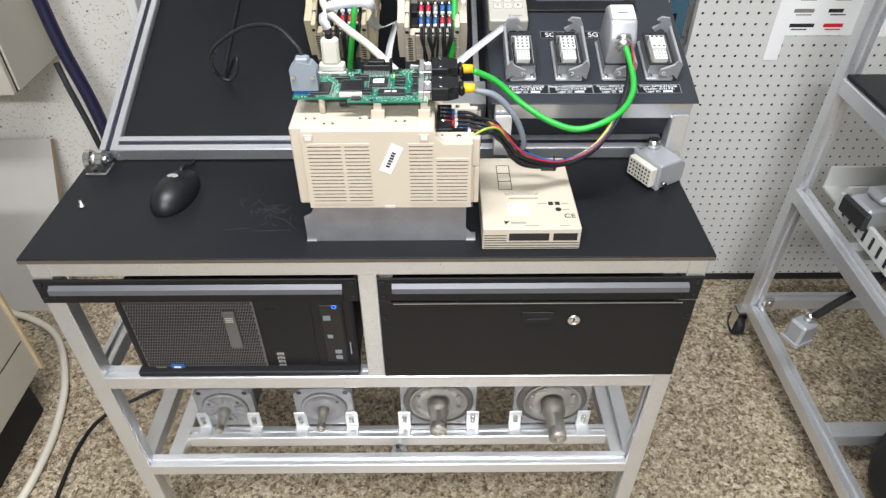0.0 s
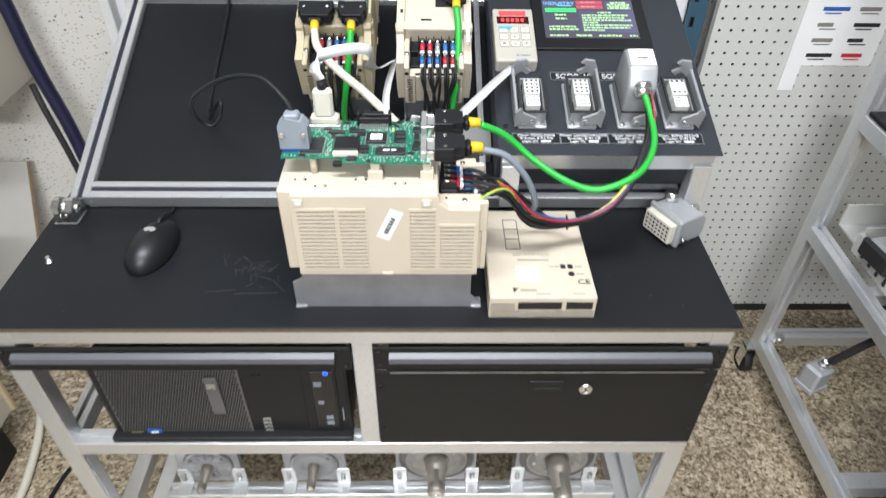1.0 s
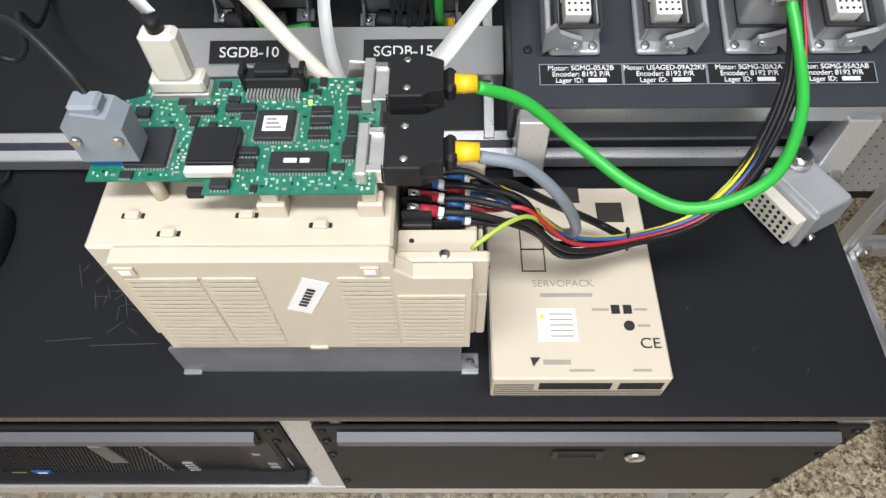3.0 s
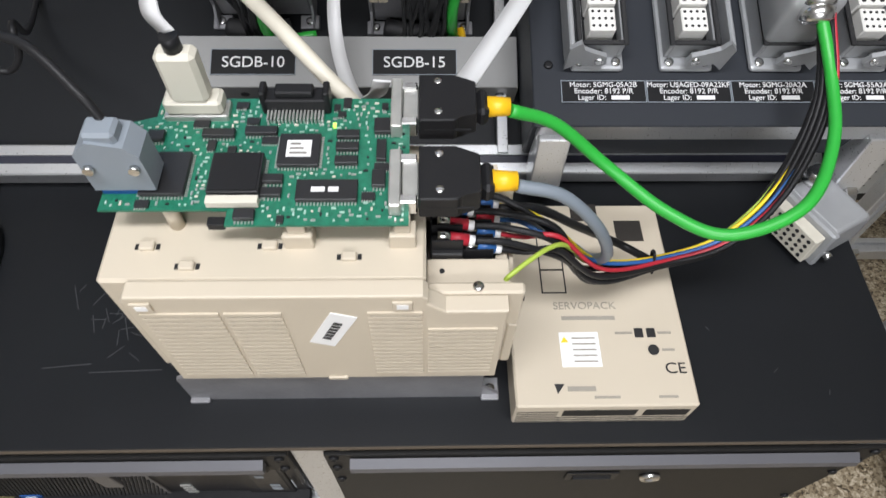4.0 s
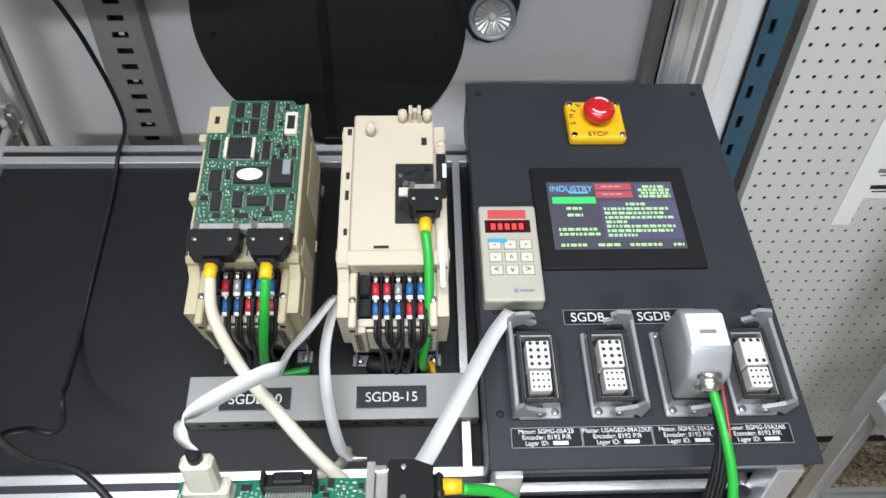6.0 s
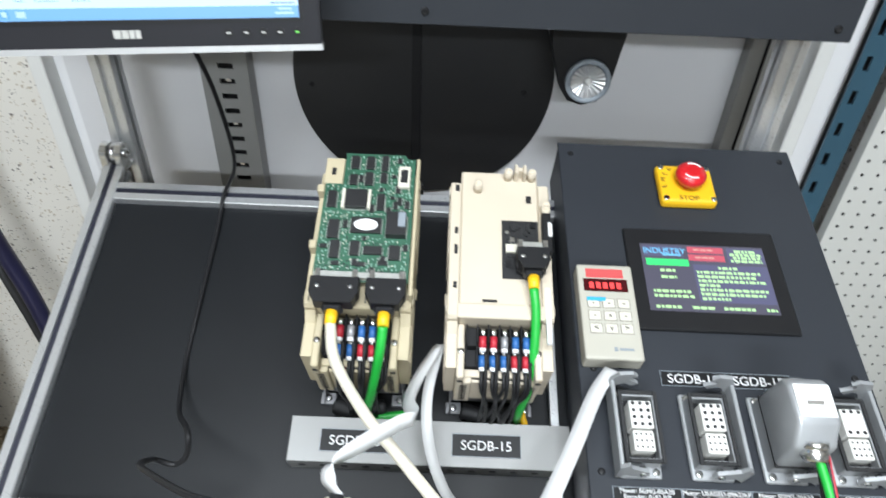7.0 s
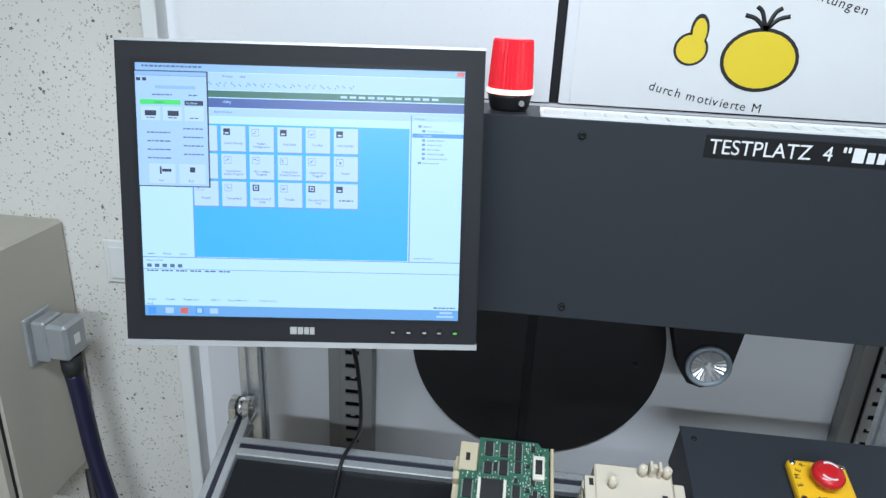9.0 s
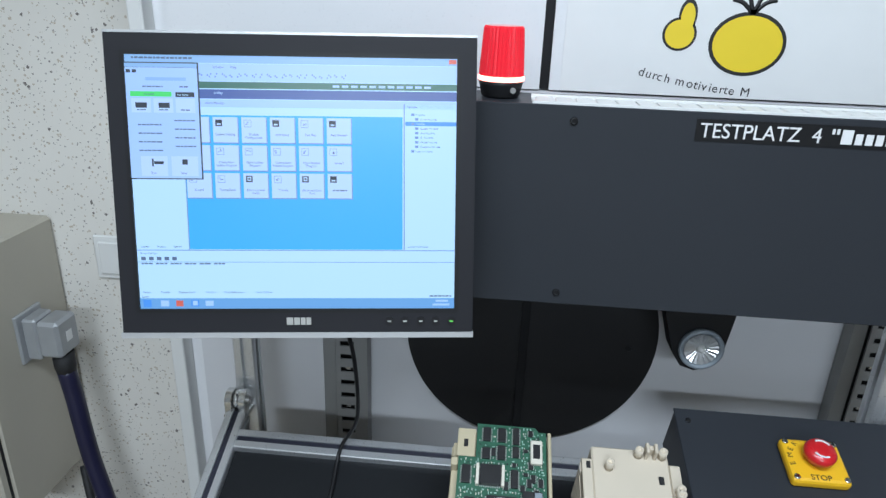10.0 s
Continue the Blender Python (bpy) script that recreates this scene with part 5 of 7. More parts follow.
d2 = drive(BED @ pose(0.097, 0.275, -0.013, 0, 0, -90), H1, "cream servo drive with its lid off on the tilted table", LUG)
op_ = part("opening", box(-0.056, 0.020, 0.002, 0.044, H1 - 0.003, H1 + 0.0006), DEEP, d2, "opening with relays, inner shade painted near black")
rnd = random.Random(9)
for kind, count in ((CHIP, 26), (CHROME, 7), (BLACK, 10)):
    bm = bmesh.new()
    for i in range(count):
        x, y = rnd.uniform(-0.053, 0.000), rnd.uniform(0.005, 0.036)
        B(bm, x, x + rnd.uniform(0.003, 0.009), y, y + rnd.uniform(0.003, 0.006), H1 + 0.0005, H1 + rnd.uniform(0.001, 0.0035))
    part("inner_relay", bm, kind, op_)["kind"] = "stuff"
part("inner_tag", box(-0.022, -0.012, 0.006, 0.026, H1 + 0.001, H1 + 0.005), IVORY, op_, "cream inner tag")
connector(d2, -0.008, 0.034, H1 + 0.012, 0.036, YELLOW, reach=0.026)
part("plug_stand", box(-0.016, 0.014, 0.018, 0.050, H1, H1 + 0.0075, 0.001), BLACK, d2)
part("side_socket", box(-0.062, -0.010, 0.047, 0.0575, H1 - 0.006, H1 + 0.012, 0.001), BLACK, d2)
part("side_tag", box(-0.048, -0.030, 0.0535, 0.0578, H1 + 0.012, H1 + 0.0125), LETTER, d2)
for x, y in ((-0.098, -0.026), (-0.117, 0.010), (-0.117, 0.038), (-0.072, 0.052), (-0.066, 0.052), (0.052, 0.036)):
    part("stud", lathe(bmesh.new(), [(0.0055, 0), (0.005, 0.014), (0.003, 0.014), (0.003, 0.010)], pose(x, y, H1), 14), CREAM, d2)
snap = bmesh.new()
B(snap, -0.125, -0.112, 0.017, 0.021, H1 - 0.001, H1 + 0.018, 0.001)
B(snap, -0.125, -0.112, 0.027, 0.031, H1 - 0.001, H1 + 0.018, 0.001)
B(snap, -0.124, -0.118, 0.021, 0.027, H1 - 0.001, H1 + 0.014, 0.001)
part("snap_tab", snap, CREAM, d2)
for x, y, a, b in ((-0.099, -0.050, 0.009, 0.005), (-0.04, -0.050, 0.009, 0.004), (-0.015, -0.050, 0.012, 0.004), (0.030, -0.050, 0.008, 0.004), (0.048, -0.012, 0.003, 0.016), (-0.086, 0.034, 0.010, 0.006)):
    part("slot_hole", box(x - a / 2, x + a / 2, y - b / 2, y + b / 2, H1 + 0.0009, H1 + 0.0013), DEEP, d2)
part("lid_step", box(0.052, 0.069, -0.047, 0.047, H1 + 0.0002, H1 + 0.0024, 0.001), CREAM, d2)
strip = part("side_strip", box(0.030, 0.095, 0.0485, 0.054, H1 - 0.004, H1 + 0.003, 0.001), LETTER, d2, "white plastic side strip")

# grey plug, white plug on the table drive's board
gpl = thing("grey_plug", "grey cable plug on a blue socket of the board", "plug", TBL @ pose(0, 0.011, 0))
part("socket", box(-0.121, -0.088, -0.012, 0.006, 0.2126, 0.220, 0.001), BLUE, gpl)
part("shell", extrude([(-0.122, 0.220), (-0.087, 0.220), (-0.087, 0.248), (-0.093, 0.256), (-0.112, 0.260), (-0.122, 0.250)], -0.006, 0.014, UP, ), GREY_PLASTIC, gpl)
part("clamp", box(-0.114, -0.096, -0.012, 0.003, 0.252, 0.264, 0.002), GREY_PLASTIC, gpl)
for x in (-0.117, -0.092):
    part("screw", cyl((x, -0.0145, 0.240), (x, -0.0175, 0.240), 0.003, 10), CHROME, gpl)
wpl = thing("white_plug", "off-white cable plug standing on the board", "plug", TBL @ pose(0, 0.011, 0))
part("socket", box(-0.096, -0.056, 0.045, 0.060, 0.2126, 0.219, 0.001), TIN, wpl)
part("shell_foot", box(-0.094, -0.058, 0.045, 0.060, 0.219, 0.230, 0.002), IVORY, wpl)
part("shell", box(-0.088, -0.064, 0.045, 0.059, 0.229, 0.266, 0.003), IVORY, wpl)
part("gland", cyl((-0.076, 0.052, 0.266), (-0.076, 0.052, 0.276), 0.0055, 14), BLACK, wpl)

# ---- lifted cover on the worktop ----
CV = pose(0.241, 0.007, ZT, 0, 0, 0)
FADED = mat("faded_print", (0.30, 0.275, 0.23), 0.6, 0, 0.1, 60, 0, 200)
cv = thing("drive_cover", "loose cream plastic cover of a servo drive lying on the worktop", "cover", CV)
part("shell", box(-0.071, 0.071, 0.0, 0.19, 0.0, 0.0385, 0.0015), CREAM, cv)
# ports, slots and cut-outs: dark sheets on solid shell, shade put into colour
for x0, x1, z0, z1 in ((-0.033, 0.025, 0.017, 0.030), (0.031, 0.066, 0.017, 0.030)):
    part("port_opening", box(x0, x1, -0.0004, 0.001, z0, z1), mat("cover_port_shade", (0.012, 0.011, 0.009), 0.8), cv)
for k in range(3):
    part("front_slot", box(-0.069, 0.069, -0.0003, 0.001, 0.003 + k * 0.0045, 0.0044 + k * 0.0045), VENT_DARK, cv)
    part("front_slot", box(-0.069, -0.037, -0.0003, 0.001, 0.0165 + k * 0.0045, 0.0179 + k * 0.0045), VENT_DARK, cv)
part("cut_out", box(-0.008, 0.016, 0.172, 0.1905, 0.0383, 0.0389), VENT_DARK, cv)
for i in range(3):
    x0, y0, a, b = -0.042, 0.098 + i * 0.0225, 0.020, 0.0222
    for q in ((x0, x0 + a, y0, y0 + 0.0012), (x0, x0 + a, y0 + b, y0 + b + 0.0012), (x0, x0 + 0.0012, y0, y0 + b), (x0 + a, x0 + a + 0.0012, y0, y0 + b)):
        part("printed_frame", box(*q, 0.0385, 0.0388), INK_AND_SHADE, cv)
part("cut_out", box(0.030, 0.054, 0.150, 0.172, 0.0383, 0.0389), VENT_DARK, cv)
letters("SERVOPACK", 0.0095, cv, FADED, pose(-0.034, 0.083, 0.0387))
for row in ((-0.028, 0.016, 0.073, 0.0035), (-0.030, -0.008, 0.012, 0.004)):
    part("print_bar", bars([row], pose(0, 0, 0.0385)), FADED, cv)
part("logo_mark", extrude([(-0.040, 0.018), (-0.032, 0.018), (-0.038, 0.010)], 0.0385, 0.0389), INK_AND_SHADE, cv)
part("warning_label", box(-0.032, 0.0, 0.032, 0.062, 0.0385, 0.0388), PAPER, cv, "white warning label")
part("label_bar", bars([(-0.022, -0.003, 0.056 - i * 0.005, 0.0012) for i in range(5)], pose(0, 0, 0.0388)), FADED, cv)
part("warning_mark", extrude([(-0.031, 0.053), (-0.025, 0.053), (-0.028, 0.058)], 0.0388, 0.0391), YELLOW_INK, cv)
part("button_window", box(0.030, 0.037, 0.057, 0.065, 0.0385, 0.0392), INK_AND_SHADE, cv)
part("button_window", box(0.040, 0.047, 0.057, 0.065, 0.0385, 0.0392), INK_AND_SHADE, cv)
part("button_hole", cyl((0.043, 0.046, 0.0385), (0.043, 0.046, 0.0392), 0.0045, 16), INK_AND_SHADE, cv)
for row in ((0.014, 0.028, 0.060, 0.002), (0.049, 0.060, 0.060, 0.002), (0.050, 0.060, 0.045, 0.002), (-0.01, 0.01, 0.006, 0.002), (0.04, 0.055, 0.006, 0.002)):
    part("print_bar", bars([row], pose(0, 0, 0.0385)), FADED, cv)
letters("CE", 0.013, cv, INK_AND_SHADE, pose(0.049, 0.026, 0.0387), squeeze=1.1)

# ---- mouse, loose connector, bolt ----
mouse = thing("computer_mouse", "glossy black computer mouse on the worktop", "mouse", pose(-0.319, 0.148, ZT, 0, 0, -8))
bm = bmesh.new()
bmesh.ops.create_uvsphere(bm, u_segments=28, v_segments=16, radius=1)
for v in bm.verts:
    v.co = Vector((v.co.x * (0.032 - 0.004 * v.co.y), v.co.y * 0.060, max(-0.001, (v.co.z * 0.033 + 0.004) * (1 - 0.18 * v.co.y))))
for f in bm.faces:
    f.smooth = True
part("shell", bm, mat("gloss_black_shell", (0.008, 0.008, 0.009), 0.42), mouse)
part("button_gap", box(-0.0006, 0.0006, 0.012, 0.052, 0.018, 0.0312), INK_AND_SHADE, mouse)
part("wheel", cyl((-0.003, 0.034, 0.026), (0.003, 0.034, 0.026), 0.008, 16), RUBBER, mouse)
part("badge", extrude(ngon(0, 0.004, 0.009, 0.0055), 0.0362, 0.0368), TIN, mouse, "pale oval badge")
solo("mouse_cable", tube([(-0.325, 0.218, ZT + 0.012), (-0.318, 0.236, ZT + 0.006), (-0.322, 0.258, ZT + 0.004), (-0.33, 0.29, ZT + 0.004)], 0.002), BLACK, "thin black mouse cable", "cable")
solo("bolt", lathe(bmesh.new(), [(0.005, 0), (0.005, 0.004), (0.0025, 0.004), (0.0025, 0.012)], pose(-0.461, 0.118, ZT), 12), CHROME, "small loose zinc bolt on the worktop", "bolt")
lc = thing("loose_connector", "grey die-cast multi-pin connector lying on the worktop", "connector", pose(0.462, 0.190, ZT, 0, 0, 28))
hood = extrude([(-0.012, 0.0), (0.036, 0.0), (0.042, 0.006), (0.042, 0.034), (0.032, 0.046), (-0.012, 0.046)], -0.030, 0.030, UP)
bmesh.ops.bevel(hood, geom=hood.edges[:], offset=0.004, segments=2, affect="EDGES", profile=0.5)
part("hood", hood, HOOD_GREY, lc)
part("gland", lathe(bmesh.new(), [(0.012, 0), (0.012, 0.008), (0.009, 0.014)], pose(0.016, 0.024, 0.046), 14), CHROME, lc)
part("rim", box(-0.018, -0.010, -0.033, 0.033, 0.0, 0.048, 0.002), HOOD_GREY, lc)
part("insert", box(-0.030, -0.018, -0.027, 0.027, 0.008, 0.041, 0.001), IVORY, lc)
bm = bmesh.new()
for i in range(7):
    for k in range(4):
        C(bm, (-0.0296, -0.021 + i * 0.007, 0.014 + k * 0.007), (-0.0305, -0.021 + i * 0.007, 0.014 + k * 0.007), 0.002, 8)
part("pin_field", bm, INK_AND_SHADE, lc)["kind"] = "stuff"
for y in (-0.031, 0.031):
    part("peg", cyl((-0.005, y, 0.012), (-0.005, y * 1.22, 0.012), 0.004, 12), CHROME, lc)

# ---- control box ----
BOX = pose(0, 0.208, 0.966, 17.5)
cb = thing("control_box", "anthracite sheet metal control box, tilted, on aluminium legs", "control box", BOX)
L, R, D = 0.192, 0.517, 0.518
part("housing", box(L, R, 0.012, D, -0.085, -0.003, 0.002), ANTHRACITE, cb)
part("top_plate", box(L - 0.002, R + 0.002, 0.0, D + 0.001, -0.003, 0.0, 0.0012), ANTHRACITE, cb)
part("front_bar", box(L + 0.005, R - 0.004, 0.006, 0.034, -0.040, -0.0035, 0.001), ALU, cb)
for x, y in ((L + 0.015, 0.17), (L + 0.015, D - 0.02), (R - 0.015, 0.17), (R - 0.015, D - 0.02), (L + 0.012, 0.055)):
    part("plate_screw", lathe(bmesh.new(), [(0.004, 0), (0.0035, 0.0016), (0.0015, 0.0016)], pose(x, y, 0), 10), BLACK, cb)
for x in (L + 0.02, R - 0.018):
    solo("box_leg", box(x - 0.014, x + 0.014, 0.216, 0.244, 0.866, 0.940, 0.001), ALU, "short aluminium leg under the control box", "leg")
# touch panel
hp = part("touch_panel", box(0.263, 0.455, 0.220, 0.366, 0.0, 0.006, 0.0015), BLACK, cb, "black framed touch panel, lit")
HM = {k: glow("hmi_" + k, c, s) for k, c, s in (("back", (0.085, 0.080, 0.125), 1.0), ("navy", (0.105, 0.105, 0.21), 1.0), ("dim", (0.78, 0.42, 0.36), 1.0), ("cyan", (0.20, 0.62, 0.95), 1.1), ("green", (0.06, 0.85, 0.20), 1.15), ("red", (0.66, 0.10, 0.15), 1.0), ("lime", (0.48, 0.80, 0.36), 1.3))}
hs_ = part("display", box(0.281, 0.436, 0.245, 0.342, 0.006, 0.0066), HM["back"], hp, "lit panel display")


def hmi(key, rects):
    bm = bmesh.new()
    lift = 0.0068 if key == "navy" else 0.0073 if key == "dim" else 0.0071
    for a, b, c, d in rects:
        B(bm, 0.281 + a * 0.155, 0.281 + c * 0.155, 0.342 - d * 0.097, 0.342 - b * 0.097, 0.0066, lift)
    part("display_area", bm, HM[key], hs_)["kind"] = "stuff"


hmi("navy", [(0.02, 0.03, 0.34, 0.19), (0.40, 0.30, 0.995, 0.86), (0.70, 0.03, 0.995, 0.26)])
letters("INDUSTRY", 0.0118, hs_, HM["cyan"], pose(0.2835, 0.3275, 0.0071), squeeze=0.95)
hmi("cyan", [(0.17, 0.155, 0.32, 0.18)])
hmi("green", [(0.03, 0.235, 0.37, 0.335)])
hmi("red", [(0.38, 0.03, 0.67, 0.125), (0.38, 0.15, 0.67, 0.245)])
hmi("dim", [(a, 0.064 + 0.12 * k, a + 0.045, 0.088 + 0.12 * k) for k in (0, 1) for a in (0.43, 0.485, 0.54)])
rw = random.Random(5)
text_rows = [(0.13, 0.25, 0.39), (0.13, 0.25, 0.49), (0.05, 0.34, 0.70), (0.05, 0.36, 0.77), (0.60, 0.76, 0.33)]
text_rows += [(0.42, 0.42 + q, 0.40 + 0.065 * i) for i, q in enumerate((0.52, 0.46, 0.54, 0.18, 0.53, 0.50, 0.22))]
text_rows += [(0.76, 0.94, 0.06), (0.72, 0.98, 0.11), (0.74, 0.96, 0.16), (0.72, 0.97, 0.21)]
text_rows += [(0.05, 0.26, 0.925), (0.33, 0.50, 0.925), (0.57, 0.82, 0.925), (0.90, 0.98, 0.925)]
words = []
for x0, x1, y0 in text_rows:
    while x0 < x1 - 0.008:
        w = min(x1 - x0, rw.uniform(0.014, 0.05))
        words.append((x0, y0, x0 + w, y0 + 0.038))
        x0 += w + 0.011
hmi("lime", words)
# emergency stop
es = part("emergency_stop", box(0.318, 0.392, 0.405, 0.470, 0.0, 0.016, 0.005, seg=2), YELLOW, cb, "yellow box with red mushroom button")
part("button", lathe(bmesh.new(), [(0.012, 0.016), (0.012, 0.024), (0.0195, 0.026), (0.020, 0.033), (0.017, 0.038), (0.008, 0.040)], pose(0.356, 0.439, 0), 28), RED, es, "red mushroom button")
for a0 in (30, 210):
    bm = sweep([(0.356 + 0.0125 * math.cos(radians(a0 + i * 14)), 0.439 + 0.0125 * math.sin(radians(a0 + i * 14)), 0.0395) for i in range(7)], [(-0.0012, 0), (0.0012, 0), (0.0012, 0.0008), (-0.0012, 0.0008)])
    part("arrow", bm, LETTER, es)
for x in (0.324, 0.386):
    for y in (0.411, 0.464):
        part("screw", lathe(bmesh.new(), [(0.004, 0), (0.004, 0.001), (0.0015, 0.001)], pose(x, y, 0.016), 10), CHROME, es)
letters("STOP", 0.0105, es, INK_AND_SHADE, pose(0.341, 0.4085, 0.0161), squeeze=1.05)
for i, ch in enumerate("EMER"):
    a = radians(196 - i * 20)
    letters(ch, 0.0095, es, INK_AND_SHADE, pose(0.356 + 0.029 * math.cos(a), 0.437 + 0.029 * math.sin(a), 0.0161, 0, 0, math.degrees(a) - 90))
# hand-held operator panel
op = thing("operator_keypad", "beige plug-in operator keypad with red display", "keypad", BOX @ pose(0.2265, 0.170, 0.0))
part("body", box(-0.033, 0.033, 0.0, 0.125, 0.0, 0.024, 0.003, seg=2), mat("keypad_beige", (0.42, 0.40, 0.34), 0.5), op)
dsp = part("display_window", box(-0.027, 0.025, 0.087, 0.104, 0.024, 0.0246), mat("dark_red_window", (0.05, 0.004, 0.006), 0.2), op)
part("digits", bars([(-0.020 + i * 0.008, -0.015 + i * 0.008, 0.091, 0.008) for i in range(5)], pose(0, 0, 0.0246)), glow("red_digits", (1, 0.05, 0.05), 1.6), dsp, "lit red digits")
part("alarm_window", box(-0.023, 0.021, 0.106, 0.118, 0.024, 0.0248), glow("red_window", (0.9, 0.12, 0.12), 0.9), op, "red lit alarm window")
part("blue_key", box(-0.025, -0.003, 0.0735, 0.0785, 0.0242, 0.0253), mat("sky_blue_key", (0.05, 0.35, 0.55), 0.4), op)
for i in range(3):
    for k in range(3):
        kx, ky = -0.0175 + i * 0.0175, 0.071 - k * 0.0165
        part("key_outline", box(kx - 0.0074, kx + 0.0074, ky - 0.0064, ky + 0.0064, 0.0236, 0.0243), GREY_INK, op)
        kb = part("key", box(kx - 0.0065, kx + 0.0065, ky - 0.0055, ky + 0.0055, 0.024, 0.0250, 0.0004), IVORY, op)
        letters({(1, 1): "^", (0, 2): "<", (1, 2): "v", (2, 2): ">"}.get((i, k), "-"), 0.011, kb, INK_AND_SHADE, pose(kx, ky - (0.0055 if (i, k) == (1, 1) else 0.0028), 0.0251), name="key_mark", align="CENTER")
part("logo_bar", bars([(0.0, 0.004, 0.010, 0.005), (0.006, 0.022, 0.011, 0.003)], pose(0, 0, 0.024)), GREY_PLASTIC, op)


def label_plate(parent, x0, x1, y0, y1, z, body, size):
    lb = part("label_plate", box(x0, x1, y0, y1, z, z + 0.0010), BLACK, parent, "black label with white print")
    fr = bmesh.new()
    t = 0.0007
    for q in ((x0, x1, y0, y0 + t), (x0, x1, y1 - t, y1), (x0, x0 + t, y0, y1), (x1 - t, x1, y0, y1)):
        B(fr, *q, z + 0.0010, z + 0.0014)
    part("label_border", fr, GREY_PLASTIC, lb)
    if body:
        letters(body, size, lb, LETTER, pose((x0 + x1) / 2, (y0 + y1) / 2 - size * 0.34, z + 0.0012), align="CENTER")
    else:
        w = x1 - x0
        rw = random.Random(int(x0 * 1000))
        rows = []
        for k, inset in enumerate((0.10, 0.16, 0.20)):
            xx = x0 + w * inset
            while xx < x1 - w * inset - 0.002:
                ln = rw.uniform(0.0025, 0.008)
                rows.append((xx, min(xx + ln, x1 - w * inset), y1 - 0.0060 - k * 0.0052, 0.0026))
                xx += ln + 0.0012
        part("label_bar", bars(rows, pose(0, 0, z + 0.0010)), LETTER, lb)["kind"] = "stuff"
    return lb


for i, model in enumerate(("SGMG-05A2B", "USAGED-09A22KF", "SGMG-20A2A", "SGMG-55A2AB")):
    x0 = 0.213 + i * 0.0705
    lb_ = label_plate(cb, x0, x0 + 0.070, 0.0205, 0.0405, 0.0, " ", 0.004)
    for k, line in enumerate(("Motor: " + model, "Encoder: 8192 P/R", "Lager ID:")):
        letters(line, 0.0064 if k != 1 else 0.0066, lb_, LETTER, pose(x0 + 0.035 - (0.010 if k == 2 else 0), 0.0345 - k * 0.0058, 0.0012), align="CENTER", squeeze=0.98)
    part("number_bar", bars([(x0 + 0.041, x0 + 0.056, 0.0232, 0.0036)], pose(0, 0, 0.0010)), LETTER, lb_)
label_plate(cb, 0.281, 0.354, 0.152, 0.170, 0.0, "SGDB-10", 0.0150)
label_plate(cb, 0.3545, 0.427, 0.152, 0.170, 0.0, "SGDB-15", 0.0150)


PIN_WHITE = mat("pale_insert_plastic", (0.70, 0.69, 0.65), 0.45, 0, 0.05, 30, 0.03, 300)


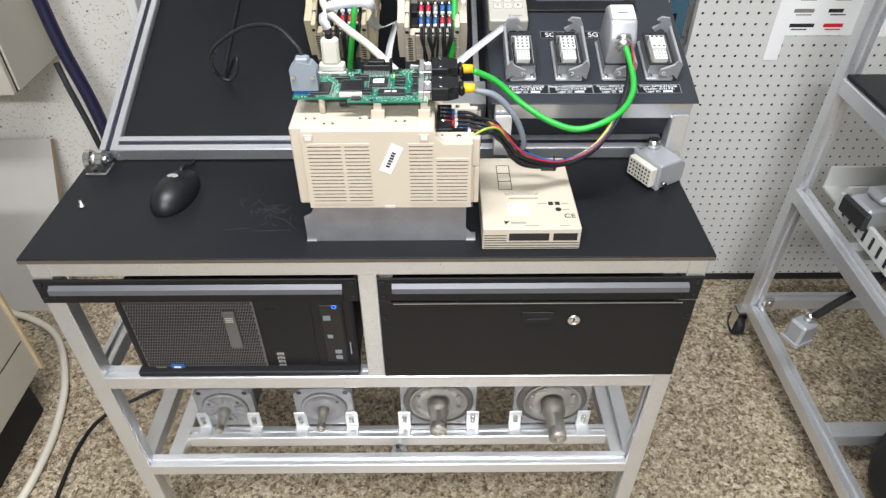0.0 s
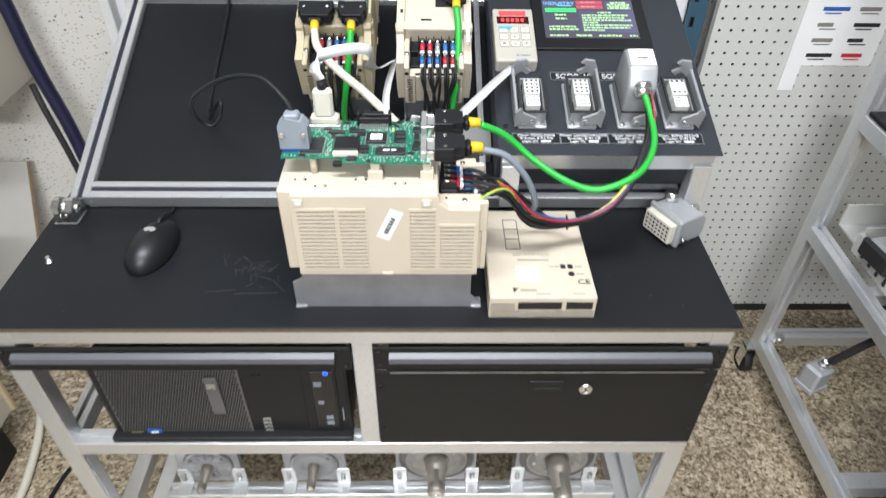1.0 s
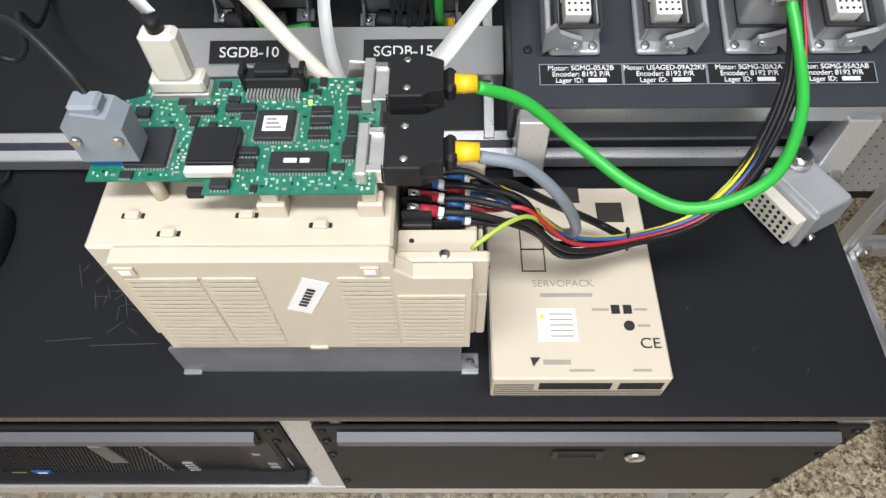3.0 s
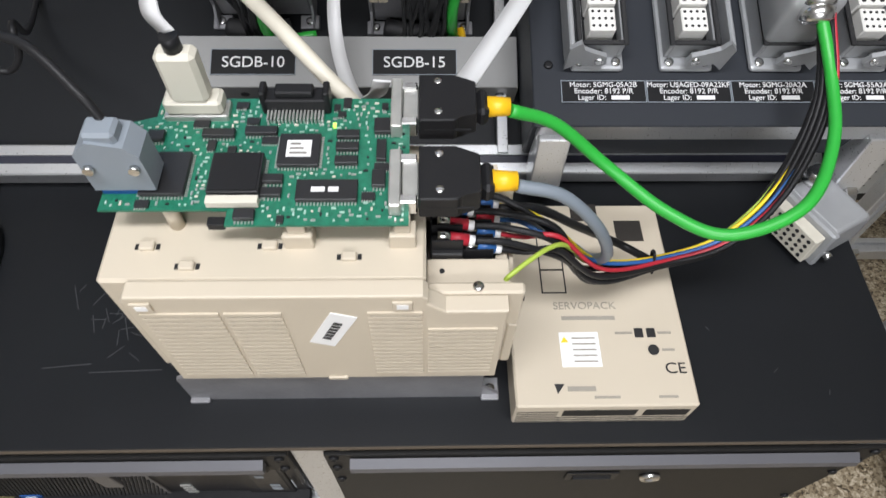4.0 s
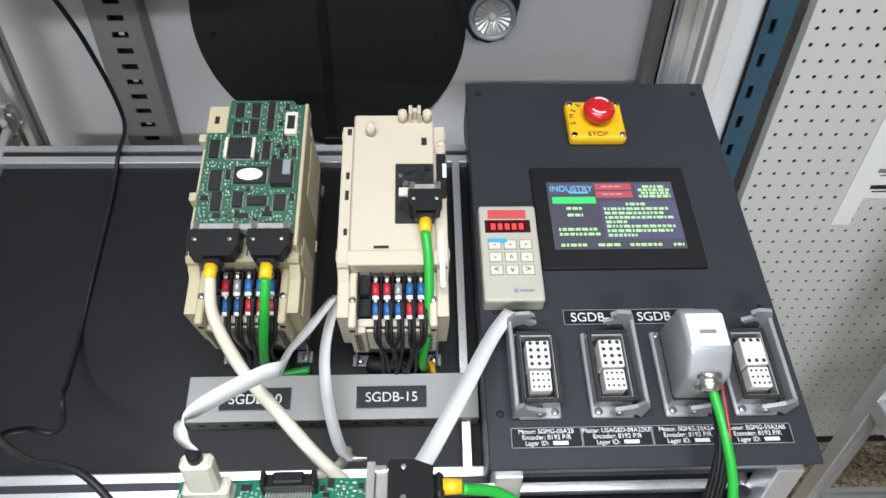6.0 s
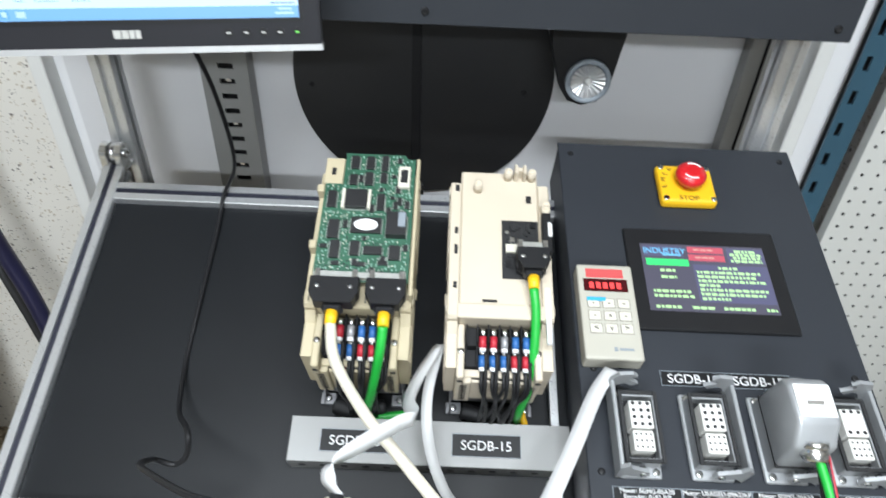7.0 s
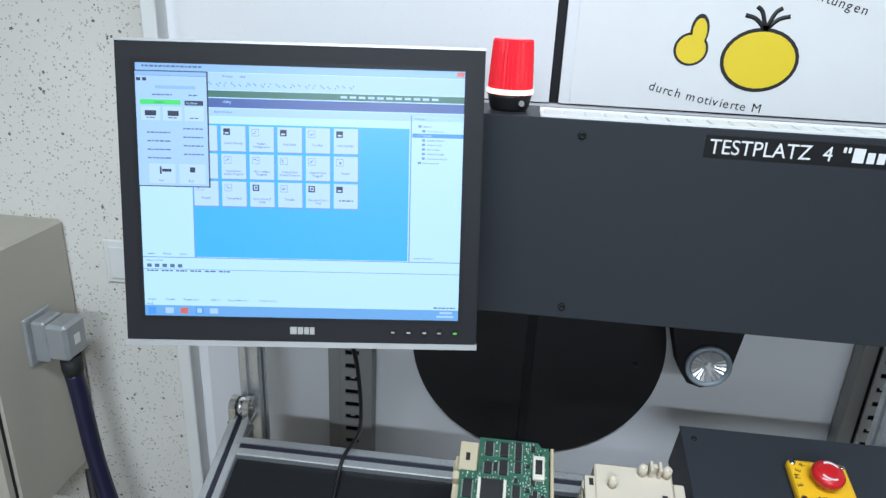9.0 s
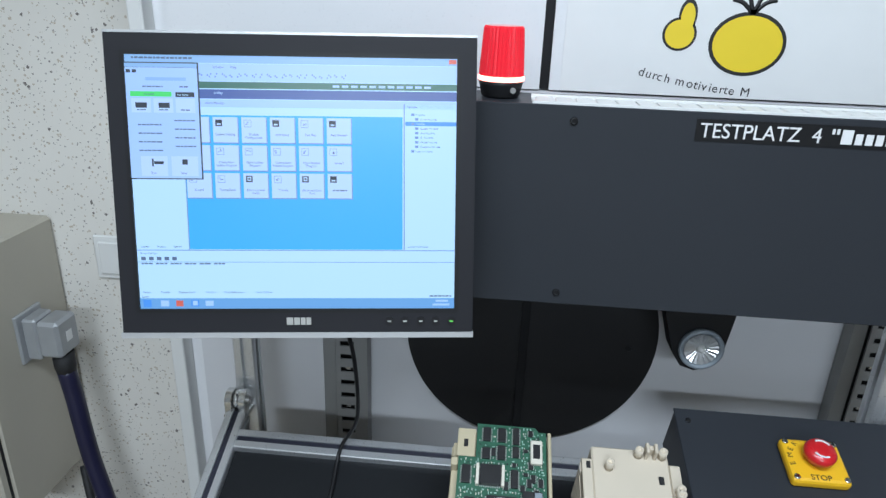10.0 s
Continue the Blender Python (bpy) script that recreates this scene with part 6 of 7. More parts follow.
def han(x, hooded, flip, pins):
    h = thing("socket_housing", "grey die-cast rectangular socket with locking lever" + (" and plugged hood" if hooded else ", open"), "socket", BOX @ pose(x, 0.048, 0.0), "sockets on the control box")
    part("flange", box(-0.022, 0.022, 0.0, 0.093, 0.0, 0.006, 0.003, seg=2), HOOD_GREY, h)
    for sx in (-0.015, 0.015):
        for y in (0.006, 0.087):
            part("screw", lathe(bmesh.new(), [(0.0038, 0), (0.0038, 0.002), (0.0015, 0.0022)], pose(sx, y, 0.006), 10), CHROME, h)
    bm = bmesh.new()
    for q in ((-0.019, -0.0155, 0.011, 0.083), (0.0155, 0.019, 0.011, 0.083), (-0.0155, 0.0155, 0.011, 0.0145), (-0.0155, 0.0155, 0.0795, 0.083)):
        B(bm, *q, 0.006, 0.026, 0.0006)
    part("collar", bm, HOOD_GREY, h)
    bm = bmesh.new()
    for q in ((-0.0205, -0.0165, 0.009, 0.085), (0.0165, 0.0205, 0.009, 0.085), (-0.0165, 0.0165, 0.009, 0.013), (-0.0165, 0.0165, 0.081, 0.085)):
        B(bm, *q, 0.0262, 0.0288, 0.0006)
    part("gasket", bm, RUBBER, h)
    part("inside", box(-0.0153, 0.0153, 0.0148, 0.0792, 0.006, 0.014), BLACK, h)
    if not hooded:
        ins_ = part("insert", box(-0.0105, 0.0105, 0.020, 0.041, 0.008, 0.031, 0.001), PIN_WHITE, h)
        up_ = part("insert", box(-0.0115, 0.0115, 0.043, 0.072, 0.008, 0.033, 0.001), PIN_WHITE, h)
        bm = bmesh.new()
        for i in range(4):
            for k in range(3):
                C(bm, (-0.0075 + i * 0.005, 0.024 + k * 0.0065, 0.0308), (-0.0075 + i * 0.005, 0.024 + k * 0.0065, 0.0313), 0.0013, 8)
        for i in range(3):
            for k in range(pins):
                C(bm, (-0.0075 + i * 0.0075, 0.047 + k * 0.022 / max(1, pins - 1), 0.0328), (-0.0075 + i * 0.0075, 0.047 + k * 0.022 / max(1, pins - 1), 0.0333), 0.0021, 8)
        part("pin_field", bm, INK_AND_SHADE, h)["kind"] = "stuff"
    s = -1 if flip else 1
    Mx = Matrix(((0, 0, 1, 0), (1, 0, 0, 0), (0, 1, 0, 0), (0, 0, 0, 1)))
    arm_ = [(-0.005, 0.014), (0.000, 0.010), (0.010, 0.011), (0.0185, 0.014), (0.0275, 0.005), (0.0285, 0.034), (0.021, 0.043), (0.0165, 0.034), (0.006, 0.028), (-0.003, 0.024)]
    hook = [(-0.002, 0.030), (0.004, 0.024), (0.012, 0.030), (0.0185, 0.026), (0.0275, 0.008), (0.0285, 0.036), (0.022, 0.050), (0.008, 0.052), (0.002, 0.046), (0.010, 0.043), (0.008, 0.037)]
    lev = bmesh.new()
    B(lev, s * 0.0242, s * 0.0285, 0.003, 0.096, 0.010, 0.036, 0.0012)
    for poly, y in ((arm_, 0.002), (hook, 0.094)):
        extrude([(s * a, b) for a, b in poly], -0.002, 0.002, Matrix.Translation((0, y, 0)) @ UP, lev)
    part("lever", lev, HOOD_GREY, h, "grey locking lever")
    part("lever_pin", cyl((s * 0.002, -0.0015, 0.0185), (s * 0.002, 0.008, 0.0185), 0.0035, 12), CHROME, h)
    if hooded:
        hb = extrude([(0.010, 0.026), (0.084, 0.026), (0.082, 0.082), (0.072, 0.092), (0.034, 0.092), (0.014, 0.072)], -0.021, 0.021, Mx)
        bmesh.ops.bevel(hb, geom=hb.edges[:], offset=0.005, segments=3, affect="EDGES", profile=0.5)
        for f in hb.faces:
            f.smooth = True
        hd = part("hood", hb, HOOD_GREY, h, "tall grey plug hood")
        part("hood_label", box(-0.0175, 0.0175, 0.038, 0.0705, 0.0922, 0.0930), PAPER, hd, "white hood label")
        part("label_bar", bars([(-0.008, 0.008, 0.050, 0.004)], pose(0, 0, 0.0930)), GREY_INK, hd)
        part("gland", lathe(bmesh.new(), [(0.013, 0), (0.013, 0.006), (0.0105, 0.007), (0.0125, 0.008), (0.0125, 0.016), (0.009, 0.020)], Matrix.Translation((0, 0.022, 0.072)) @ pose(0, 0, 0, 118), 16), CHROME, hd)
    return h


for i, (x, hooded, flip, pins) in enumerate(((0.243, False, True, 4), (0.317, False, False, 4), (0.392, True, False, 0), (0.463, False, False, 2))):
    han(x, hooded, flip, pins)

# ---- drive label holder ----
lh = thing("label_trunking", "grey perforated metal trunking with drive labels", "trunking", BED)
bm = bmesh.new()
B(bm, -0.136, 0.190, 0.078, 0.130, 0.018, 0.022, 0.0008)
B(bm, -0.136, 0.190, 0.078, 0.081, -0.013, 0.020)
B(bm, -0.136, 0.190, 0.127, 0.130, -0.013, 0.016)
part("trough", bm, ALU_DULL, lh)
bm = bmesh.new()
for i in range(13):
    C(bm, (-0.12 + i * 0.0245, 0.0785, 0.006), (-0.12 + i * 0.0245, 0.0773, 0.006), 0.0042, 12)
part("perforation", bm, INK_AND_SHADE, lh)["kind"] = "stuff"
label_plate(lh, -0.100, -0.020, 0.090, 0.116, 0.022, "SGDB-10", 0.0155)
label_plate(lh, 0.052, 0.132, 0.090, 0.116, 0.022, "SGDB-15", 0.0155)
solo("guide_rail", rail((0.176, 0.02, 0.0), (0.176, VR - 0.032, 0.0), w=0.010, slots=""), ALU, "thin aluminium strip beside the control box", "rail", BED)

# ---- cables ----


def cable(name, pts, r, material, label, category="cable"):
    return solo(name, tube(pts, r), material, label, category)


def BP(x, v, w):
    return tuple(BED @ Vector((x, v, w)))


cable("green_cable", [(0.156, 0.141, 1.053), (0.19, 0.146, 1.034), (0.230, 0.135, 1.003), (0.270, 0.105, 0.990), (0.309, 0.086, 0.990), (0.359, 0.100, 1.004), (0.391, 0.150, 1.012), (0.399, 0.200, 1.026), (0.393, 0.243, 1.05)], 0.0045, GREEN, "thick green signal cable looping to the plug hood")
cable("grey_cable", [(0.156, 0.080, 1.053), (0.185, 0.078, 1.045), (0.212, 0.075, 1.015), (0.228, 0.082, 0.972), (0.222, 0.094, 0.948), (0.205, 0.100, 0.958), (0.17, 0.105, 0.985)], 0.0042, GREY_CABLE, "grey cable bending down from the drive")
WIRES = [("black_wire", BLACK)] * 5 + [("red_wire", LUGS["red"]), ("blue_wire", LUGS["blue"]), ("yellow_wire", YELLOW_INK), ("green_yellow_wire", mat("green_yellow_wire", (0.34, 0.46, 0.06), 0.45))]
for i, (nm, mt) in enumerate(WIRES):
    a = 2 * math.pi * i / len(WIRES) + 2.4
    o = Vector((0.004 * math.cos(a), 0.006 * math.sin(a), 0.006 * math.cos(a)))
    row = i // 4
    y0 = 0.073 + 0.0117 * (i % 4)
    head = [(0.133, y0, 1.005), (0.155, y0, 1.002)] if row == 0 else [(0.151, y0, 0.995), (0.168, y0, 0.991)]
    if nm == "green_yellow_wire":
        head = [(0.150, 0.047, 0.985), (0.156, 0.049, 1.003)]
    pts = [*head, (0.190, 0.074 + 0.006 * (i % 4), 0.984 + 0.007 * (i % 3)), Vector((0.225, 0.085, 0.945)) + o * 1.3, Vector((0.285, 0.108, 0.919)) + o * 0.7, Vector((0.335, 0.118, 0.935)) + o, Vector((0.372, 0.145, 0.972)) + o * 1.2, Vector((0.396, 0.190, 1.015)) + o, Vector((0.400, 0.243, 1.046)) + o * 0.7]
    solo(nm, tube(pts, 0.0024 if mt is BLACK else 0.0017), mt, nm.replace("_", " ").replace(" wire", "") + " insulated drive wire in a loose bundle", "wire", group="motor wires")
solo("cable_tie", tube([(0.280, 0.101, 0.914), (0.279, 0.108, 0.930), (0.281, 0.116, 0.921), (0.282, 0.108, 0.909), (0.280, 0.101, 0.914)], 0.0012), BLACK, "black cable tie round the wires", "cable tie")
solo("earth_lug", cyl((0.144, 0.0455, 0.972), (0.150, 0.047, 0.987), 0.0045, 12), LUGS["blue"], "blue crimp lug on the drive terminal", "lug")
cable("mains_cable", [(0.151, 0.106, 0.994), (0.180, 0.110, 0.988), (0.215, 0.118, 0.955), (0.260, 0.135, 0.905), (0.285, 0.115, 0.908)], 0.0035, BLACK, "black sheathed cable under the wire bundle")
cable("cream_cable", [(-0.080, 0.346, 1.094), (-0.070, 0.306, 1.082), (-0.035, 0.250, 1.074), (0.000, 0.212, 1.064), (0.035, 0.180, 1.045), (0.062, 0.165, 1.020), (0.07, 0.172, 0.98)], 0.0058, CREAM_CABLE, "thick cream cable hanging from the tilted drive")
cable("drive_green_cable", [BP(-0.026, 0.184, 0.1706), BP(-0.029, 0.162, 0.150), BP(-0.038, 0.138, 0.10), BP(-0.048, 0.135, 0.035), BP(-0.042, 0.136, 0.004), BP(-0.005, 0.142, 0.0)], 0.0052, GREEN, "green cable dropping from the tilted drive")
cable("drive_green_cable", [BP(0.131, 0.236, 0.167), BP(0.134, 0.205, 0.153), BP(0.133, 0.156, 0.110), BP(0.127, 0.137, 0.05), BP(0.130, 0.140, -0.004)], 0.0052, GREEN, "green cable dropping from the lidless drive")
rw = random.Random(21)
for k in range(5):
    for base, vc in ((-0.057, 0.281), (0.097, 0.275)):
        x = base - 0.018 + k * 0.0117
        for q, (v0, w0) in enumerate(((vc - 0.117, 0.120), (vc - 0.099, 0.130))):
            xq = x + q * 0.004
            cable("drive_wire", [BP(xq, v0, w0), BP(xq, vc - 0.134, 0.112), BP(xq * 0.75 + base * 0.25 + rw.uniform(-0.006, 0.006), vc - 0.139, 0.075), BP(base + (xq - base) * 0.45 + rw.uniform(-0.008, 0.008), vc - 0.141 - rw.uniform(0, 0.004), 0.03), BP(base + (k - 2) * 0.007, vc - 0.143, -0.006)], 0.0021, BLACK, "black wire from the drive terminals", "wire")
solo("earth_sleeve", cyl(BP(0.137, 0.150, 0.0), BP(0.142, 0.130, -0.004), 0.004, 10), YELLOW, "yellow sleeve on an earth wire", "sleeve")
for x in (-0.06, 0.094):
    solo("wire_loop", tube([BP(x - 0.03, 0.150, 0.0), BP(x, 0.142, 0.004), BP(x + 0.03, 0.150, 0.0)], 0.010), RUBBER, "bunched black wires below the drive", "wires")


def ribbon(name, pts, dirs, w, label):
    """A flat cable: its width lies along the directions given point by point."""
    bm = bmesh.new()
    c, f = curve(pts), curve(dirs)
    rows = []
    for i, q in enumerate(c):
        d = (c[min(i + 1, len(c) - 1)] - c[max(i - 1, 0)]).normalized()
        side = (f[i] - d * f[i].dot(d)).normalized()
        u = side.cross(d)
        rows.append([bm.verts.new(q + side * a + u * b) for a, b in ((-w / 2, -0.0005), (w / 2, -0.0005), (w / 2, 0.0005), (-w / 2, 0.0005))])
    for a, b in zip(rows, rows[1:]):
        for i in range(4):
            bm.faces.new((a[i], a[(i + 1) % 4], b[(i + 1) % 4], b[i])).smooth = i % 2 == 0
    bm.faces.new(rows[0][::-1])
    bm.faces.new(rows[-1])
    rb = solo(name, bm, RIBBON, label, "ribbon cable")
    return rb


ribbon("ribbon_cable", [(0.221, 0.352, 1.036), (0.198, 0.318, 1.034), (0.165, 0.248, 1.040), (0.133, 0.184, 1.043), (0.120, 0.160, 1.045)], [(0.85, -0.5, 0.1)] * 5, 0.016, "white flat ribbon cable from keypad to board")
ribbon("ribbon_cable", [(-0.042, 0.143, 1.112), (-0.048, 0.146, 1.124), (-0.044, 0.155, 1.135), (-0.024, 0.172, 1.137), (0.002, 0.198, 1.129), (0.014, 0.215, 1.116), (0.006, 0.260, 1.080), (0.012, 0.320, 1.045), (0.032, 0.383, 1.030)], [(0.9, -0.4, 0.1), (0.8, -0.3, 0.3), (0.4, 0.2, 0.8), (-0.1, 0.45, 0.85), (-0.1, 0.45, 0.85), (0.3, 0.4, 0.8), (0.8, 0.2, 0.5), (0.8, -0.4, 0.4), (0.6, -0.6, 0.5)], 0.0135, "white ribbon cable folding over the board")
ribbon("ribbon_cable", [(0.034, 0.386, 1.028), (0.022, 0.345, 0.990), (0.026, 0.300, 0.962), (0.045, 0.235, 0.972), (0.066, 0.190, 1.018), (0.073, 0.175, 1.046)], [(0.7, -0.6, 0.3), (0.95, -0.2, 0.2), (1, 0, 0), (1, 0, 0), (1, 0, 0), (1, 0, 0)], 0.012, "white ribbon cable hanging between the drives")
cable("monitor_cable", [(-0.255, 0.56, 1.31), (-0.250, 0.60, 1.22), (-0.258, 0.645, 1.10), (-0.284, 0.650, 1.042), (-0.286, 0.60, 1.008), (-0.287, 0.50, 0.965), (-0.286, 0.42, 0.932), (-0.262, 0.34, 0.950), (-0.213, 0.262, 1.022), (-0.212, 0.246, 1.004), (-0.226, 0.243, 0.991), (-0.241, 0.238, 1.005), (-0.234, 0.208, 1.042), (-0.205, 0.175, 1.080), (-0.150, 0.132, 1.120), (-0.108, 0.118, 1.126), (-0.080, 0.098, 1.110), (-0.070, 0.090, 1.096)], 0.0028, BLACK, "thin black cable from the monitor to the board")
cable("grey_lead", [(-0.01, 0.20, 0.93), (0.0, 0.185, 0.965), (0.02, 0.19, 0.985), (0.045, 0.21, 0.975), (0.05, 0.25, 0.94)], 0.005, CREAM_CABLE, "short cream lead behind the drive")

# ---- left side of the room ----
ec = thing("electrical_cabinet", "beige steel wall cabinet with a plug socket on its side", "cabinet")
part("body", box(-1.475, -0.922, 0.765, WALL_Y - 0.002, 0.712, 1.245, 0.006), CABINET, ec)
part("door", box(-1.473, -0.924, 0.742, 0.762, 0.714, 1.243, 0.004), CABINET, ec)
part("door_seal", box(-1.470, -0.925, 0.760, 0.766, 0.716, 1.241), RUBBER, ec)
part("socket_flange", box(-0.922, -0.915, 0.846, 0.916, 1.006, 1.102, 0.002), HOOD_GREY, ec)
part("socket_body", box(-0.915, -0.888, 0.856, 0.908, 1.012, 1.094, 0.004), HOOD_GREY, ec)
pl = part("plug_body", box(-0.887, -0.845, 0.852, 0.912, 1.020, 1.092, 0.006), HOOD_GREY, ec)
part("plug_tag", box(-0.8455, -0.8446, 0.874, 0.890, 1.046, 1.066), PAPER, pl)
part("plug_gland", lathe(bmesh.new(), [(0.019, 0), (0.019, 0.03), (0.016, 0.045)], pose(-0.864, 0.882, 1.020, 180), 16), RUBBER, pl)
cable("supply_hose", [(-0.864, 0.882, 0.98), (-0.858, 0.882, 0.92), (-0.846, 0.88, 0.78), (-0.815, 0.87, 0.62), (-0.79, 0.85, 0.42), (-0.76, 0.82, 0.2)], 0.017, NAVY, "thick dark blue corrugated supply hose")
cable("supply_cable", [(-0.905, 0.93, 0.715), (-0.88, 0.90, 0.66), (-0.85, 0.88, 0.54), (-0.82, 0.86, 0.36), (-0.80, 0.84, 0.15)], 0.008, RUBBER, "black cable leaving the wall cabinet")
sw = thing("light_switch", "white flush light switch on the speckled wall", "switch", pose(-0.80, WALL_Y - 0.001, 1.166))
part("plate", box(-0.045, 0.045, -0.006, 0, -0.045, 0.045, 0.003), WHITE, sw)
part("rocker", box(-0.034, 0.034, -0.011, -0.006, -0.034, 0.034, 0.003), WHITE, sw)
lb = thing("leaning_board", "cream coated board leaning against the wall", "board", pose(-1.03, 0.722, 0.0, -27))
part("sheet", box(-0.55, 0.0, 0.0, 0.018, 0.0, 0.526, 0.001), WOOD_PANEL, lb)
part("edge_band", box(0.0, 0.0012, 0.001, 0.017, 0.001, 0.525), mat("chipboard_edge", (0.30, 0.22, 0.13), 0.7), lb)
lcab = thing("low_cabinet", "beige steel equipment cabinet with vent slots on feet", "cabinet")
part("body", box(-1.45, -0.913, -0.65, 0.375, 0.145, 0.62, 0.004), CABINET, lcab)
part("edge_trim", box(-0.917, -0.905, 0.367, 0.381, 0.144, 0.62, 0.003), mat("tan_edge", (0.42, 0.33, 0.2), 0.5), lcab)
part("plinth", box(-1.42, -0.95, -0.62, 0.35, 0.0, 0.145), BLACK, lcab)
for i in range(8):
    part("vent_slot", box(-0.9132, -0.9122, 0.02 + i * 0.016, 0.028 + i * 0.016, 0.30, 0.38), INK_AND_SHADE, lcab)
part("door_seam", box(-0.9132, -0.9122, -0.65, 0.36, 0.255, 0.258), INK_AND_SHADE, lcab)
cable("floor_cable", [(-1.24, 0.70, 0.03), (-1.12, 0.67, 0.012), (-1.013, 0.59, 0.011), (-0.924, 0.428, 0.011), (-0.885, 0.281, 0.011), (-0.876, 0.167, 0.011), (-0.882, 0.06, 0.011), (-0.90, -0.1, 0.011)], 0.010, CREAM_CABLE, "thick cream cable lying on the floor")
cable("thin_floor_cable", [(-0.50, 0.52, 0.006), (-0.70, 0.39, 0.006), (-0.782, 0.318, 0.006), (-0.806, 0.233, 0.006), (-0.804, 0.124, 0.006), (-0.79, -0.02, 0.006), (-0.80, -0.2, 0.006)], 0.005, BLACK, "thin black cable lying on the floor")

# ---- pegboard ----
pg = thing("pegboard", "light grey perforated steel tool board", "pegboard")
PX0, PZ0, P, NX, NZ, PY = 0.7329, 0.0166, 0.0271, 51, 62, 0.850
verts, faces = [], []
RING = [(-1, -1), (0, -1), (1, -1), (1, 0), (1, 1), (0, 1), (-1, 1), (-1, 0)]
for i in range(NX):
    for k in range(NZ):
        cx, cz = PX0 + (i + 0.5) * P, PZ0 + (k + 0.5) * P
        b = len(verts)
        verts += [(cx + u * P / 2, PY, cz + w * P / 2) for u, w in RING]
        hole = [(cx + 0.0037 * u / math.hypot(u, w), cz + 0.0037 * w / math.hypot(u, w)) for u, w in RING]
        verts += [(x, PY, z) for x, z in hole] + [(x, PY + 0.002, z) for x, z in hole]
        for q in range(8):
            r = (q + 1) % 8
            faces += [(b + q, b + r, b + 8 + r, b + 8 + q), (b + 8 + q, b + 8 + r, b + 16 + r, b + 16 + q)]
me = bpy.data.meshes.new("sheet")
me.from_pydata(verts, [], faces)
weld = bmesh.new()
weld.from_mesh(me)
bmesh.ops.remove_doubles(weld, verts=weld.verts, dist=0.0001)
weld.to_mesh(me)
weld.free()
me.materials.append(PEG)
s = new("sheet", me)
s.parent = pg
# black sheet that stands in for the shade behind the holes
part("hole_shade_sheet", box(PX0 + 0.004, PX0 + NX * P, PY + 0.012, PY + 0.014, PZ0, PZ0 + NZ * P), INK_AND_SHADE, pg)
part("edge_fold", box(PX0 - 0.002, PX0, PY, PY + 0.02, PZ0, PZ0 + NZ * P), PEG, pg)
ub = thing("petrol_upright", "petrol blue slotted steel upright beside the pegboard", "upright")
bm = bmesh.new()
B(bm, 0.672, 0.682, 0.872, 0.876, 0, 1.75)
B(bm, 0.692, 0.716, 0.872, 0.876, 0, 1.75)
prev = 0.0
for i in range(30):
    z = 0.04 + i * 0.057
    B(bm, 0.682, 0.692, 0.872, 0.876, prev, z)
    prev = z + 0.024
B(bm, 0.682, 0.692, 0.872, 0.876, prev, 1.76)
part("slotted_face", bm, PETROL, ub)
# dark sheet painted as the shade seen through the slots
part("slot_shadow", box(0.675, 0.714, 0.89, 0.892, 0, 1.75), INK_AND_SHADE, ub)
# no real trim: a dark strip paints the shade of the gap
solo("gap_shade_strip", box(0.72, 2.4, 0.848, 0.868, 0.0, 0.026), INK_AND_SHADE, "dark strip painted as the gap shade under the pegboard", "trim", kind="structure")
ps = thing("logo_poster", "white sheet of small printed logos on the pegboard", "poster", pose(0, PY - 0.001, 0))
part("sheet", box(0.951, 1.125, -0.0008, 0, 0.815, 1.15), PAPER, ps)
cols = (INK_AND_SHADE, RED, BLUE, GREY_INK)
for i in range(8):
    for k in range(2):
        part("logo_bar", bars([(0.965 + k * 0.083, 1.025 + k * 0.083 - 0.012 * ((i + k) % 3), 0.836 + i * 0.036, 0.009), (0.972 + k * 0.083, 1.010 + k * 0.083, 0.829 + i * 0.036, 0.003)], pose(0, -0.0008, 0, 90)), cols[(i * 3 + k * 5 + (i // 2)) % 4], ps)
solo("paper_strip", box(0.925, 0.962, PY - 0.003, PY - 0.002, 0.752, 1.10), PAPER, "narrow white paper strip on the pegboard", "paper", pose(0, 0, 0))
solo("paper_sheet", box(1.165, 1.36, PY - 0.003, PY - 0.002, 0.812, 1.10), PAPER, "white printed sheet on the pegboard", "paper")

# ---- neighbouring cart ----
ct = thing("equipment_cart", "aluminium profile cart with castors and dark shelf", "cart")
CX = 1.004
part("post", rail((CX, 0.615, 0.10), (CX, 0.615, 1.30), w=0.036, up=(0, 1, 0), slots="d"), ALU, ct)
part("post", rail((CX, -0.45, 0.10), (CX, -0.45, 0.52), w=0.036, up=(0, 1, 0)), ALU, ct)
part("post", rail((2.0, 0.615, 0.10), (2.0, 0.615, 1.30), w=0.036, up=(0, 1, 0)), ALU, ct)
part("lower_rail", rail((CX, 0.597, 0.115), (CX, -0.432, 0.115), w=0.036, slots="u"), ALU, ct)
part("lower_rail", rail((CX + 0.018, 0.62, 0.125), (1.98, 0.62, 0.125), w=0.036, slots="u"), ALU, ct)
part("cross_rail", rail((CX + 0.018, 0.18, 0.115), (1.98, 0.18, 0.115), w=0.04), ALU, ct)
part("middle_rail", rail((CX - 0.004, 0.597, 0.512), (CX - 0.02, -0.432, 0.512), w=0.036, slots="u"), ALU, ct)
part("middle_rail", rail((CX + 0.018, 0.40, 0.495), (1.98, 0.40, 0.495), w=0.03), ALU, ct)
part("shelf_rail", rail((CX, 0.597, 0.803), (CX, -0.10, 0.803), w=0.036), ALU, ct)
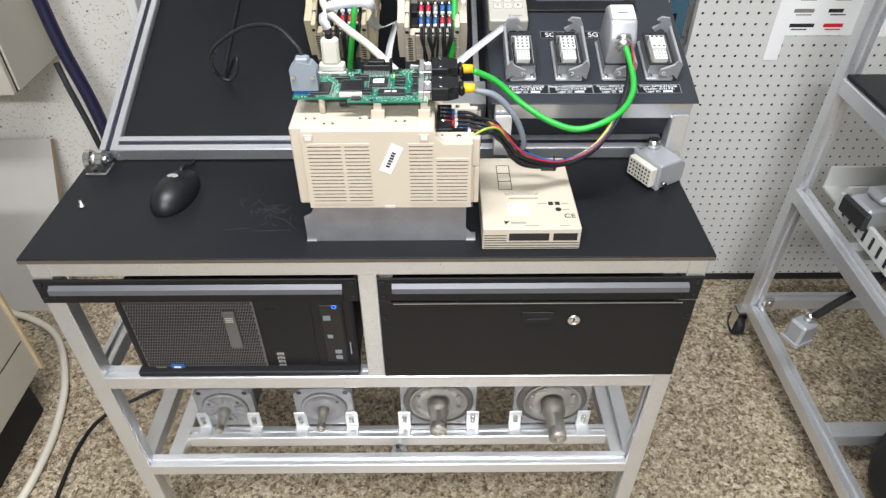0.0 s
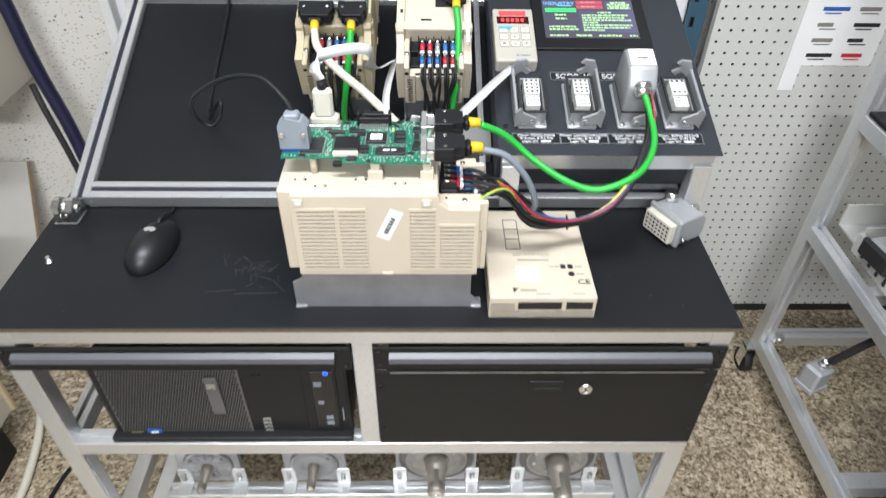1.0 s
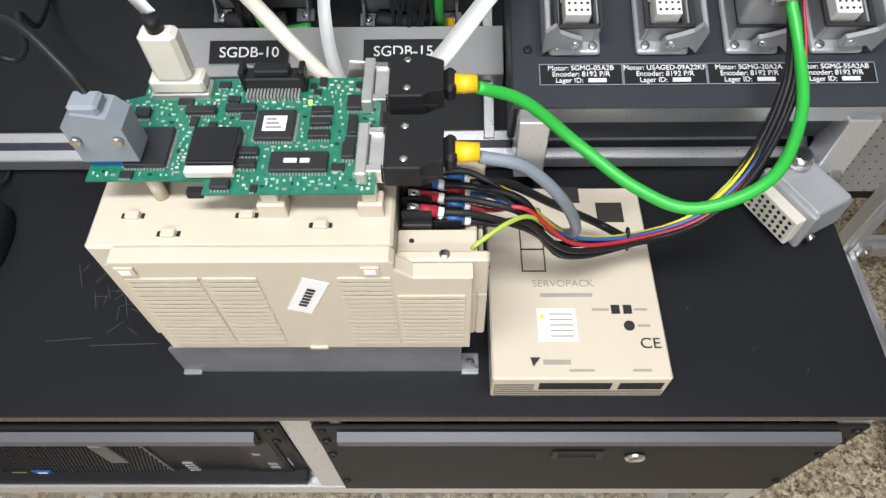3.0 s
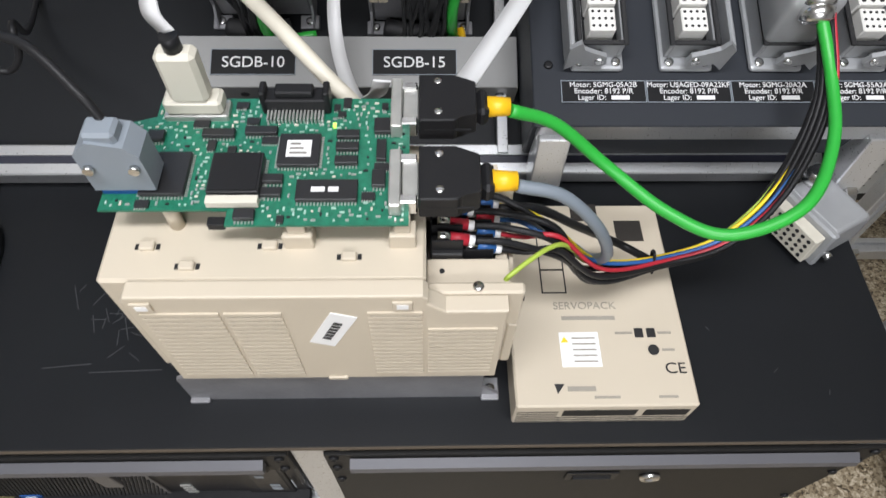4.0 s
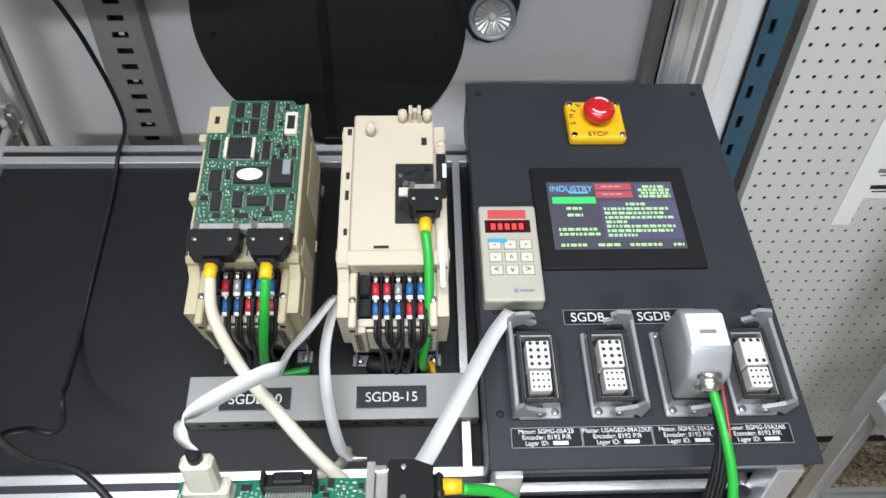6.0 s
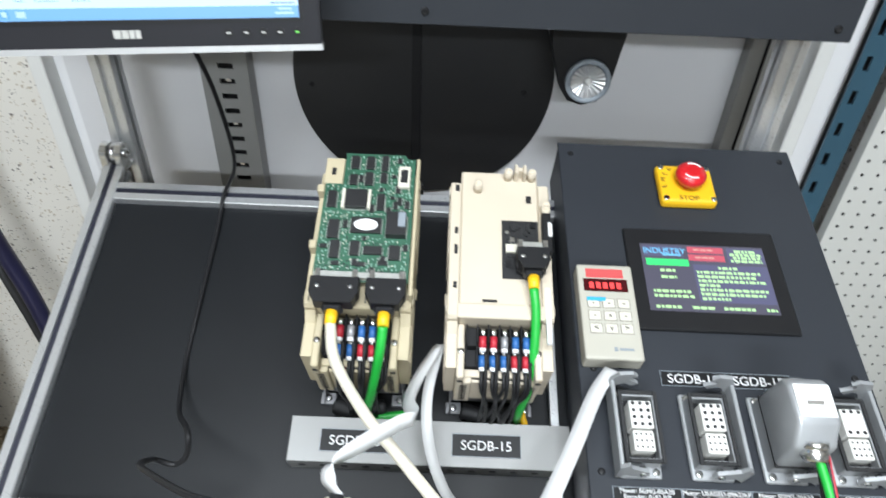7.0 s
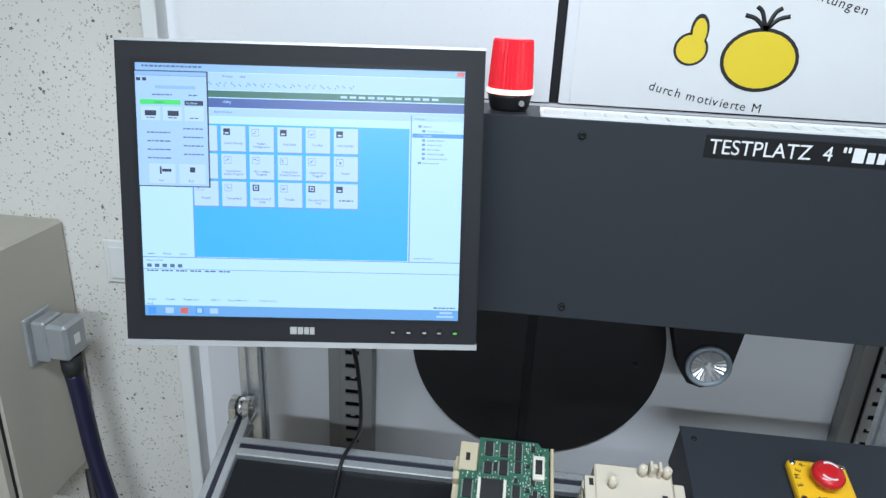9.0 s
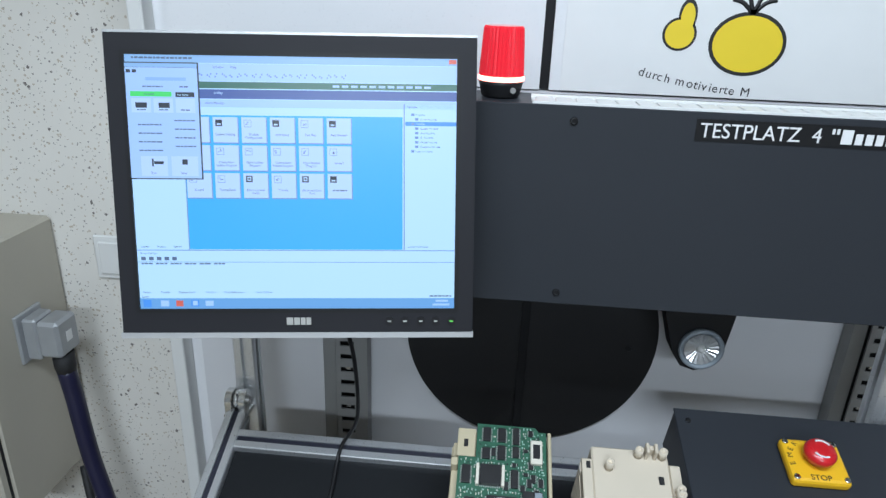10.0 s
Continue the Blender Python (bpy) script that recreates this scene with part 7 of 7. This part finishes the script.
part("shelf", box(CX - 0.012, 1.98, -0.10, 0.5965, 0.8215, 0.831, 0.001), BLACK_TOP, ct, "dark laminate shelf")
for y in (0.615, -0.45):
    w = part("castor", cyl((CX - 0.032, y + 0.005, 0.034), (CX - 0.010, y + 0.005, 0.034), 0.034, 20), RUBBER, ct)
    fk = bmesh.new()
    B(fk, CX - 0.038, CX - 0.034, y - 0.014, y + 0.018, 0.025, 0.098)
    B(fk, CX - 0.008, CX - 0.004, y - 0.014, y + 0.018, 0.025, 0.098)
    B(fk, CX - 0.038, CX + 0.012, y - 0.016, y + 0.020, 0.092, 0.099)
    part("fork", fk, CHROME, w)
g = bmesh.new()
B(g, CX + 0.018, CX + 0.04, 0.585, 0.597, 0.134, 0.16)
C(g, (CX + 0.03, 0.585, 0.148), (CX + 0.03, 0.580, 0.148), 0.007, 10)
part("angle_bracket", g, CHROME, ct)
tr = thing("slotted_trunking", "white slotted cable trunking on the cart", "trunking")
bm = bmesh.new()
B(bm, 1.05, 1.9, 0.515, 0.52, 0.530, 0.590)
B(bm, 1.05, 1.9, 0.60, 0.605, 0.530, 0.590)
B(bm, 1.05, 1.9, 0.52, 0.60, 0.530, 0.535)
B(bm, 1.035, 1.045, 0.20, 0.514, 0.530, 0.578)
part("trough", bm, PEG, tr)
for i in range(20):
    part("slot", box(1.10 + i * 0.035, 1.115 + i * 0.035, 0.513, 0.5152, 0.548, 0.575), INK_AND_SHADE, tr)
for i in range(9):
    part("slot", box(1.0335, 1.0352, 0.23 + i * 0.03, 0.238 + i * 0.03, 0.540, 0.570), INK_AND_SHADE, tr)
kc = thing("cart_connector", "grey die-cast connector with black locking clip on the cart rail", "connector", pose(1.04, 0.42, 0.570, 0, 0, 8))
part("housing", box(-0.025, 0.055, -0.035, 0.035, 0.0, 0.05, 0.006), HOOD_GREY, kc)
part("clip", box(-0.034, -0.02, -0.045, 0.045, 0.0, 0.045, 0.006), RUBBER, kc)
part("hood", box(0.0, 0.05, -0.03, 0.03, 0.05, 0.075, 0.01), HOOD_GREY, kc)
cable("cart_cable", [(1.085, 0.375, 0.62), (1.10, 0.33, 0.585), (1.075, 0.31, 0.51), (1.015, 0.325, 0.42), (0.985, 0.345, 0.345)], 0.009, RUBBER, "black cable hanging from the cart connector")
hp2 = thing("hanging_plug", "grey die-cast plug hanging on a black cable", "plug", pose(0.972, 0.352, 0.262, 0, 4, 25))
part("hood", box(-0.026, 0.026, -0.022, 0.022, 0.0, 0.058, 0.006), HOOD_GREY, hp2)
part("rim", box(-0.029, 0.029, -0.025, 0.025, -0.006, 0.006, 0.002), HOOD_GREY, hp2)
part("gland", cyl((0.006, 0, 0.056), (0.012, 0, 0.078), 0.011, 16), CHROME, hp2)
kb = thing("keyboard", "grey and black keyboard on the cart shelf", "keyboard", pose(1.075, 0.34, 0.831, 0, 0, 0))
part("case", box(0.0, 0.45, -0.05, 0.13, 0.0, 0.018, 0.004), SILVER, kb)
part("key_field", box(0.03, 0.42, -0.03, 0.11, 0.018, 0.023, 0.001), BLACK, kb)
bag = bmesh.new()
bmesh.ops.create_uvsphere(bag, u_segments=24, v_segments=14, radius=1)
for v in bag.verts:
    k = 1 + 0.12 * noise.noise(v.co * 1.7)
    v.co = Vector((v.co.x * 0.20 * k, v.co.y * 0.20 * k, max(-0.16, v.co.z * 0.19 * k)))
for f in bag.faces:
    f.smooth = True
solo("black_bag", bag, RUBBER, "slumped black bag on the floor under the cart", "bag", pose(1.27, 0.02, 0.16))
